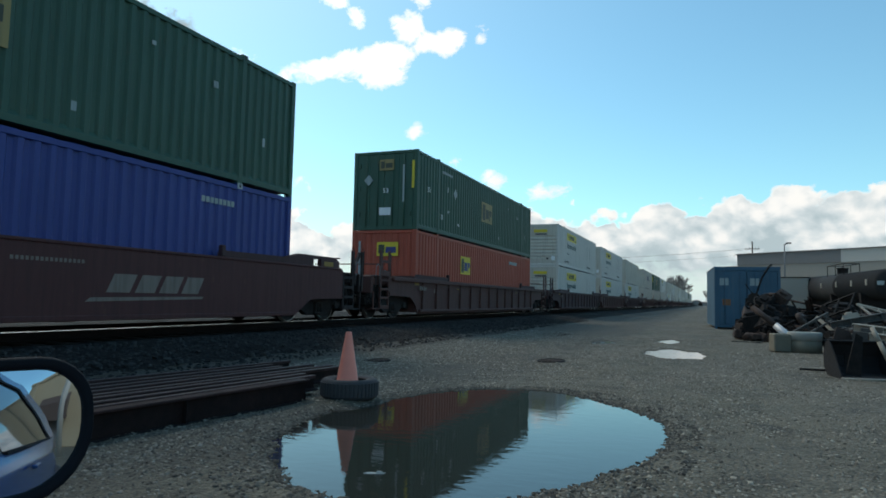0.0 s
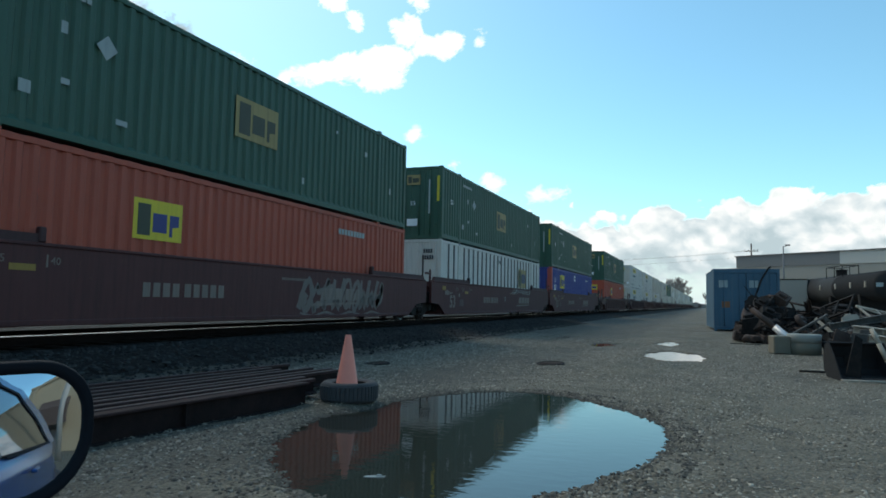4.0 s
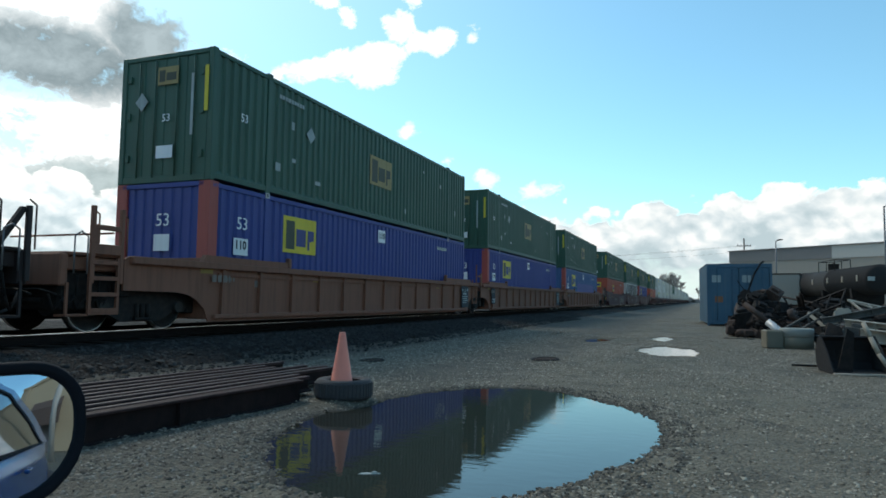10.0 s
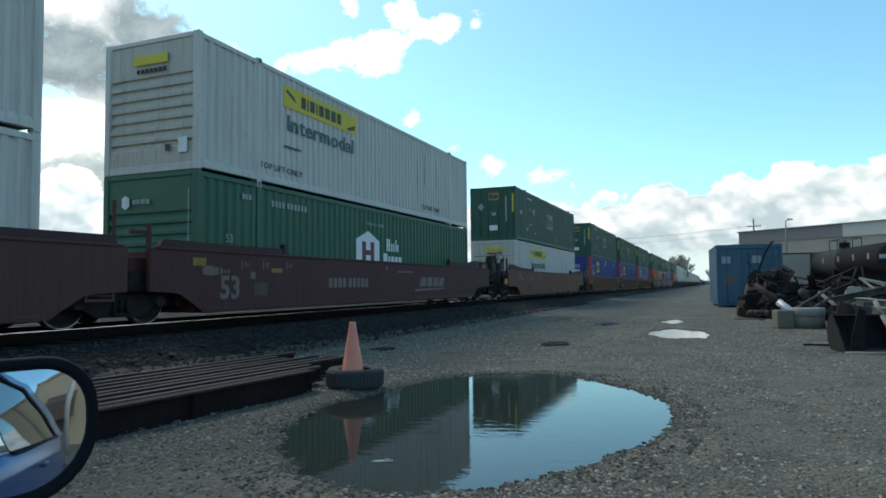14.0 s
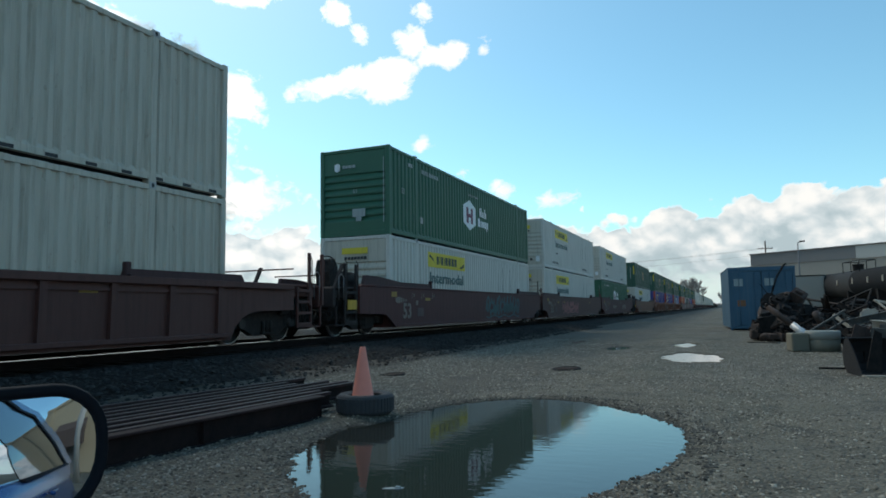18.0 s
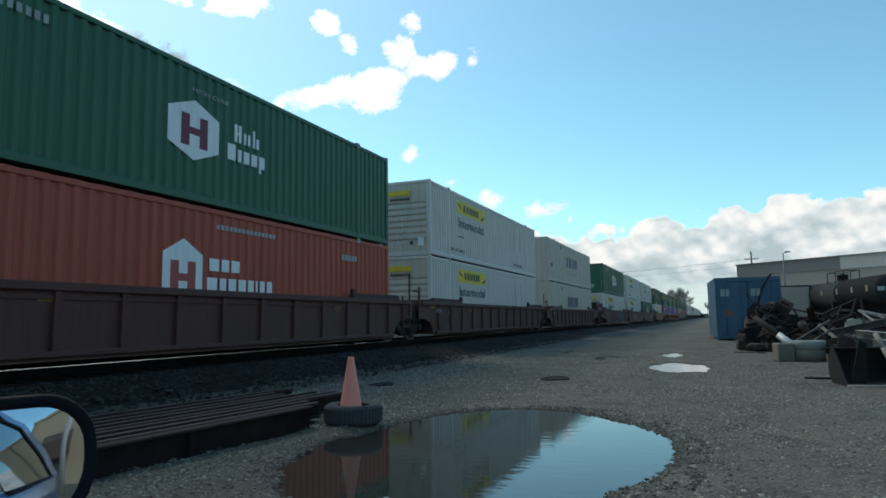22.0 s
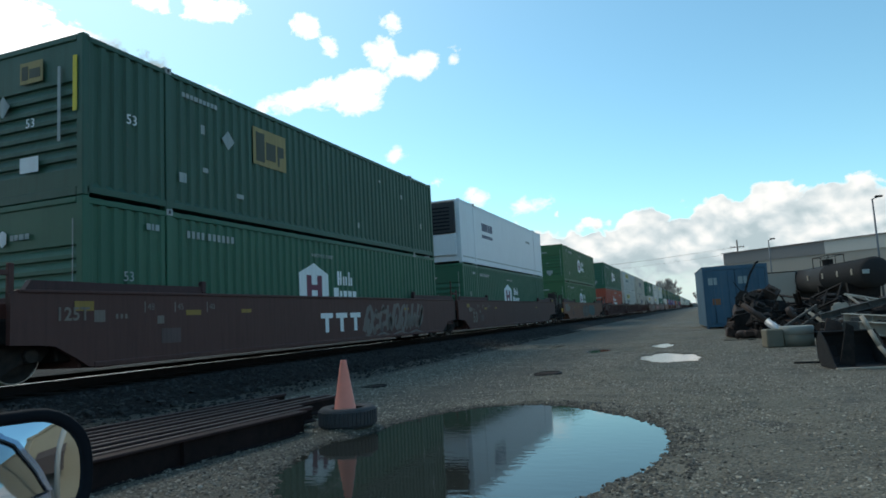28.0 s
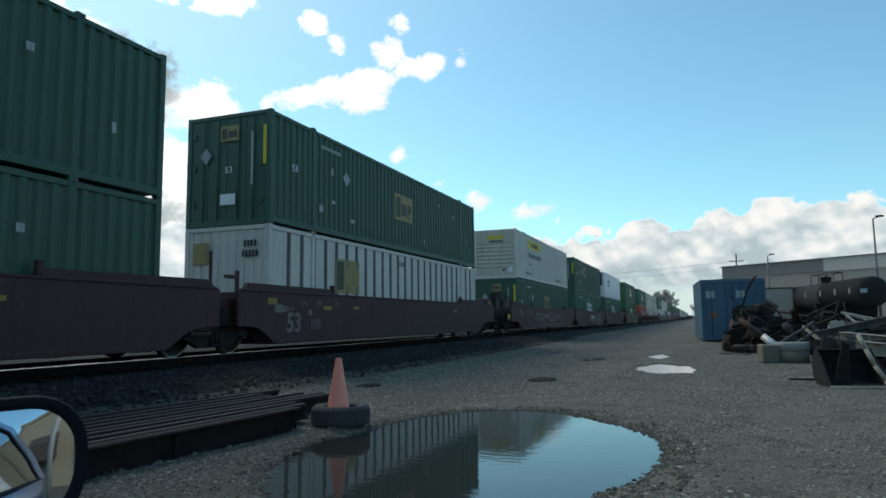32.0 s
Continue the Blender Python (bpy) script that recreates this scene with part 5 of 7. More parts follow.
def build_wires():
    for dz, dx in ((10.42, .9), (10.42, -.9), (9.52, .55)):
        b, n = Build(), 14
        a, e = Vector((6.4 + dx, 119.5, dz)), Vector((-62.0 + dx, 128.0, dz - .4))
        at = [a.lerp(e, i / n) - Vector((0, 0, 1.3 * 4 * (i / n) * (1 - i / n))) for i in range(n + 1)]
        for p, q in zip(at, at[1:]):
            b.tube(p, q, .011, seg=5, caps=False)
        solid("overhead_wire", b, SCRAP_DARK, "thin sagging wire from the utility pole", "wire", None, "overhead wires")
    u = thing("utility_pole", "far wooden pole behind the train", "pole", pose(-62, 128, 0))
    part("pole", Build().tube((0, 0, 0), (0, 0, 10.6), .17, .11, seg=9), POLEWOOD, u)
    part("crossarm", Build().cbox(-1.05, 1.05, -.06, .06, 9.9, 10.03, .01), POLEWOOD, u)


def branch_tree(seed, h, spread, twigs):
    """A bare tree: tapered trunk, limbs and many thin twigs."""
    rng = random.Random(seed)
    trunk, crown = Build(), Build()
    trunk.tube((0, 0, -.2), (0.1, 0, h * .32), h * .028, h * .02, seg=8)

    def grow(p, d, l, r, level):
        q = p + d * l
        (trunk if level < 2 else crown).tube(p, q, r, r * .62, seg=6 if level < 2 else 4, caps=False)
        if level >= 4:
            return
        for _ in range(twigs if level else 5):
            e = (d + Vector((rng.uniform(-1, 1), rng.uniform(-1, 1), rng.uniform(-.25, .8))) * spread).normalized()
            grow(p + d * l * rng.uniform(.55, 1.0), e, l * rng.uniform(.55, .8), r * .70, level + 1)
    grow(Vector((.1, 0, h * .3)), Vector((0, 0, 1)), h * .27, h * .02, 0)
    return trunk, crown


def build_trees():
    proto = []
    for seed, h in ((1, 19), (2, 15), (3, 11.5)):
        trunk, crown = branch_tree(seed, h, .75, 4)
        t = thing("tree", "bare leafless tree on the skyline", "tree", pose(-400 - 40 * seed, 260, 0), "bare trees on the skyline")
        part("trunk", trunk, BARK, t)
        part("crown", crown, BARK, t, "bare tangled twigs")
        proto.append(t)
    rng = random.Random(8)
    proto[0].matrix_basis = pose(-15.5, 440, 0)
    proto[1].matrix_basis = pose(-19.5, 455, 0)
    proto[2].matrix_basis = pose(-130, 330, 0)
    for i in range(26):
        a = radians(24 + 34 * rng.random())
        d = rng.uniform(320, 520)
        copy_thing(proto[rng.randrange(3)], pose(-d * math.sin(a), d * math.cos(a), 0, 0, 0, rng.uniform(0, 360)))
    for x, y in ((-22.5, 450), (-14.2, 470), (-17.5, 430), (-26, 470), (-40, 600), (-60, 640), (4, 800), (25, 760), (-5, 900)):
        copy_thing(proto[rng.randrange(2)], pose(x, y, 0, 0, 0, rng.uniform(0, 360)))
    # hedge line and low roofs far behind the track
    b = Build()
    for i in range(90):
        x, w, h = -420 + i * 6, rng.uniform(3, 6), rng.uniform(2.5, 5.5)
        b.prism([(x - w, 0), (x + w, 0), (x + w * .8, h * .7), (x + w * .2, h), (x - w * .5, h * .85)], 0, 4, "y")
    solid("hedgerow", b, BARK, "far line of bare scrub on the skyline", "hedge", pose(0, 640, 0, 0, 0, 0), kind="stuff")
    b = Build()
    for i in range(80):
        x, w, h = i * 6, rng.uniform(3, 6), rng.uniform(2.0, 4.5)
        b.prism([(x - w, 0), (x + w, 0), (x + w * .8, h * .7), (x + w * .2, h), (x - w * .5, h * .85)], 0, 4, "y")
    solid("hedgerow", b, BARK, "line of bare scrub behind the railway", "hedge", pose(-210, 60, 0, 0, 0, 70), kind="stuff")


def build_car():
    """The parked car from which the view is taken: its right flank and door mirror."""
    car = thing("car", "parked blue car, its passenger door and mirror", "car", pose(0, 0, 0, 0, 0, CAR_YAW))
    # local: x to the car's right, y ahead
    body = Build()
    skin = [(.34, .30), (.425, .36), (.452, .52), (.455, .66), (.44, .76), (.432, .80), (.428, 1.0)]     # across, up; the last at the belt line
    rows = [(.95, .76, 0), (.60, .84, 0), (.45, .905, 0), (-.3, .945, 0), (-1.2, .97, 0), (-2.0, .99, -.005), (-2.8, 1.0, -.03), (-3.4, .99, -.10), (-3.75, .96, -.24)]
    k = len(skin) + 1
    for y, belt, tuck in rows:
        body.v += [(x + tuck, y, z if i < 6 else belt) if z < belt - .02 or i == 6 else (x + tuck, y, belt - .004 * (6 - i)) for i, (x, z) in enumerate(skin)] + [(.36 + tuck, y, belt + .004)]
    for r in range(len(rows) - 1):
        for i in range(k - 1):
            body.f.append((r * k + i, r * k + i + 1, (r + 1) * k + i + 1, (r + 1) * k + i))
            body.s.append(True)
    part("door_panel", body, CAR_BLUE, car)

    def leaned(pts, out, thick):
        """An upright sheet that leans inwards towards the roof."""
        n, b = len(pts), Build()
        x = [.415 - (z - .95) * .30 for _, z in pts]
        b.add([(a + out, y, z) for a, (y, z) in zip(x, pts)] + [(a + out - thick, y, z) for a, (y, z) in zip(x, pts)],
              [tuple(range(n)), tuple(range(n, 2 * n))[::-1]] + [(i, n + i, n + (i + 1) % n, (i + 1) % n) for i in range(n)])
        return b
    part("rear_pane", leaned([(-.24, .952), (-2.15, .992), (-1.55, 1.28), (-.80, 1.57), (-.24, 1.60)], .004, .005), GLASS, car)
    part("pillar", leaned([(-2.15, .992), (-2.30, .998), (-1.68, 1.30), (-.90, 1.60), (-.76, 1.60), (-1.53, 1.28)], .012, .03), BLACKTRIM, car)
    part("belt_trim", leaned([(-2.3, .990), (-.24, .945), (-.24, .962), (-2.3, 1.010)], .020, .02), BLACKTRIM, car)
    part("roof_edge", leaned([(-.27, 1.61), (-.90, 1.605), (-1.68, 1.305), (-2.30, 1.0), (-2.95, 1.0), (-2.2, 1.36), (-1.2, 1.64), (-.27, 1.68)], .012, .10), CAR_BLUE, car)
    for y in (-2.45,):
        w = part("wheel", Build().lathe([(.20, 0), (.30, -.01), (.325, .03), (.325, .18), (.30, .21), (.20, .20)], 28, pose(.26, y, .325, 0, 90, 0)), RUBBER, car)
        part("rim", Build().lathe([(0, .02), (.12, .0), (.2, .02), (.2, .18)], 20, pose(.27, y, .325, 0, 90, 0)), GALV, w)
    part("handle", Build().cbox(.445, .475, -.95, -.75, .80, .83, .008), CAR_BLUE, car)
    # mirror: rounded plate in its own plane, facing the driver
    face = Vector(MIRROR_FACE).normalized()
    across = Vector((0, 0, 1)).cross(face).normalized()
    mm = Matrix.Translation((.579, .7008, 1.17 - .162)) @ Matrix((across, face.cross(across), face)).transposed().to_4x4()

    def rounded(w, h, rt, rb, n=7):
        """A plate outline with its own upper and lower corner radius."""
        pts = []
        for sx, sy, r, a0 in ((1, 1, rt, 0), (-1, 1, rt, 90), (-1, -1, rb, 180), (1, -1, rb, 270)):
            cx, cy = sx * (w / 2 - r), sy * (h / 2 - r)
            pts += [(cx + r * math.cos(radians(a0 + 90 * i / n)), cy + r * math.sin(radians(a0 + 90 * i / n))) for i in range(n + 1)]
        return pts
    outer, rim, glass = rounded(.247, .169, .062, .086), rounded(.239, .161, .058, .082), rounded(.222, .140, .050, .074)
    n = len(outer)
    hs = Build()
    rings = [([(x, y) for x, y in glass], .004), (glass, .010), (rim, .014), (outer, .004), ([(x * .97, y * .97) for x, y in outer], -.03), ([(x * .75, y * .75) for x, y in outer], -.075), ([(x * .3, y * .3) for x, y in outer], -.09)]
    hs.add([mm @ Vector((x, y, z)) for ring, z in rings for x, y in ring],
           [(k * n + i, k * n + (i + 1) % n, (k + 1) * n + (i + 1) % n, (k + 1) * n + i) for k in range(len(rings) - 1) for i in range(n)] + [tuple(range((len(rings) - 1) * n, len(rings) * n))], True)
    part("mirror_housing", hs, BLACKTRIM, car, "black plastic door mirror housing")
    # slightly convex glass
    g = Build()
    steps = 6
    verts = [mm @ Vector((0, 0, .0092))]
    for k in range(1, steps + 1):
        f = k / steps
        verts += [mm @ Vector((x * f, y * f, .005 + .0042 * (1 - f * f))) for x, y in glass]
    faces = [(0, 1 + i, 1 + (i + 1) % n) for i in range(n)]
    for k in range(steps - 1):
        faces += [(1 + k * n + i, 1 + (k + 1) * n + i, 1 + (k + 1) * n + (i + 1) % n, 1 + k * n + (i + 1) % n) for i in range(n)]
    g.add(verts, faces, True)
    part("mirror_glass", g, MIRROR, car, "slightly convex mirror glass")
    bars = Build()
    for i, w in enumerate((.006, .004, .006, .005, .006)):
        x = -.062 + i * .010
        bars.box(x, x + w, -.052, -.044, .0088, .0092, mm)
    part("mirror_note", bars, BLACKTRIM, car, "small dark lettering on the mirror")


CAR_YAW = 96.0
MIRROR_FACE = (-0.455, -0.884, 0.112)


def build_behind():
    """What the door mirror shows: a beige building and a pole behind the car."""
    turn = pose(0, 0, 0, 0, 0, CAR_YAW)
    b = thing("depot_building", "beige rendered depot building behind the car", "building", turn @ Matrix.Translation((-1.0, -24, 0)))
    part("wall", Build().box(-2.2, 4.4, -12, 0, 0, 6.9), BEIGE, b)
    part("parapet", Build().box(-2.3, 4.5, -12.1, .15, 6.9, 7.2), BEIGE, b)
    part("canopy", Build().prism([(-.1, 2.3), (1.5, 2.1), (1.5, 3.6), (-.1, 4.5)], -1.0, .75, "x"), MAROON, b, "dark brown canopy over a doorway")
    part("doorway", Build().box(-.8, .4, -.1, .05, 0, 2.2), BAND_GREY, b)
    for k in range(2):
        part("pilaster", Build().box(-1.9 + 5.4 * k, -1.65 + 5.4 * k, 0, .18, 0, 6.9), BEIGE, b)
    part("drain_pipe", Build().tube((1.75, .12, 0), (1.75, .12, 6.9), .07, seg=8), BAND_WHITE, b)
    p = thing("utility_pole", "pale wooden pole near the depot", "pole", turn @ Matrix.Translation((-.06, -12, 0)))
    part("pole", Build().tube((0, 0, 0), (.1, 0, 4.6), .10, .085, seg=9), BAND_WHITE, p)


build_rail_pile()
build_cone()
build_plates()
build_blue_box()
build_scrap()
build_tank()
build_far()
build_wires()
build_trees()
build_car()
build_behind()

# ---------------------------------------------------------------- the train
LONG, WIDE, HIGH = 16.154, 2.59, 2.896
HALF = WIDE / 2
FLOOR = 0.218                        # container floor above the rail
SIDE = Matrix(((0, 0, 1, 0), (1, 0, 0, 0), (0, 1, 0, 0), (0, 0, 0, 1)))     # reading from the yard side
BACK = Matrix(((1, 0, 0, 0), (0, 0, -1, 0), (0, 1, 0, 0), (0, 0, 0, 1)))    # reading on the trailing end


def corrugated(x, y0, y1, z0, z1, pitch=0.28, deep=0.048, flat=0.35):
    """A sheet folded into upright ribs; x is its outer face, deep points inward."""
    n = max(2, round((y1 - y0) / pitch))
    p = (y1 - y0) / n
    ys, xs = [], []
    for i in range(n):
        for f, d in ((0, 0), (flat, 0), (flat + .15, 1), (.85, 1)):
            ys.append(y0 + p * (i + f))
            xs.append(x - deep * d)
    ys.append(y1)
    xs.append(x)
    k = len(ys)
    b = Build()
    b.add([(a, c, z0) for a, c in zip(xs, ys)] + [(a, c, z1) for a, c in zip(xs, ys)], [(i, i + 1, k + i + 1, k + i) for i in range(k - 1)])
    return b


def side_sheet(style, near):
    s = 1 if near else -1
    y0, y1, z0, z1 = .12, LONG - .12, .17, HIGH - .1
    if style == "posts":            # flat white sheets between narrow dark hat posts
        b = Build()
        b.box(s * (HALF - .05), s * (HALF - .035), y0, y1, z0, z1)
        return b
    if style == "smooth":
        return Build().box(s * (HALF - .03), s * (HALF - .012), y0, y1, z0, z1)
    return corrugated(s * (HALF - .012), y0, y1, z0, z1, .28 if style == "ribs" else .25, s * .046)


def end_sheet(style, y, s):
    """s: 1 for the leading end, -1 for the trailing end."""
    b = Build()
    x0, x1, z0, z1 = -HALF + .12, HALF - .12, .15, HIGH - .1
    if style == "slats":            # pressed horizontal ribs
        prof, zb, zt, n = [(y, z0), (y, .42)], .42, 2.06, 7
        for i in range(n):
            p = (zt - zb) / n
            for f, d in ((.30, .0), (.80, .055), (.92, .055), (1.0, .0)):
                prof.append((y - s * d, zb + p * (i + f)))
        prof.append((y, z1))
        k = len(prof)
        b.add([(x0, a, c) for a, c in prof] + [(x1, a, c) for a, c in prof], [(i, i + 1, k + i + 1, k + i) for i in range(k - 1)])
    elif style == "ribs":
        n, prof = 9, []
        for i in range(n):
            p = (x1 - x0) / n
            for f, d in ((0, 0), (.45, 0), (.55, .03), (.9, .03)):
                prof.append((x0 + p * (i + f), y - s * d))
        prof.append((x1, y))
        k = len(prof)
        b.add([(a, c, z0) for a, c in prof] + [(a, c, z1) for a, c in prof], [(i, i + 1, k + i + 1, k + i) for i in range(k - 1)])
    else:
        n, prof = 4, []
        for i in range(n):
            p = (x1 - x0) / n
            for f, d in ((0, 0), (.9, 0), (.93, .018), (.97, .018)):
                prof.append((x0 + p * (i + f), y - s * d))
        prof.append((x1, y))
        k = len(prof)
        b.add([(a, c, z0) for a, c in prof] + [(a, c, z1) for a, c in prof], [(i, i + 1, k + i + 1, k + i) for i in range(k - 1)])
    return b


def plate(y0, y1, z0, z1, t=.006, x=HALF - .011):
    return Build().box(x, x + t, y0, y1, z0, z1)


def back_plate(x0, x1, z0, z1, t=.006, y=-.016):
    return Build().box(x0, x1, y - t, y, z0, z1)


def bars(y, z, widths, h, gap=.05, x=HALF - .011, t=.006, slant=0.0):
    """Plain upright bars that stand for unreadable or brand lettering."""
    b, at = Build(), y
    for w in widths:
        b.prism([(at, z), (at + w, z), (at + w + slant, z + h), (at + slant, z + h)], x, x + t, "x")
        at += w + gap
    return b


def back_bars(x, z, widths, h, gap=.03):
    b = Build()
    for w in widths:
        b.box(x, x + w, -.024, -.016, z, z + h)
        x += w + gap
    return b


def size_mark(c, y, z, size, mat=None, back=False):
    me = lettering("53", size, mat or SIGN_WHITE, (Matrix.Translation((y, -.02, z)) @ BACK) if back else (Matrix.Translation((HALF - .006, y, z)) @ SIDE))
    part("size_number", me, mat or SIGN_WHITE, c, "white number 53")


def emblem(c, y, z, w, h, ground, letter_mat, back=False):
    """A yellow emblem with three dark shapes."""
    if back:
        logo = part("emblem", back_plate(y, y + w, z, z + h), ground, c, "yellow emblem plate")
        part("emblem_mark", Build().box(y + w * .08, y + w * .36, -.027, -.022, z + h * .18, z + h * .82), SIGN_OLIVE, logo)
        part("emblem_mark", Build().box(y + w * .42, y + w * .90, -.027, -.022, z + h * .22, z + h * .66), letter_mat, logo)
        return
    logo = part("emblem", plate(y, y + w, z, z + h), ground, c, "yellow emblem panel")
    x = HALF - .004
    part("emblem_mark", Build().box(x, x + .004, y + w * .08, y + w * .33, z + h * .10, z + h * .88), SIGN_OLIVE, logo)
    part("emblem_mark", Build().box(x, x + .004, y + w * .38, y + w * .67, z + h * .20, z + h * .68), letter_mat, logo)
    part("emblem_mark", Build().prism([(y + w * .73, z + h * .12), (y + w * .79, z + h * .12), (y + w * .79, z + h * .36), (y + w * .93, z + h * .40), (y + w * .93, z + h * .68), (y + w * .73, z + h * .68)], x, x + .004, "x"), letter_mat, logo)


def hex_sign(c, y, z, w, h):
    p = [(y + w / 2, z), (y + w, z + h * .22), (y + w, z + h * .78), (y + w / 2, z + h), (y, z + h * .78), (y, z + h * .22)]
    sign = part("emblem", Build().prism(p, HALF - .011, HALF - .005, "x"), SIGN_WHITE, c, "white six-sided emblem")
    x = HALF - .005
    e = Build().box(x, x + .004, y + w * .24, y + w * .40, z + h * .22, z + h * .74).box(x, x + .004, y + w * .60, y + w * .76, z + h * .22, z + h * .74)
    e.box(x, x + .003, y + w * .40, y + w * .60, z + h * .42, z + h * .54)
    part("emblem_mark", e, SIGN_MAROON, sign)
    # two rows of plain bars for the company's name, tall strokes among low ones
    top, b = z + h * .56, Build()
    x0, x1, at = HALF - .011, HALF - .005, y + w * 1.2
    for q, r, up in ((.22, .09, .40), (.36, .09, .40), (.31, .06, .22), (.54, .08, .26), (.68, .08, .26), (.86, .08, .40), (.98, .10, .24)):
        b.prism([(at + q, top if r > .07 else top + .16), (at + q + r, top if r > .07 else top + .16), (at + q + r, top + up), (at + q, top + up)], x0, x1, "x")
    for q, r, up in ((0, .26, .36), (.34, .12, .28), (.54, .20, .28), (.82, .20, .28), (1.10, .20, .28), (1.10, .08, .01)):
        b.box(x0, x1, at + q, at + q + r, top - .44 - (.12 if up < .1 else 0), top - .44 + up)
    part("wordmark", b, SIGN_WHITE, c, "white bars of a company name")


def container(kind):
    """A 53-foot domestic container in its parts; the origin is under the trailing end."""
    spec = {
        "green": ("green", "green", "flat", "dull green corrugated steel container"),
        "green_slat": ("green", "green", "slats", "dull green corrugated steel container with louvred end"),
        "blue": ("blue", "blue", "ribs", "bright blue corrugated container with red corner posts"),
        "sky": ("sky", "sky", "ribs", "faded light blue corrugated container, lower band repainted"),
        "red": ("red", "red", "ribs", "orange-red corrugated container"),
        "panel": ("white", "white", "ribs", "white container of flat panels between dark posts"),
        "panel_new": ("white", "white", "ribs", "white flat-panelled container with a tan emblem"),
        "white": ("white", "white", "slats", "dirty white corrugated container with yellow sign"),
        "hub": ("hub", "hub", "slats", "emerald green corrugated container with white emblem"),
        "grass": ("grass", "grass", "slats", "bright green corrugated container with white emblem"),
        "hubred": ("red", "red", "ribs", "orange-red corrugated container with white emblem"),
        "cream": ("cream", "cream", "flat", "grey-white corrugated container with dark blue lettering bars"),
        "reefer": ("reefer", "reefer", "unit", "smooth white refrigerated container with cooling unit"),
        "plain": ("cream", "cream", "slats", "grey-white corrugated container"),
    }[kind]
    mat, frame_mat, end_style, words = BOXES[spec[0]], BOXES[spec[1]], spec[2], spec[3]
    c = thing("container", words + ", riding on the train", "container", None, "double-stacked containers")
    style = {"panel": "posts", "panel_new": "posts", "reefer": "smooth", "white": "fine", "cream": "fine", "plain": "fine"}.get(kind, "ribs")
    for near in (True, False):
        s = 1 if near else -1
        part("side_panel", side_sheet(style, near), mat, c)
        rail = [(s * HALF, .05), (s * HALF, .16), (s * (HALF - .06), .25), (s * (HALF - .12), .25), (s * (HALF - .12), .05)]
        part("bottom_rail", Build().prism(rail, .1, LONG - .1, "y"), frame_mat, c)
        part("top_rail", Build().cbox(s * HALF - (.07 if s > 0 else 0), s * HALF + (0 if s > 0 else .07), .1, LONG - .1, HIGH - .14, HIGH - .035, .01), frame_mat, c)
        for y in (2.0, LONG - 2.0):
            post = Build().cbox(s * HALF - .05, s * HALF + .008, y - .075, y + .075, .05, HIGH - .05, .012)
            post.cbox(s * HALF - .17 if s > 0 else s * HALF - .005, s * HALF + .005 if s > 0 else s * HALF + .17, y - .09, y + .09, HIGH - .10, HIGH + .018, .012)
            post.cbox(s * HALF - .17 if s > 0 else s * HALF - .005, s * HALF + .005 if s > 0 else s * HALF + .17, y - .09, y + .09, -.002, .12, .012)
            part("stacking_post", post, frame_mat, c)
            if near:
                part("casting", Build().cbox(HALF + .006, HALF + .014, y - .085, y + .085, HIGH - .115, HIGH + .012, .003), CASTING if kind not in ("green", "red") else frame_mat, c, "steel stacking casting")
                # dark plate set on the casting for the shade inside its opening
                part("casting_hole", Build().prism([(y + .034 * math.cos(q), HIGH - .05 + .045 * math.sin(q)) for q in (.3, 1.2, 1.9, 2.8, 3.5, 4.4, 5.0, 5.9)], HALF + .013, HALF + .0165, "x"), SEAM, c)
        for y in (0, LONG):
            w = .30 if kind in ("blue", "sky") and y == 0 else .15
            ya, yb = (y, y + w) if y == 0 else (y - w, y)
            xa, xb = (HALF - w, HALF) if s > 0 else (-HALF, -HALF + w)
            post = Build().cbox(xa, xb, ya, yb, .0, HIGH, .015)
            part("corner_post", post, POST_RED if kind in ("blue", "sky") and y == 0 else frame_mat, c)
    roof = Build()
    for i in range(26):
        y = .1 + (LONG - .2) * i / 26
        roof.box(-HALF + .07, HALF - .07, y, y + .38, HIGH - .03, HIGH - .012)
    roof.box(-HALF + .07, HALF - .07, .1, LONG - .1, HIGH - .06, HIGH - .03)
    part("roof", roof, mat, c)
    part("floor", Build().box(-HALF + .12, HALF - .12, .1, LONG - .1, .06, .15), SEAM, c)
    part("front_end", end_sheet("flat", LONG - .03, 1), mat, c)
    if end_style != "unit":
        part("rear_end", end_sheet("flat" if end_style == "flat" else end_style, .03, -1), BOXES["cream"] if kind == "white" else mat, c)
        part("end_sill", Build().cbox(-HALF + .15, HALF - .15, 0, .1, 0, .16, .012), frame_mat, c)
        part("end_header", Build().cbox(-HALF + .15, HALF - .15, 0, .1, HIGH - .12, HIGH - .01, .012), frame_mat, c)
    # markings
    if kind in ("green", "green_slat"):
        size_mark(c, 1.08, 1.57, .27)
        size_mark(c, .05, 1.42, .24, back=True)
        part("placard", Build().prism([(3.62, 1.83), (3.84, 1.61), (4.06, 1.83), (3.84, 2.05)], HALF - .011, HALF - .004, "x"), SIGN_DIM, c, "pale diamond placard")
        part("placard", Build().prism([(-.84, 1.83), (-.66, 1.62), (-.48, 1.83), (-.66, 2.04)], -.024, -.012, "y"), SIGN_DIM, c, "pale diamond placard")
        emblem(c, 7.25 if kind == "green" else 4.75, 1.12 if kind == "green" else 1.5, 1.55 if kind == "green" else 1.35, .92, SIGN_YELLOW_OLD, SIGN_OLIVE)
        emblem(c, -.22, 2.17, .57, .40, SIGN_YELLOW_OLD, SIGN_OLIVE, True)
        part("notice", back_plate(-.2, .26, .53, .81), SIGN_WHITE, c, "white notice")
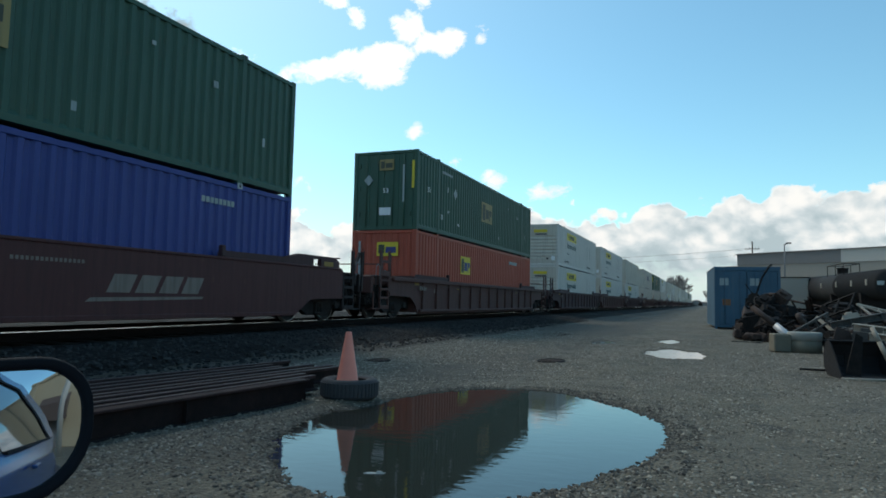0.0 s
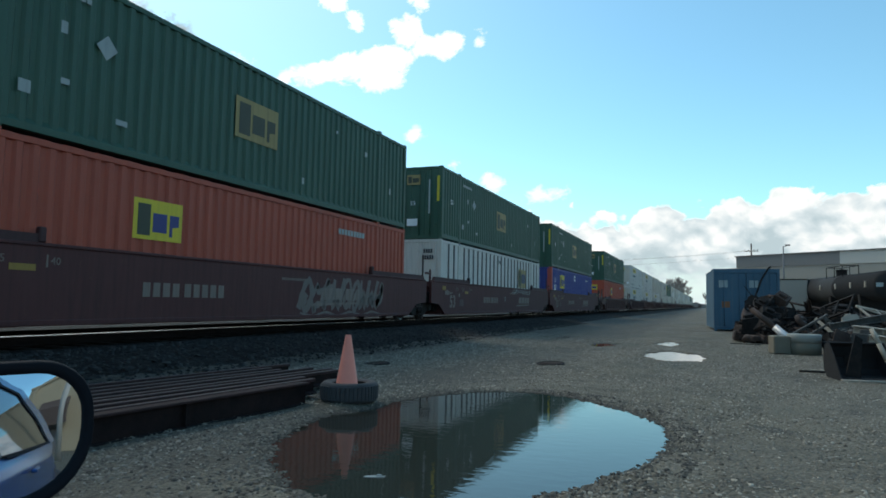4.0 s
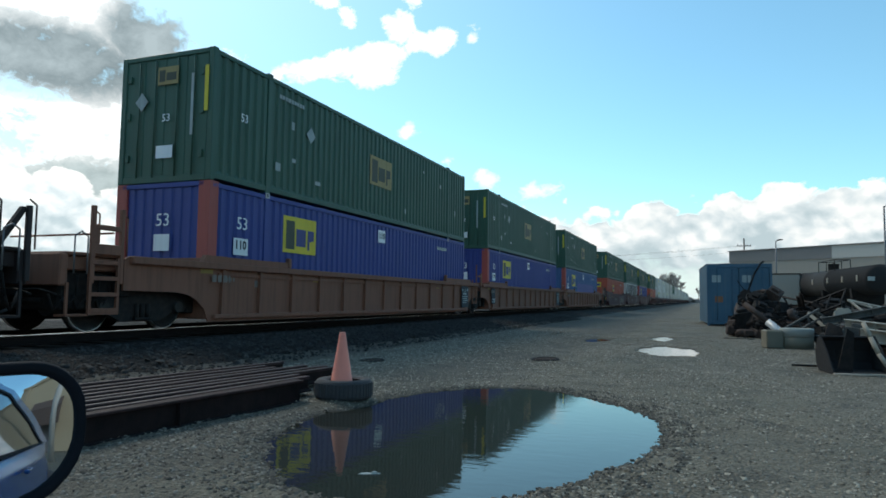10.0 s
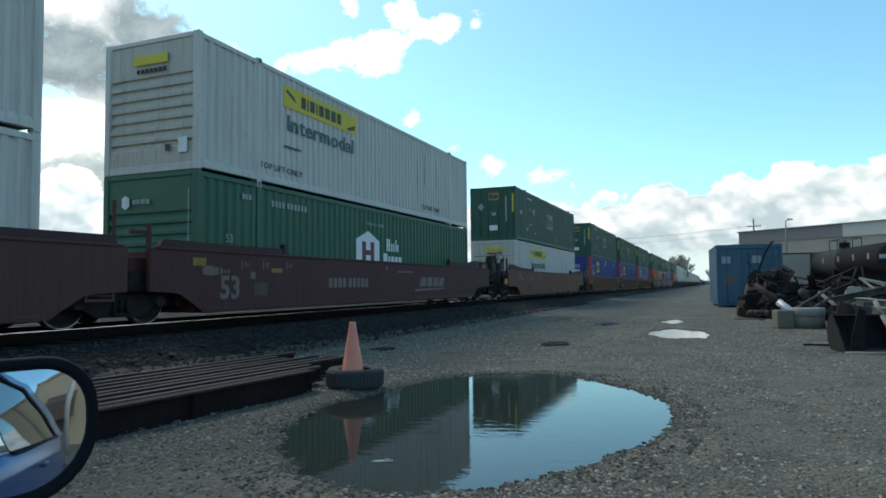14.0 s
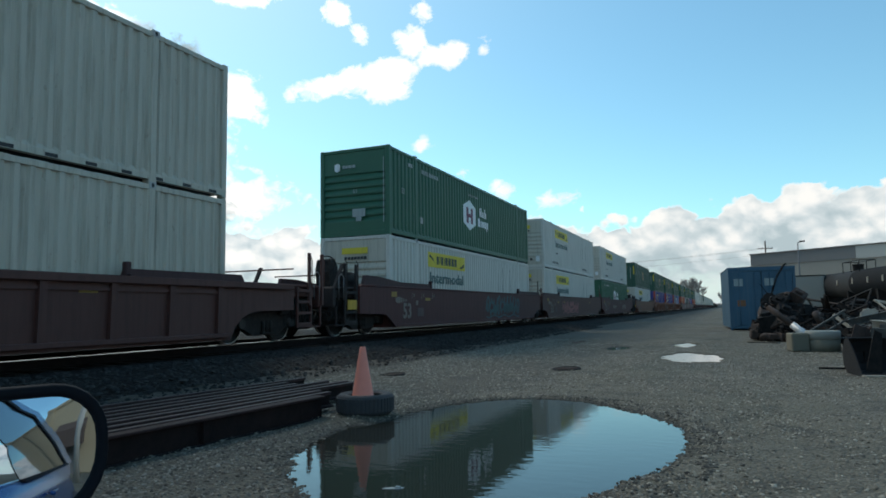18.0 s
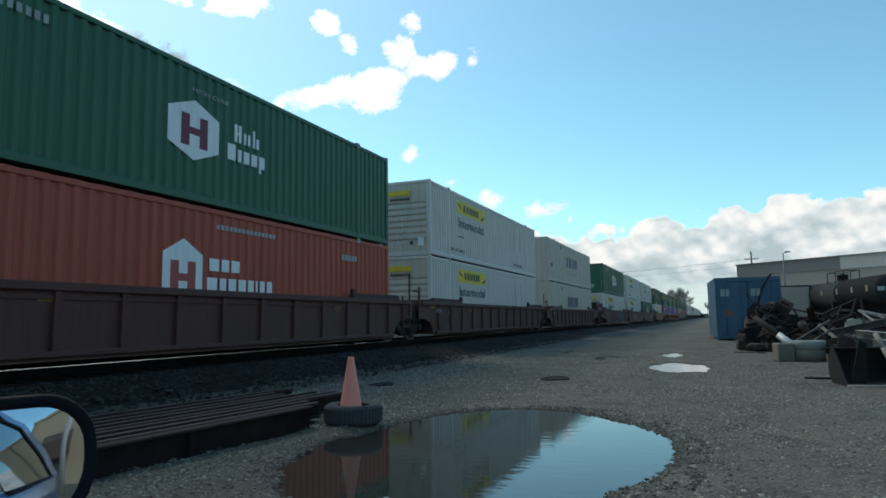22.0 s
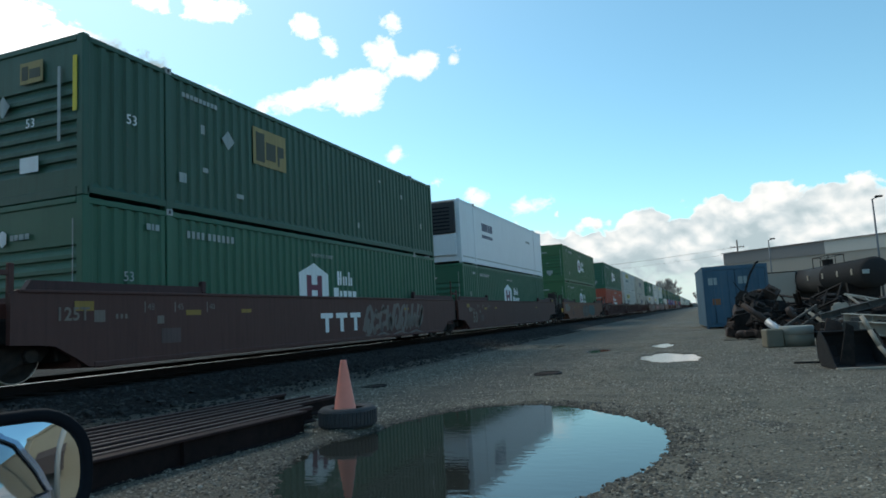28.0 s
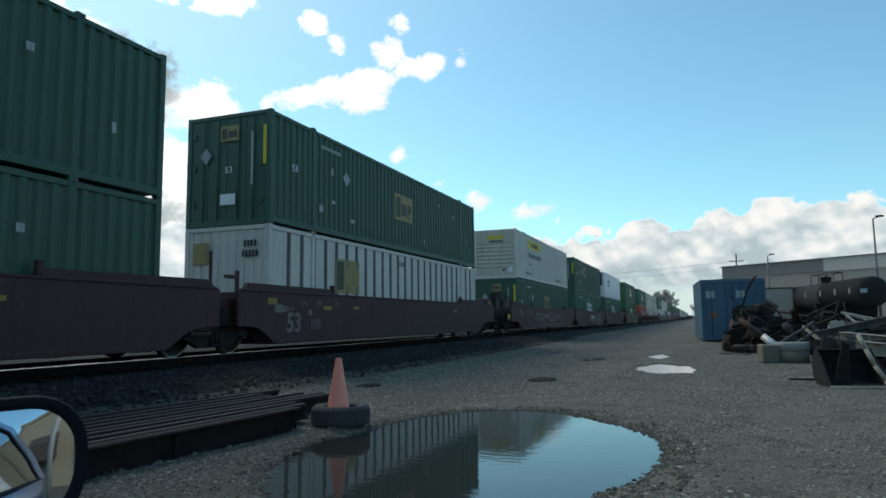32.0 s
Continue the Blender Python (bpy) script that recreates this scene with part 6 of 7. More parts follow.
        part("hazard_strip", back_plate(1.08, 1.18, 1.49, 2.49), SIGN_YELLOW, c, "yellow strip")
        part("code_mark", back_bars(.72, 1.0, (.07,), 1.35), SIGN_DIM, c)
        part("code_mark", bars(2.4, 2.44, (.09, .09, .09, .12, .09, .09, .09, .09, .09), .10, .03), SIGN_DIM, c)
        part("notice", plate(2.3, 2.5, .62, .82), SIGN_DIM, c)
        part("notice", plate(4.1, 4.35, .55, .65), SIGN_DIM, c)
        for y, z, w, h in ((2.95, 1.78, .12, .2), (3.0, .95, .16, .1), (9.9, .5, .1, .16), (13.2, 1.9, .14, .14), (14.9, 1.0, .09, .2), (11.5, 2.2, .1, .08)):
            part("scuff", plate(y, y + w, z, z + h, .004), SIGN_DIM, c)
        for z in (.5, 1.45, 2.3) if kind == "green" else ():
            for x in (-1.05, 1.0):
                part("hinge", Build().cbox(x - .05, x + .05, -.012, .03, z, z + .16, .006), frame_mat, c)
        for x in (-.75, -.3, .32, .78) if kind == "green" else ():
            part("lock_rod", Build().tube((x, -.004, .12), (x, -.004, HIGH - .14), .017, seg=6), frame_mat, c)
    elif kind in ("blue", "sky"):
        size_mark(c, 1.12, 2.06, .40)
        size_mark(c, .08, 2.06, .40, back=True)
        tag = part("notice", plate(.84, 1.34, 1.36, 1.74), SIGN_WHITE, c, "white notice with dark numbers")
        part("notice_number", lettering("110", .27, SIGN_NIGHT, Matrix.Translation((HALF - .004, 1.08, 1.58)) @ SIDE, .003, bold=.03), SIGN_NIGHT, tag, "dark number 110")
        part("notice", back_plate(-.15, .28, 1.40, 1.76), SIGN_WHITE, c, "white notice")
        emblem(c, 2.7, 1.55, 1.5, .92, SIGN_YELLOW, SIGN_NAVY)
        tag = part("notice", plate(7.9, 8.4, 2.22, 2.62), SIGN_WHITE, c, "white notice with dark numbers")
        part("notice_number", lettering("110", .27, SIGN_NIGHT, Matrix.Translation((HALF - .004, 8.15, 2.43)) @ SIDE, .003, bold=.03), SIGN_NIGHT, tag, "dark number 110")
        part("code_mark", bars(13.0, 2.35, (.10,) * 8, .12, .03), SIGN_DIM, c)
        if kind == "sky":
            part("repaint_band", Build().box(HALF - .0115, HALF - .007, 5.2, 13.8, .95, 1.85), BOXES["blue"], c, "darker blue repainted band")
    elif kind == "red":
        size_mark(c, .05, 1.35, .24, SIGN_DIM, True)
        emblem(c, -.25, 1.95, .85, .5, SIGN_YELLOW, SIGN_NAVY, True)
        emblem(c, 4.6, 1.5, 1.2, .75, SIGN_YELLOW, SIGN_NAVY)
        part("code_mark", back_bars(-1.0, 1.3, (.08,), 1.2), SIGN_DIM, c)
        part("code_mark", bars(11.8, 2.3, (.13,) * 9, .16, .04), SIGN_DIM, c)
    elif kind in ("panel", "panel_new"):
        for i in range(25):
            y = .868 + i * .608
            post = part("side_post", Build().prism([(y - .075, .2), (y + .075, .2), (y + .075, HIGH - .12), (y - .075, HIGH - .12)], HALF - .036, HALF - .022, "x"), POST_DARK, c, "dark grey hat-section post")
            part("post_crown", Build().cbox(HALF - .024, HALF - .004, y - .04, y + .04, .2, HIGH - .12, .006), POST_DARK, post)
        part("size_mark", lettering("53 102", .24, SEAM, Matrix.Translation((HALF - .028, 7.88, 2.45)) @ SIDE, width=.42), SEAM, c, "dark numbers 53 102")
        part("stain", Build().prism([(10.2 + .26 * math.cos(q), .62 + .22 * math.sin(q)) for q in (0, .7, 1.5, 2.4, 3.1, 3.9, 4.7, 5.5)], HALF - .034, HALF - .031, "x"), SIGN_DIM, c, "grey scuffed stain")
        at = 3.2 if kind == "panel" else 11.4
        patch = part("patch", plate(at, at + 1.45, 1.30, 2.30, .004), SIGN_YELLOW_OLD, c, "faded tan emblem panel")
        part("patch_mark", Build().box(HALF - .007, HALF - .001, at + .08, at + .48, 1.40, 2.22), SIGN_OLIVE, patch)
        part("patch_mark", Build().box(HALF - .007, HALF - .001, at + .58, at + 1.0, 1.55, 2.05), SIGN_BLUE if at > 9 else SIGN_YELLOW_OLD, patch)
        part("patch_mark", Build().box(HALF - .007, HALF - .001, at + 1.06, at + 1.36, 1.55, 2.05), SIGN_BLUE if at > 9 else SIGN_YELLOW_OLD, patch)
        part("patch", back_plate(-1.0, -.5, 1.95, 2.5), SIGN_YELLOW_OLD, c, "faded tan emblem panel")
        part("code_mark", back_bars(.55, 2.35, (.07, .07, .07, .07), .16), SEAM, c)
        part("code_mark", back_bars(.5, 2.1, (.07,) * 5, .16), SEAM, c)
    elif kind == "white":
        sign = part("sign_panel", plate(2.95, 6.6, 2.02, 2.56), SIGN_YELLOW, c, "yellow sign panel")
        part("sign_mark", bars(3.72, 2.14, (.20, .06, .22, .06, .24, .24, .24, .22), .30, .07, HALF - .005, .004), SIGN_OLIVE, sign)
        part("sign_arrow", Build().prism([(3.05, 2.40), (3.5, 2.20), (3.4, 2.34), (3.1, 2.47)], HALF - .005, HALF - .001, "x"), SIGN_OLIVE, sign)
        part("sign_arrow", Build().prism([(6.0, 2.12), (6.5, 2.3), (6.45, 2.14), (6.1, 2.08)], HALF - .005, HALF - .001, "x"), SIGN_OLIVE, sign)
        part("sign_word", lettering("Intermodal", .55, SIGN_GREENISH, Matrix.Translation((HALF - .007, 4.75, 1.62)) @ SIDE, width=3.3, bold=.022), SIGN_GREENISH, c, "dark green word Intermodal")
        part("sign_panel", back_plate(-.45, .5, 2.32, 2.52), SIGN_YELLOW, c, "small yellow sign panel")
        part("code_mark", back_bars(-.35, 2.14, (.09,) * 7, .09), SEAM, c)
        for y in (2.9, 12.2):
            part("handling_note", lettering("TOP LIFT ONLY", .21, SEAM, Matrix.Translation((HALF - .007, y, .42)) @ SIDE, width=1.75), SEAM, c, "dark words TOP LIFT ONLY")
        part("code_mark", bars(3.0, 1.0, (.05,) * 9, .06, .03), SEAM, c)
        part("door_notice", back_plate(.80, 1.04, .36, .68), SIGN_WHITE, c, "white notice on the end wall")
        part("data_plate", back_plate(.45, .6, .42, .56), SCRAP_GREY, c)
        part("scuff", bars(11.6, 1.2, (.02, .02), 1.2, 1.1), SEAM, c)
    elif kind in ("hub", "grass"):
        hex_sign(c, 6.55, .88, 1.46, 1.26)
        size_mark(c, 1.0, 1.52, .26, SIGN_DIM)
        size_mark(c, .05, 1.45, .18, SIGN_DIM, True)
        part("notice", back_plate(-.05, .42, .62, .88), SIGN_DIM, c, "pale notice")
        part("notice", back_plate(.08, .28, .48, .62), SIGN_DIM, c)
        part("emblem", Build().prism([(-.72, 2.2), (-.62, 2.14), (-.52, 2.2), (-.52, 2.38), (-.62, 2.44), (-.72, 2.38)], -.024, -.014, "y"), SIGN_WHITE, c, "white six-sided emblem")
        part("code_mark", back_bars(-.42, 2.24, (.08, .08, .12, .1), .10), SIGN_DIM, c)
        part("code_mark", bars(2.5, 2.38, (.08,) * 4 + (.001,) + (.09,) * 6, .15, .06), SIGN_DIM, c)
        part("code_mark", bars(1.42, 2.44, (.1, .06, .1), .12, .03), SIGN_DIM, c)
        part("handling_note", lettering("HIGH CUBE", .13, SIGN_DIM, Matrix.Translation((HALF - .007, 7.75, 2.36)) @ SIDE, width=1.1), SIGN_DIM, c, "small white words HIGH CUBE")
        part("corner_stripe", back_plate(1.08, 1.105, .4, 2.5), SIGN_DIM, c, "pale worn vertical marking")
        part("notice", plate(2.35, 2.55, .6, .82), SIGN_DIM, c)
    elif kind == "hubred":
        house = part("emblem", Build().prism([(6.52, 1.0), (7.6, 1.0), (7.6, 1.85), (7.06, 2.15), (6.52, 1.85)], HALF - .011, HALF - .005, "x"), SIGN_WHITE, c, "white house-shaped emblem")
        part("emblem_mark", Build().box(HALF - .005, HALF - .001, 6.72, 6.94, 1.0, 1.7).box(HALF - .005, HALF - .001, 7.18, 7.40, 1.0, 1.7).box(HALF - .005, HALF - .002, 6.94, 7.18, 1.3, 1.45), POST_RED, house)
        part("wordmark", bars(7.8, 1.55, (.30, .24, .26), .26, .08), SIGN_WHITE, c, "white bars of a company name")
        part("wordmark", bars(7.75, 1.15, (.3, .2, .25, .25, .2, .06, .18, .2), .26, .08), SIGN_WHITE, c, "white bars of a company name")
        part("code_mark", bars(8.0, 2.45, (.10,) * 15, .10, .04), SIGN_DIM, c)
        part("code_mark", bars(13.2, 2.2, (.13,) * 6, .16, .05), SIGN_DIM, c)
        part("emblem", Build().prism([(-.6, 1.75), (-.42, 1.66), (-.24, 1.75), (-.24, 2.05), (-.42, 2.14), (-.6, 2.05)], -.024, -.014, "y"), SIGN_WHITE, c, "white six-sided emblem")
        part("wordmark", back_bars(-.1, 1.82, (.12, .12, .14, .12, .12, .1), .14), SIGN_DIM, c)
    elif kind == "cream":
        part("wordmark", bars(5.85, 1.28, (.66, .98, .26, .62, .66), .74, .20, slant=.18), SIGN_BLUE, c, "dark blue slanted bars of a company name")
        part("small_word", bars(7.3, .76, (.2,) * 10, .18, .08), SIGN_DIM, c)
        part("code_mark", bars(.8, 1.0, (.12, .12, .05, .05), .2, .04), SEAM, c)
        part("vent", Build().tube((HALF - .03, 4.1, 2.52), (HALF + .01, 4.1, 2.52), .11, seg=14), SEAM, c)
        # dark plates on the bottom rail for the shade inside the slots
        slots = Build()
        for i in range(22):
            slots.box(HALF - .001, HALF + .003, .5 + i * .72, .72 + i * .72, .06, .12)
        part("fork_slot", slots, SEAM, c)
        for z in (.5, 1.3, 2.1):
            part("door_hinge", back_plate(-1.1, -.9, z, z + .2), SEAM, c)
    elif kind == "reefer":
        part("bulkhead", Build().box(-HALF + .15, HALF - .15, .02, .08, .1, HIGH - .1), mat, c)
        unit = part("cooling_unit", Build().cbox(-HALF + .22, HALF - .22, -.12, .02, 1.35, HIGH - .12, .04), SEAM, c, "black cooling unit")
        grille = Build()
        for i in range(7):
            grille.box(-.85, .85, -.135, -.121, 1.5 + i * .16, 1.56 + i * .16)
        part("grille", grille, BLACKTRIM, unit)
        part("unit_cover", Build().cbox(-HALF + .22, HALF - .22, -.10, .02, .35, 1.3, .03), mat, c)
        part("word_mark", back_bars(-.9, .95, (.22, .2, .2, .2), .2), SEAM, c)
        part("wordmark", bars(3.2, 1.75, (.9, .3, .4), .38, .08), SIGN_BLUE, c, "blue bars of a company name")
        part("wordmark", bars(3.2, 1.4, (.3, .3, .3, .3, .3), .16, .06), SIGN_BLUE, c)
        part("side_band", plate(.2, 15.9, .28, .33, .004), SIGN_DIM, c)
        part("code_mark", bars(12.0, 1.9, (.1,) * 8, .12, .03), SIGN_DIM, c)
    return c


def railway_truck():
    """A two-axle freight truck about its middle, on the rails."""
    b = Build().cbox(-.95, .95, -.2, .2, .38, .72, .03)
    b.tube((0, 0, .6), (0, 0, .95), .28, seg=14)
    frame_side = [(-1.25, .50), (-1.15, .68), (-.45, .80), (.45, .80), (1.15, .68), (1.25, .50), (1.1, .34), (.80, .34), (.45, .17), (-.45, .17), (-.80, .34), (-1.1, .34)]
    pieces = [("truck", b, TRUCK, None)]
    for s in (1, -1):
        pieces.append(("side_frame", Build().prism(frame_side, s * .98, s * 1.14, "x"), TRUCK, None))
        spring = Build().cbox(s * 1.16 - .06, s * 1.16 + .06, -.2, .2, .20, .245, .01)
        for y in (-.13, .0, .13):
            spring.tube((s * 1.16, y, .24), (s * 1.16, y, .5), .05, seg=8)
        pieces.append(("spring", spring, TRUCK, None))
        for y in (-.89, .89):
            pieces.append(("bearing", Build().tube((s * 1.0, y, .44), (s * 1.22, y, .44), .11, seg=12), WHEEL, None))
    for y in (-.89, .89):
        pieces.append(("axle", Build().tube((-.8, y, .44), (.8, y, .44), .075, seg=10), TRUCK, None))
        for s in (1, -1):
            m = pose(s * .70, y, .44, 0, s * 90, 0)
            prof = [(.10, .10), (.10, .0), (.30, .02), (.36, .0), (.455, .0), (.455, .02), (.435, .035), (.43, .13), (.37, .13), (.33, .08), (.16, .06), (.10, .10)]
            pieces.append(("wheel", Build().lathe(prof, 28, m), WHEEL, None))
            pieces.append(("tread", Build().lathe([(.432, .034), (.4345, .036), (.4325, .131), (.424, .1335), (.418, .131)], 36, m), TREAD, None))
    return [(n, p.mesh(n, mt), mt) for n, p, mt, _ in pieces]


TRUCK_MESHES = railway_truck()


def add_truck(car, y):
    body = None
    for n, me, mt in TRUCK_MESHES:
        ob = part(n, me, mt, body or car, "dark iron two-axle truck" if body is None else "")
        if body is None:
            body = ob
            ob.location = (0, y, 0)


SPRAY = [((0, 1), (.22, 0), (.5, .8), (.72, 0), (1, 1.05)), ((0, .5), (.45, 1), (.45, .7), (1, .75), (1, .3), (.45, .3), (.45, 0), (0, .5)), ((.1, .1), (.9, .9), (.5, 1), (.95, .55), (.3, .1), (.2, .6)),
         ((0, .2), (.2, .9), (.6, 1), (1, .6), (.7, .1), (.3, .3), (.5, .6))]


def strokes(seed, y0, y1, z0, z1, count, x=1.503, thin=False):
    """Loose spray-painted letter shapes: closed bent loops with a cross stroke, and a long sweep under them."""
    rng = random.Random(seed)
    b = Build()
    depth = [0.0]

    def ribbon(pts, t):
        depth[0] = (depth[0] + .0004) % .003
        out = []
        for i, p in enumerate(pts):
            q, r = pts[max(0, i - 1)], pts[min(len(pts) - 1, i + 1)]
            d = Vector((r[0] - q[0], r[1] - q[1])).normalized()
            w = t * rng.uniform(.7, 1.25)
            out.append((p[0] - d.y * w, p[1] + d.x * w))
            out.append((p[0] + d.y * w, p[1] - d.x * w))
        xx = x + .001 + depth[0]
        b.add([(xx, c, min(max(e, .22), z1 + .03)) for c, e in out], [(2 * i, 2 * i + 1, 2 * i + 3, 2 * i + 2) for i in range(len(pts) - 1)])
    step = (y1 - y0) / count
    if seed == 25:                   # long faded sweeps
        for k in range(4):
            a, e = y0 + rng.uniform(0, 2.5), y1 - rng.uniform(0, 3.0)
            zc, amp, f, ph = rng.uniform(z0 + .3, z1 - .25), rng.uniform(.08, .26), rng.uniform(.5, 1.1), rng.uniform(0, 6)
            ribbon([(a + (e - a) * q / 40, zc + amp * math.sin(ph + q * f * .4) * math.sin(math.pi * q / 40)) for q in range(41)], rng.uniform(.02, .07))
        count = 0
    for i in range(count):
        cy, cz = y0 + step * (i + .5), (z0 + z1) / 2 + rng.uniform(-.06, .06)
        ry, rz = step * rng.uniform(.44, .56), (z1 - z0) * rng.uniform(.40, .5)
        glyph = SPRAY[rng.randrange(len(SPRAY))]
        fine = []
        for (u0, v0), (u1, v1) in zip(glyph, glyph[1:]):
            for k in range(4):
                fine.append((u0 + (u1 - u0) * k / 4, v0 + (v1 - v0) * k / 4))
        fine.append(glyph[-1])
        for _ in range(2):
            fine = [fine[0]] + [((p[0] + 2 * q[0] + r[0]) / 4, (p[1] + 2 * q[1] + r[1]) / 4) for p, q, r in zip(fine, fine[1:], fine[2:])] + [fine[-1]]
        ribbon([(cy + ry * (2 * u - 1) + .25 * rz * (2 * v - 1), cz + rz * (2 * v - 1)) for u, v in fine], .013 if thin else .05 + .05 * rng.random())
    for base in () if thin else (z0 + .04,):
        ribbon([(y0 + (y1 - y0) * k / 24, base + .05 * math.sin(k * .9 + seed)) for k in range(25)], .03)
    return b


def well_car(style, colour, front, rear, marks):
    """One well of a double-stack car. style: 'posts' or 'plain'; front, rear: 'end' (own truck and coupler) or 'joint' (shared truck)."""
    mat = CARS[colour]
    words = {"brown": "dark brown", "tan": "tan", "orange": "weathered orange-brown", "rust": "rust-red", "dark": "blackish brown"}[colour]
    car = thing("well_car", f"{words} {'ribbed' if style == 'posts' else 'smooth-sided'} double-stack well car on the rails", "rail car", None, "well cars of the train")
    W = 1.5
    top = 1.345 if style == "posts" else 1.445
    over_r, over_f = (2.25 if rear == "end" else 1.40), (2.25 if front == "end" else 1.50)
    # wall cut away in an arch over each truck
    low = .13 if style == "posts" else .20
    arch = [(.04, low), (.18, .40), (.40, .57), (.62, .67), (.92, .72)] if style == "posts" else [(.02, .20), (.30, .37), (.66, .57), (.95, .60)]
    outline = [(LONG + a, z) for a, z in arch] + [(LONG + over_f, arch[-1][1] + .02), (LONG + over_f, top - .05), (LONG + over_f - .12, top), (-over_r + .12, top), (-over_r, top - .05), (-over_r, arch[-1][1] + .02)] + [(-a, z) for a, z in arch[::-1]]
    for s in (1, -1):
        x0, x1 = (s * W - s * .09, s * W) if style == "plain" else (s * W - s * .12, s * W - s * .08)
        part("side_wall", Build().prism(outline, x0, x1, "x"), mat, car)
        part("top_chord", Build().cbox(min(s * (W - .12), s * (W + .025)), max(s * (W - .12), s * (W + .025)), -over_r + .12, LONG + over_f - .12, top - (.13 if style == "posts" else .05), top + .01, .015), mat, car)
        part("bottom_sill", Build().cbox(min(s * (W - .2), s * (W + .015)), max(s * (W - .2), s * (W + .015)), .06, LONG - .06, .185, .28, .015), mat, car)
        cap_mat = CARS["dark"] if colour != "tan" else mat
        xa, xb = s * (W - .10), s * (W + .01)
        for y0, y1, lead in ((-over_r + .22 if style == "plain" else -.35, 2.75, 0), (LONG - 2.75, LONG + (over_f - .22 if style == "plain" else .35), 1)):
            z0, z1 = top + .012, top + (.27 if style == "plain" and (front if lead else rear) == "end" else .15)
            if style == "plain" and lead and front == "end":
                part("end_cap", Build().prism([(y0, z0), (LONG + .75, z0), (LONG + .75, z1), (LONG + .1, z1), (LONG - .5, z0 + .14), (y0 + .05, z0 + .13)], xa, xb, "x"), cap_mat, car, "raised dark end cap")
                part("end_cap", Build().prism([(LONG + 1.1, z0), (y1, z0), (y1, z1 - .12), (y1 - .2, z1), (LONG + 1.1, z1)], xa, xb, "x"), cap_mat, car, "raised dark end cap")
                part("cap_bridge", Build().box(min(xa, xb), max(xa, xb), LONG + .75, LONG + 1.1, z1 - .07, z1), cap_mat, car)
                part("cap_reflector", Build().box(s * (W + .011), s * (W + .015), LONG + 1.25, LONG + 1.7, top + .02, top + .14), SIGN_AMBER, car, "amber reflector strip")
            elif lead:
                part("end_cap", Build().prism([(y0, z0), (y1, z0), (y1 - .1, z1), (y0 + .05, z1 - .02)], xa, xb, "x"), cap_mat, car, "raised dark end cap")
            else:
                part("end_cap", Build().prism([(y0, z0), (y1, z0), (y1 - .05, z0 + .13), (.3, z0 + .13), (y0 + .75, z1), (y0 + .1, z1)], xa, xb, "x"), cap_mat, car, "raised dark end cap")
            part("guide_lug", Build().cbox(min(xa, xb) + .02, max(xa, xb) + .03, (y1 - .12) if not lead else y0, y1 if not lead else y0 + .12, z0, z0 + .24, .02), cap_mat, car)
        if style == "posts":
            for i in range(13):
                y = .35 + i * (LONG - .7) / 12
                part("side_post", Build().prism([(y - .08, .25), (y + .08, .25), (y + .06, top - .13), (y - .06, top - .13)], s * (W - .08), s * (W - .005), "x"), mat, car)
            part("side_rail", Build().box(min(s * (W - .08), s * (W - .04)), max(s * (W - .08), s * (W - .04)), .2, LONG - .2, top - .26, top - .20), mat, car)
    for y in (-.14, LONG + .06):
        part("bulkhead", Build().cbox(-W + .13, W - .13, y, y + .08, .2, 1.45, .01), mat, car)
    well = Build()
    for i in range(9):
        y = .4 + i * (LONG - .8) / 8
        well.box(-W + .12, W - .12, y - .15, y + .15, .17, .235)
    part("floor_beam", well, mat, car)
    for s, kind in ((-1, rear), (1, front)):
        def Y(d):
            return -d if s < 0 else LONG + d
        def span(a, b):
            return (min(Y(a), Y(b)), max(Y(a), Y(b)))
        if kind == "joint":
            part("end_platform", Build().cbox(-1.25, 1.25, *span(.2, 1.62), 1.0, 1.26, .02), mat, car)
            if s < 0:
                add_truck(car, -1.725)
            part("centre_sill", Build().cbox(-.5, .5, *span(.1, 1.6), .55, .96, .03).cbox(-1.2, 1.2, *span(.1, .4), .3, .9, .03), TRUCK, car)
            if s > 0:
                ya, yb = Y(.70), Y(1.24)
                lad = part("ladder", Build().prism([(ya - .025, 1.5), (ya - .025, .46), (yb + .025, .46), (yb + .025, 2.2), (yb - .025, 2.2), (yb - .025, .51), (ya + .025, .51), (ya + .025, 1.5)], 1.43, 1.475, "x"), mat, car)
                for i in range(4):
                    part("rung", Build().tube((1.46, Y(.70), .56 + i * .26), (1.46, Y(1.24), .56 + i * .26), .017, seg=6), mat, lad)
            else:
                part("grab_plate", Build().cbox(1.38, 1.44, *span(1.30, 1.40), 1.2, 1.85, .01).cbox(1.38, 1.44, *span(1.40, 1.78), 1.66, 1.74, .01), mat, car)
            part("brake_cylinder", Build().tube((.85, Y(.45), .62), (.85, Y(1.3), .62), .16, seg=12), TRUCK, car)
            part("side_bearing", Build().cbox(.55, 1.3, *span(.9, 1.7), .62, 1.02, .03).cbox(-1.3, -.55, *span(.9, 1.7), .62, 1.02, .03), TRUCK, car)
            continue
        mat = CARS["grime"] if style == "plain" else CARS[colour]
        part("end_platform", Build().cbox(-1.3, 1.3, *span(.2, 3.45), 1.06, 1.30, .02), mat, car)
        part("end_sill", Build().cbox(-1.4, 1.4, *span(3.35, 3.5), .80, 1.33, .02), mat, car)
        part("shear_plate", Build().cbox(-1.38, 1.38, *span(2.25, 3.4), 1.302, 1.36, .015), mat, car)
        add_truck(car, Y(1.55))
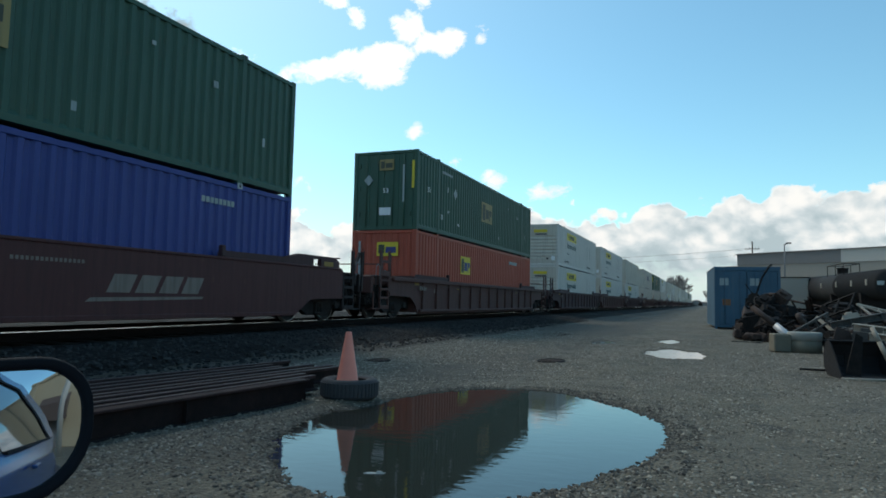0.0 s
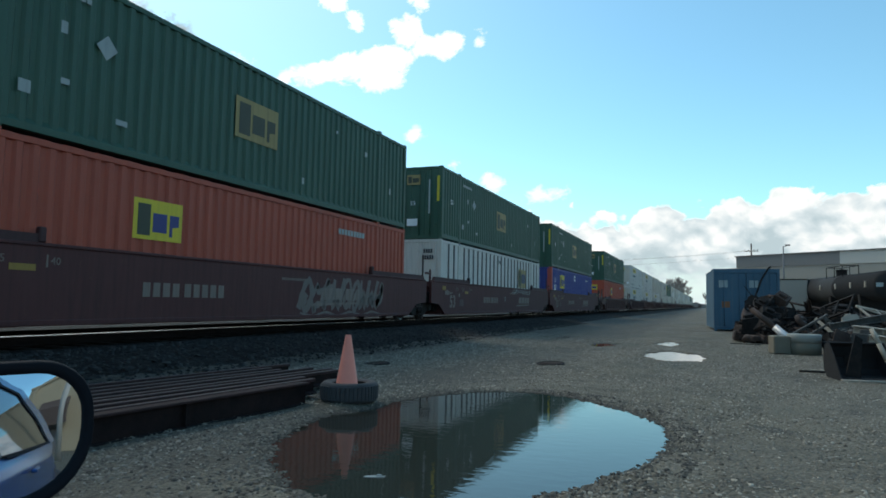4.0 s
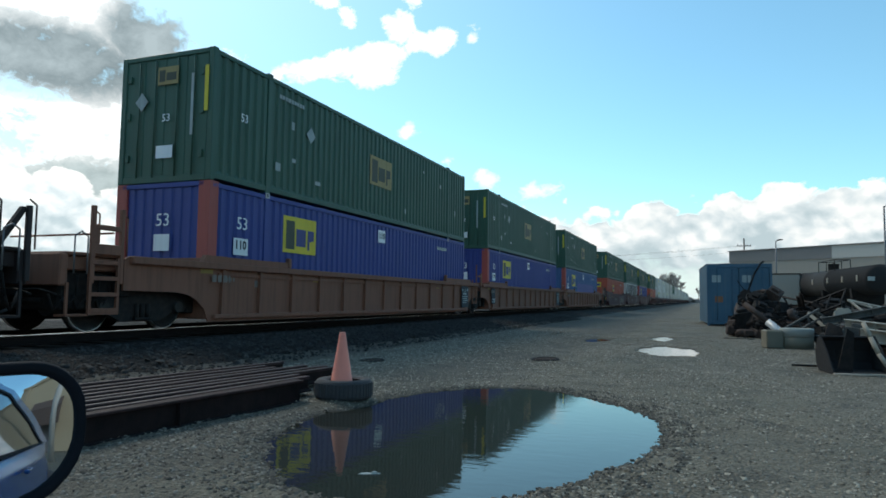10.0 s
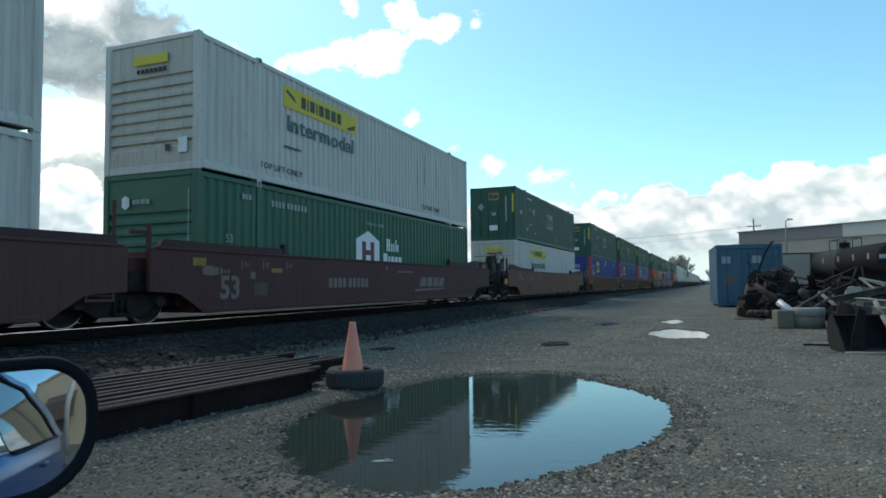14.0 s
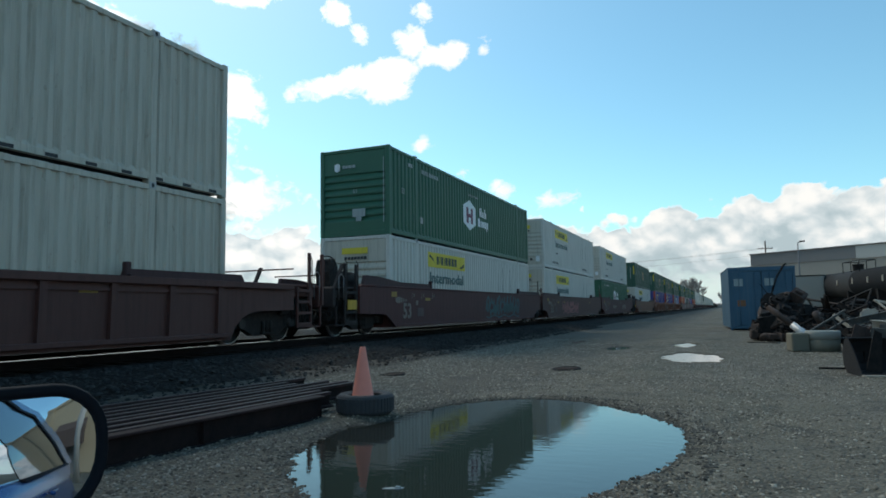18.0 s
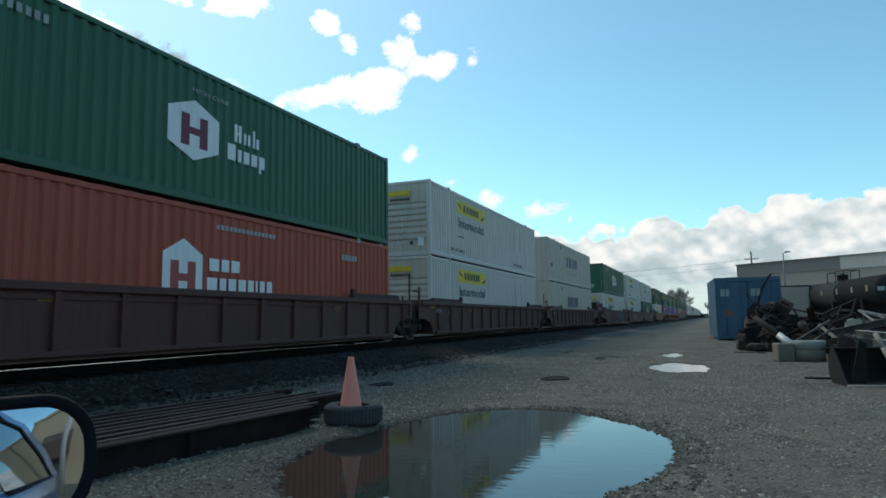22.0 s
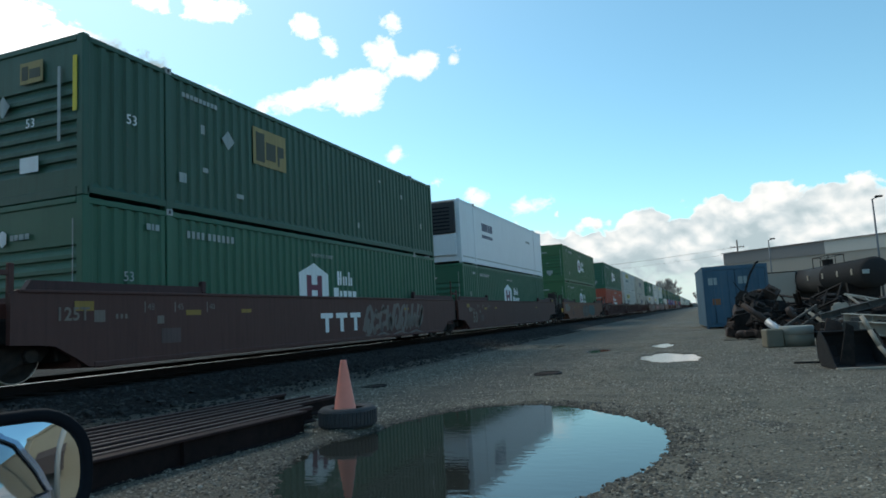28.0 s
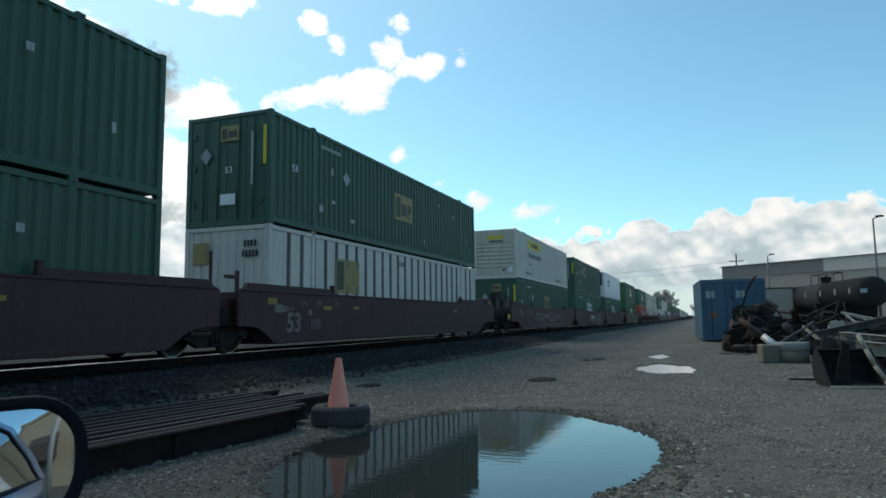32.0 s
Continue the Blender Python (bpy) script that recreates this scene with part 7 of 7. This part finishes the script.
        part("centre_sill", Build().cbox(-.45, .45, *span(.1, 3.45), .62, .99, .03), TRUCK, car)
        part("brake_rigging", Build().cbox(-.9, .9, *span(2.7, 3.2), .40, .7, .03).cbox(-1.1, 1.1, *span(.1, .35), .30, .9, .03).tube((-.8, Y(3.3), .55), (.8, Y(3.3), .55), .05, seg=8), TRUCK, car)
        part("coupler", Build().cbox(-.13, .13, *span(3.4, 3.88), .45, .75, .04), TRUCK, car)
        hose = Build()
        pts = [(.45, Y(3.45), .75), (.47, Y(3.6), .42), (.4, Y(3.8), .33), (.25, Y(3.87), .45)]
        for p, q in zip(pts, pts[1:]):
            hose.tube(p, q, .025, seg=7)
        part("air_hose", hose, RUBBER, car)
        x = 1.42
        for d in ((2.33, 2.93) if s < 0 else (2.9, 3.46)):
            post = Build().cbox(x - .035, x + .035, Y(d) - .04, Y(d) + .04, .85, 2.16 if style == "posts" else 2.0, .008)
            hook = d - .12 if s < 0 else d + .12
            post.tube((x, Y(hook), 1.34), (x, Y(hook), 2.02), .014, seg=6).tube((x, Y(hook), 2.02), (x, Y(d), 2.10), .014, seg=6)
            part("corner_stanchion", post, mat, car)
        if style == "posts" and s < 0:
            brace = Build().cbox(x - .03, x + .03, *span(2.36, 2.90), 1.76, 1.85, .01).cbox(x - .03, x + .03, *span(2.36, 2.90), 1.34, 1.52, .01).cbox(x - .03, x + .03, *span(2.80, 2.90), 1.52, 1.76, .01)
            part("end_bracket", brace, mat, car, "steel bracket plate with a small opening")
        ya, yb = span(2.36, 2.98)
        lad = part("ladder", Build().prism([(ya, 1.3), (ya, .32), (yb, .32), (yb, 1.3), (yb - .05, 1.3), (yb - .05, .37), (ya + .05, .37), (ya + .05, 1.3)], 1.40, 1.45, "x"), mat, car)
        for i in range(4):
            part("rung", Build().cbox(1.40, 1.46, *span(2.4, 2.95), .36 + i * .27, .43 + i * .27, .006), mat, lad)
        if style == "plain":
            d0, d1 = (3.0, 3.42) if s > 0 else (3.36, 2.96)
            for xx in (1.36, -1.36):
                part("brace", Build().prism([(Y(d0) - .05, 1.33), (Y(d0) + .05, 1.33), (Y(d1) + .05, 1.98), (Y(d1) - .05, 1.98)], xx - .04, xx + .04, "x"), mat, car, "slanting steel brace")
        grab = Build()
        for p, q in zip([(1.46, Y(3.3), 1.0), (1.46, Y(3.3), 1.62), (1.46, Y(3.18), 1.70), (1.46, Y(3.05), 1.62), (1.46, Y(3.05), 1.0)], [(1.46, Y(3.3), 1.62), (1.46, Y(3.18), 1.70), (1.46, Y(3.05), 1.62), (1.46, Y(3.05), 1.0)]):
            grab.tube(p, q, .013, seg=6)
        part("grab_iron", grab, GALV, car, "thin bent grab iron")
        lever = Build()
        pts = [(1.42, Y(3.56), .66), (1.05, Y(3.56), .74), (.3, Y(3.58), .74), (.12, Y(3.62), .84)]
        for p, q in zip(pts, pts[1:]):
            lever.tube(p, q, .016, seg=6)
        part("uncoupling_lever", lever, TRUCK, car)
        part("valve_box", Build().cbox(.92, 1.28, *span(1.95, 2.2), .62, 1.0, .03).tube((1.1, Y(1.9), .8), (1.1, Y(2.3), .8), .11, seg=10), TRUCK, car)
        part("hand_rail", Build().tube((1.30, Y(2.4), 1.74), (-1.30, Y(2.4), 1.74), .02, seg=6), mat, car)
        part("step", Build().cbox(1.18, 1.44, *span(2.98, 3.4), .30, .34, .006).box(1.40, 1.44, *span(3.36, 3.40), .34, .85), mat, car)
        part("draft_gear", Build().cbox(-1.15, 1.15, *span(2.2, 3.3), .40, 1.07, .04), TRUCK, car)
        part("air_reservoir", Build().tube((.80, Y(2.45), .50), (.80, Y(3.25), .50), .20, seg=14), TRUCK, car)
        part("air_reservoir", Build().tube((-.80, Y(2.45), .46), (-.80, Y(3.3), .46), .20, seg=14), TRUCK, car)
        pipes = Build()
        for k in range(5):
            a = 2.35 + .22 * k
            pts = [(1.22, Y(a), .98), (1.25, Y(a + .05), .62), (1.18, Y(a + .18), .40 + .05 * (k % 2)), (1.20, Y(a + .30), .66)]
            for p, q in zip(pts, pts[1:]):
                pipes.tube(p, q, .02, seg=6)
        part("brake_pipe", pipes, TRUCK, car)
        if style == "plain" and s < 0:
            part("placard", Build().box(1.464, 1.474, *span(2.38, 2.86), .74, 1.0), PLACARD, car, "amber placard")
        if "wheel" in marks and s < 0:
            part("brake_stand", Build().prism([(Y(2.62), 1.3), (Y(2.98), 1.3), (Y(3.06), 1.8), (Y(2.98), 2.12), (Y(2.78), 2.16), (Y(2.62), 1.95)], .55, 1.0, "x"), TRUCK, car, "dark brake gear box")
            part("air_reservoir", Build().tube((.7, Y(1.45), 1.62), (.7, Y(2.4), 1.62), .24, seg=14).cbox(.5, .9, *span(1.5, 2.3), 1.3, 1.55, .02), TRUCK, car)
            bw = Build().ring((1.04, Y(3.24), 1.98), .215, .018, pose(0, 0, 0, 90, 0, 35))
            for a in range(6):
                e = pose(0, 0, 0, 90, 0, 35) @ Vector((.215 * math.cos(a * math.pi / 3), .215 * math.sin(a * math.pi / 3), 0))
                bw.tube((1.04, Y(3.24), 1.98), Vector((1.04, Y(3.24), 1.98)) + e, .014, seg=6)
            part("brake_wheel", bw, TRUCK, car, "hand brake wheel")
    # markings on the near side
    x = W + .001 if style == "plain" else W - .079
    if "53" in marks:
        part("size_number", lettering("53", .66, SIGN_WORN, Matrix.Translation((W + .004, .78, .66)) @ SIDE, bold=.03), SIGN_WORN, car, "worn pale number 53")
    if "emblem" in marks:
        e = Build()
        at = 10.6
        for w in (.55, .5, .5, .5):
            e.prism([(at, .66), (at + w * .9, .66), (at + w * .9 + .16, .98), (at + .16, .98)], x, x + .004, "x")
            at += w + .06
        e.prism([(10.2, .50), (12.9, .56), (12.95, .61), (10.3, .57)], x, x + .004, "x")
        part("emblem", e, SIGN_WORN, car, "dull slanted bars of a railway emblem")
        part("code_mark", bars(4.7, .66, (.17,) * 4 + (.0,) + (.17,) * 5, .26, .07, x, .003), SIGN_WORN, car)
        for word, size, z in (("C", .30, .86), ("A", .16, 1.24)):
            if word in marks:
                part("car_letter", lettering(word, size, SIGN_DIM, Matrix.Translation((x + .004, 8.1, z)) @ SIDE), SIGN_DIM, car, f"white letter {word}")
        part("code_mark", bars(8.9, 1.12, (.05,) * 16, .06, .03, x, .003), SIGN_WORN, car)
        if "C" in marks:
            part("graffiti", strokes(31, 9.4, 13.2, 1.12, 1.42, 14, x=x + .0005, thin=True), SIGN_DIM, car, "white scrawled handwriting")
    if style == "plain":
        for y, word in ((1.3, "48"), (2.05, "45"), (2.95, "40")):
            part("position_mark", lettering(word, .17, SIGN_WORN, Matrix.Translation((x + .003, y, 1.18)) @ SIDE, .003), SIGN_WORN, car, f"worn number {word}")
            part("position_line", Build().box(x, x + .003, y - .16, y - .13, 1.08, 1.28), SIGN_WORN, car)
        part("data_panel", Build().box(x, x + .003, 1.55, 2.05, .5, .78), PANEL_WORN, car, "dull stencilled data panel")
        part("sticker", Build().box(x, x + .003, .06, .28, .93, 1.13), SIGN_WORN, car)
        part("reflector", plate(2.2, 2.62, 1.02, 1.12, .004, x), SIGN_AMBER, car, "amber reflector strip")
    if "letters" in marks:
        part("capacity_mark", lettering("125T", .30, SIGN_WORN, Matrix.Translation((x + .004, -.35, 1.06)) @ SIDE, bold=.02), SIGN_WORN, car, "worn mark 125T")
        b = Build()
        for y0 in (7.2, 8.0, 8.8):
            b.box(x, x + .004, y0, y0 + .62, .86, 1.0).box(x, x + .004, y0 + .22, y0 + .40, .48, .86)
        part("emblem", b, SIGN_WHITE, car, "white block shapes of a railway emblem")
    if "spray_far" in marks:
        rng = random.Random(77)
        for y0, y1, z0, z1, gm, words in ((-1.6, .3, .75, 1.36, GRAFFITI, "pale sprayed blotch"), (9.6, 13.4, .3, 1.30, GRAFFITI_TEAL, "dull blue-grey sprayed block"), (6.2, 9.6, .24, 1.28, GRAFFITI_DARK, "dark sprayed ground of the letters")):
            n = 18
            ring = [((y0 + y1) / 2 + (y1 - y0) / 2 * rng.uniform(.82, 1.0) * math.copysign(abs(math.cos(q)) ** .5, math.cos(q)), (z0 + z1) / 2 + (z1 - z0) / 2 * rng.uniform(.8, 1.0) * math.copysign(abs(math.sin(q)) ** .5, math.sin(q))) for q in (2 * math.pi * i / n for i in range(n))]
            part("spray_block", Build().prism(ring, x - .0006, x + .0006, "x"), gm, car, words)
    if "letters" not in marks:
        part("number_mark", bars(-.05, .95, (.12, .12, .12, .05), .15, .05, x if style == "plain" else W - .001, .004), SIGN_WORN, car)
    part("data_mark", bars(.5, .98, (.05, .05, .05), .08, .05, x, .004), SIGN_WORN, car)
    if style == "posts" and colour == "tan" and front == "joint":
        panel = part("stencil_panel", plate(LONG - .84, LONG + .02, .30, 1.20, .004, W - .003), SIGN_NIGHT, car, "dark blue panel of stencilled data")
        for k, (a, b2, z, h) in enumerate(((.06, .16, 1.0, .09), (.68, .80, 1.0, .09), (.20, .60, .84, .07), (.06, .76, .74, .04), (.10, .66, .66, .04), (.22, .78, .58, .035), (.12, .60, .50, .03))):
            part("data_mark", plate(LONG - .84 + a, LONG - .84 + b2, z, z + h, .003, W + .0015), SIGN_DIM, panel)
        part("data_mark", Build().ring((W + .002, LONG - .42, 1.02), .07, .012, pose(0, 0, 0, 0, 90, 0)), SIGN_DIM, panel)
        if rear == "joint":
            part("stencil_panel", plate(.05, .62, .45, 1.18, .004, W - .003), SIGN_NIGHT, car, "dark blue panel of stencilled data")
            part("capacity_mark", lettering("125T", .26, SIGN_WHITE, Matrix.Translation((W + .004, .34, .58)) @ SIDE), SIGN_WHITE, car, "white mark 125T")
    if style == "posts" and colour == "rust" and rear == "joint":
        part("capacity_mark", lettering("125T", .30, SIGN_WORN, Matrix.Translation((W + .004, 1.0, .42)) @ SIDE), SIGN_WORN, car, "worn mark 125T")
    part("reflector", plate(-.32, .05, 1.12, 1.28, .004, W + .001 if style == "plain" else W - .0795), SIGN_AMBER, car, "amber reflector strip")
    for y in ((3.9, 12.6) if colour != "brown" else ()):
        part("reflector", plate(y, y + .35, 1.05, 1.13, .004, x), SIGN_AMBER, car)
    part("notice", plate(1.45, 1.62, .87, 1.02, .004, x), SIGN_WORN, car)
    for key, args, gm in (("spray_pale", (21, 9.7, 14.2, .25, 1.25, 9), GRAFFITI), ("spray_teal", (22, 8.5, 13.5, .35, 1.3, 10), GRAFFITI_TEAL), ("spray_red", (23, 3.5, 8.5, .4, 1.15, 9), GRAFFITI_PINK),
                          ("spray_mid", (26, 6.4, 9.5, .3, 1.22, 4), GRAFFITI), ("spray_far", (27, 10.0, 12.6, .4, 1.2, 5), GRAFFITI_TEAL), ("spray_wide", (25, 3.0, 12.6, .35, 1.3, 7), GRAFFITI)):
        if key in marks:
            part("graffiti", strokes(*args, x=x + .0005), gm, car, "faded spray-painted graffiti")
    return car


# the wells in running order: place of the leading end at 0 s, upper and lower box, car style and colour, ends, markings
J, E = "joint", "end"
UNITS = [
    (13.92, "green", "blue", "plain", "brown", E, J, ("53", "emblem")),
    (-5.67, "green", "panel_new", "plain", "brown", J, J, ("53", "emblem", "C")),
    (-25.2, "green", "red", "plain", "brown", J, E, ("53", "emblem", "spray_pale")),
    (-49.03, "green", "sky", "posts", "tan", E, J, ()),
    (-68.68, "green", "blue", "posts", "tan", J, J, ()),
    (-88.24, "green", "blue", "posts", "tan", J, E, ()),
    (-111.94, "green", "white", "plain", "orange", E, E, ("wheel",)),
    (-135.77, "white", "hub", "plain", "brown", E, J, ("53", "emblem", "A")),
    (-155.32, "white", "white", "plain", "rust", J, J, ("spray_red", "53")),
    (-174.93, "hub", "white", "plain", "brown", J, E, ("53", "spray_teal", "wheel")),
    (-198.61, "cream", "cream", "posts", "rust", E, J, ()),
    (-218.23, "white", "white", "posts", "rust", J, J, ()),
    (-237.88, "hub", "hubred", "posts", "rust", J, E, ()),
    (-261.71, "grass", "grass", "plain", "orange", E, E, ("spray_mid", "spray_far", "wheel")),
    (-285.52, "reefer", "hub", "plain", "rust", E, J, ("53",)),
    (-305.0, "green_slat", "hub", "plain", "rust", J, J, ("letters", "spray_pale")),
    (-324.75, "white", "green", "plain", "rust", J, E, ("spray_wide", "wheel")),
    (-348.76, "green", "panel", "plain", "dark", E, J, ("53",)),
    (-368.43, "green", "green", "plain", "dark", J, J, ()),
    (-388.0, "green", "green", "plain", "dark", J, E, ()),
]
AHEAD = [(37.68, "green", "red", "posts", "rust", E, E, ())]
lead, pairs = 37.68, [("white", "white"), ("white", "white"), ("plain", "white"), ("cream", "plain"), ("green", "plain"), ("white", "plain"), ("plain", "white"), ("white", "cream"), ("plain", "plain"),
                      ("white", "white"), ("cream", "plain"), ("plain", "white"), ("white", "plain"), ("plain", "plain"), ("green", "white"), ("white", "plain"), ("plain", "white")]
for i, (up, low) in enumerate(pairs):
    lead += 23.9 if i % 3 == 0 else 19.6
    AHEAD.append((lead, up, low, "posts", "rust" if i % 2 else "dark", E if i % 3 == 2 else J, E if i % 3 == 0 else J, ()))


def travel(t):
    return 11.3581 * t + 0.027917 * t ** 2 - 0.00092090 * t ** 3 + 1.5883e-5 * t ** 4


RIDERS = []                         # thing, place of its trailing end at 0 s, height
_boxes, _cars = {}, {}


def placed(store, key, make, *args):
    if key not in store:
        store[key] = make(*args)
        return store[key]
    return copy_thing(store[key], Matrix.Identity(4))


for lead, up, low, style, colour, front, rear, marks in AHEAD[::-1] + UNITS:
    y = lead - LONG
    RIDERS.append((placed(_cars, (style, colour, front, rear, marks), well_car, style, colour, front, rear, marks), y, RAIL_Z))
    RIDERS.append((placed(_boxes, low, container, low), y, RAIL_Z + FLOOR))
    RIDERS.append((placed(_boxes, up, container, up), y, RAIL_Z + FLOOR + HIGH + .004))
for ob, y, z in RIDERS:
    ob.matrix_basis = pose(TRACK_X, y, z)

# ---------------------------------------------------------------- loose stones, then what moves
build_stones()


def motions():
    for ob, y, z in RIDERS:
        walk(ob, [(t, pose(TRACK_X, y + travel(t), z)) for t in range(0, 33, 2)])


motions()
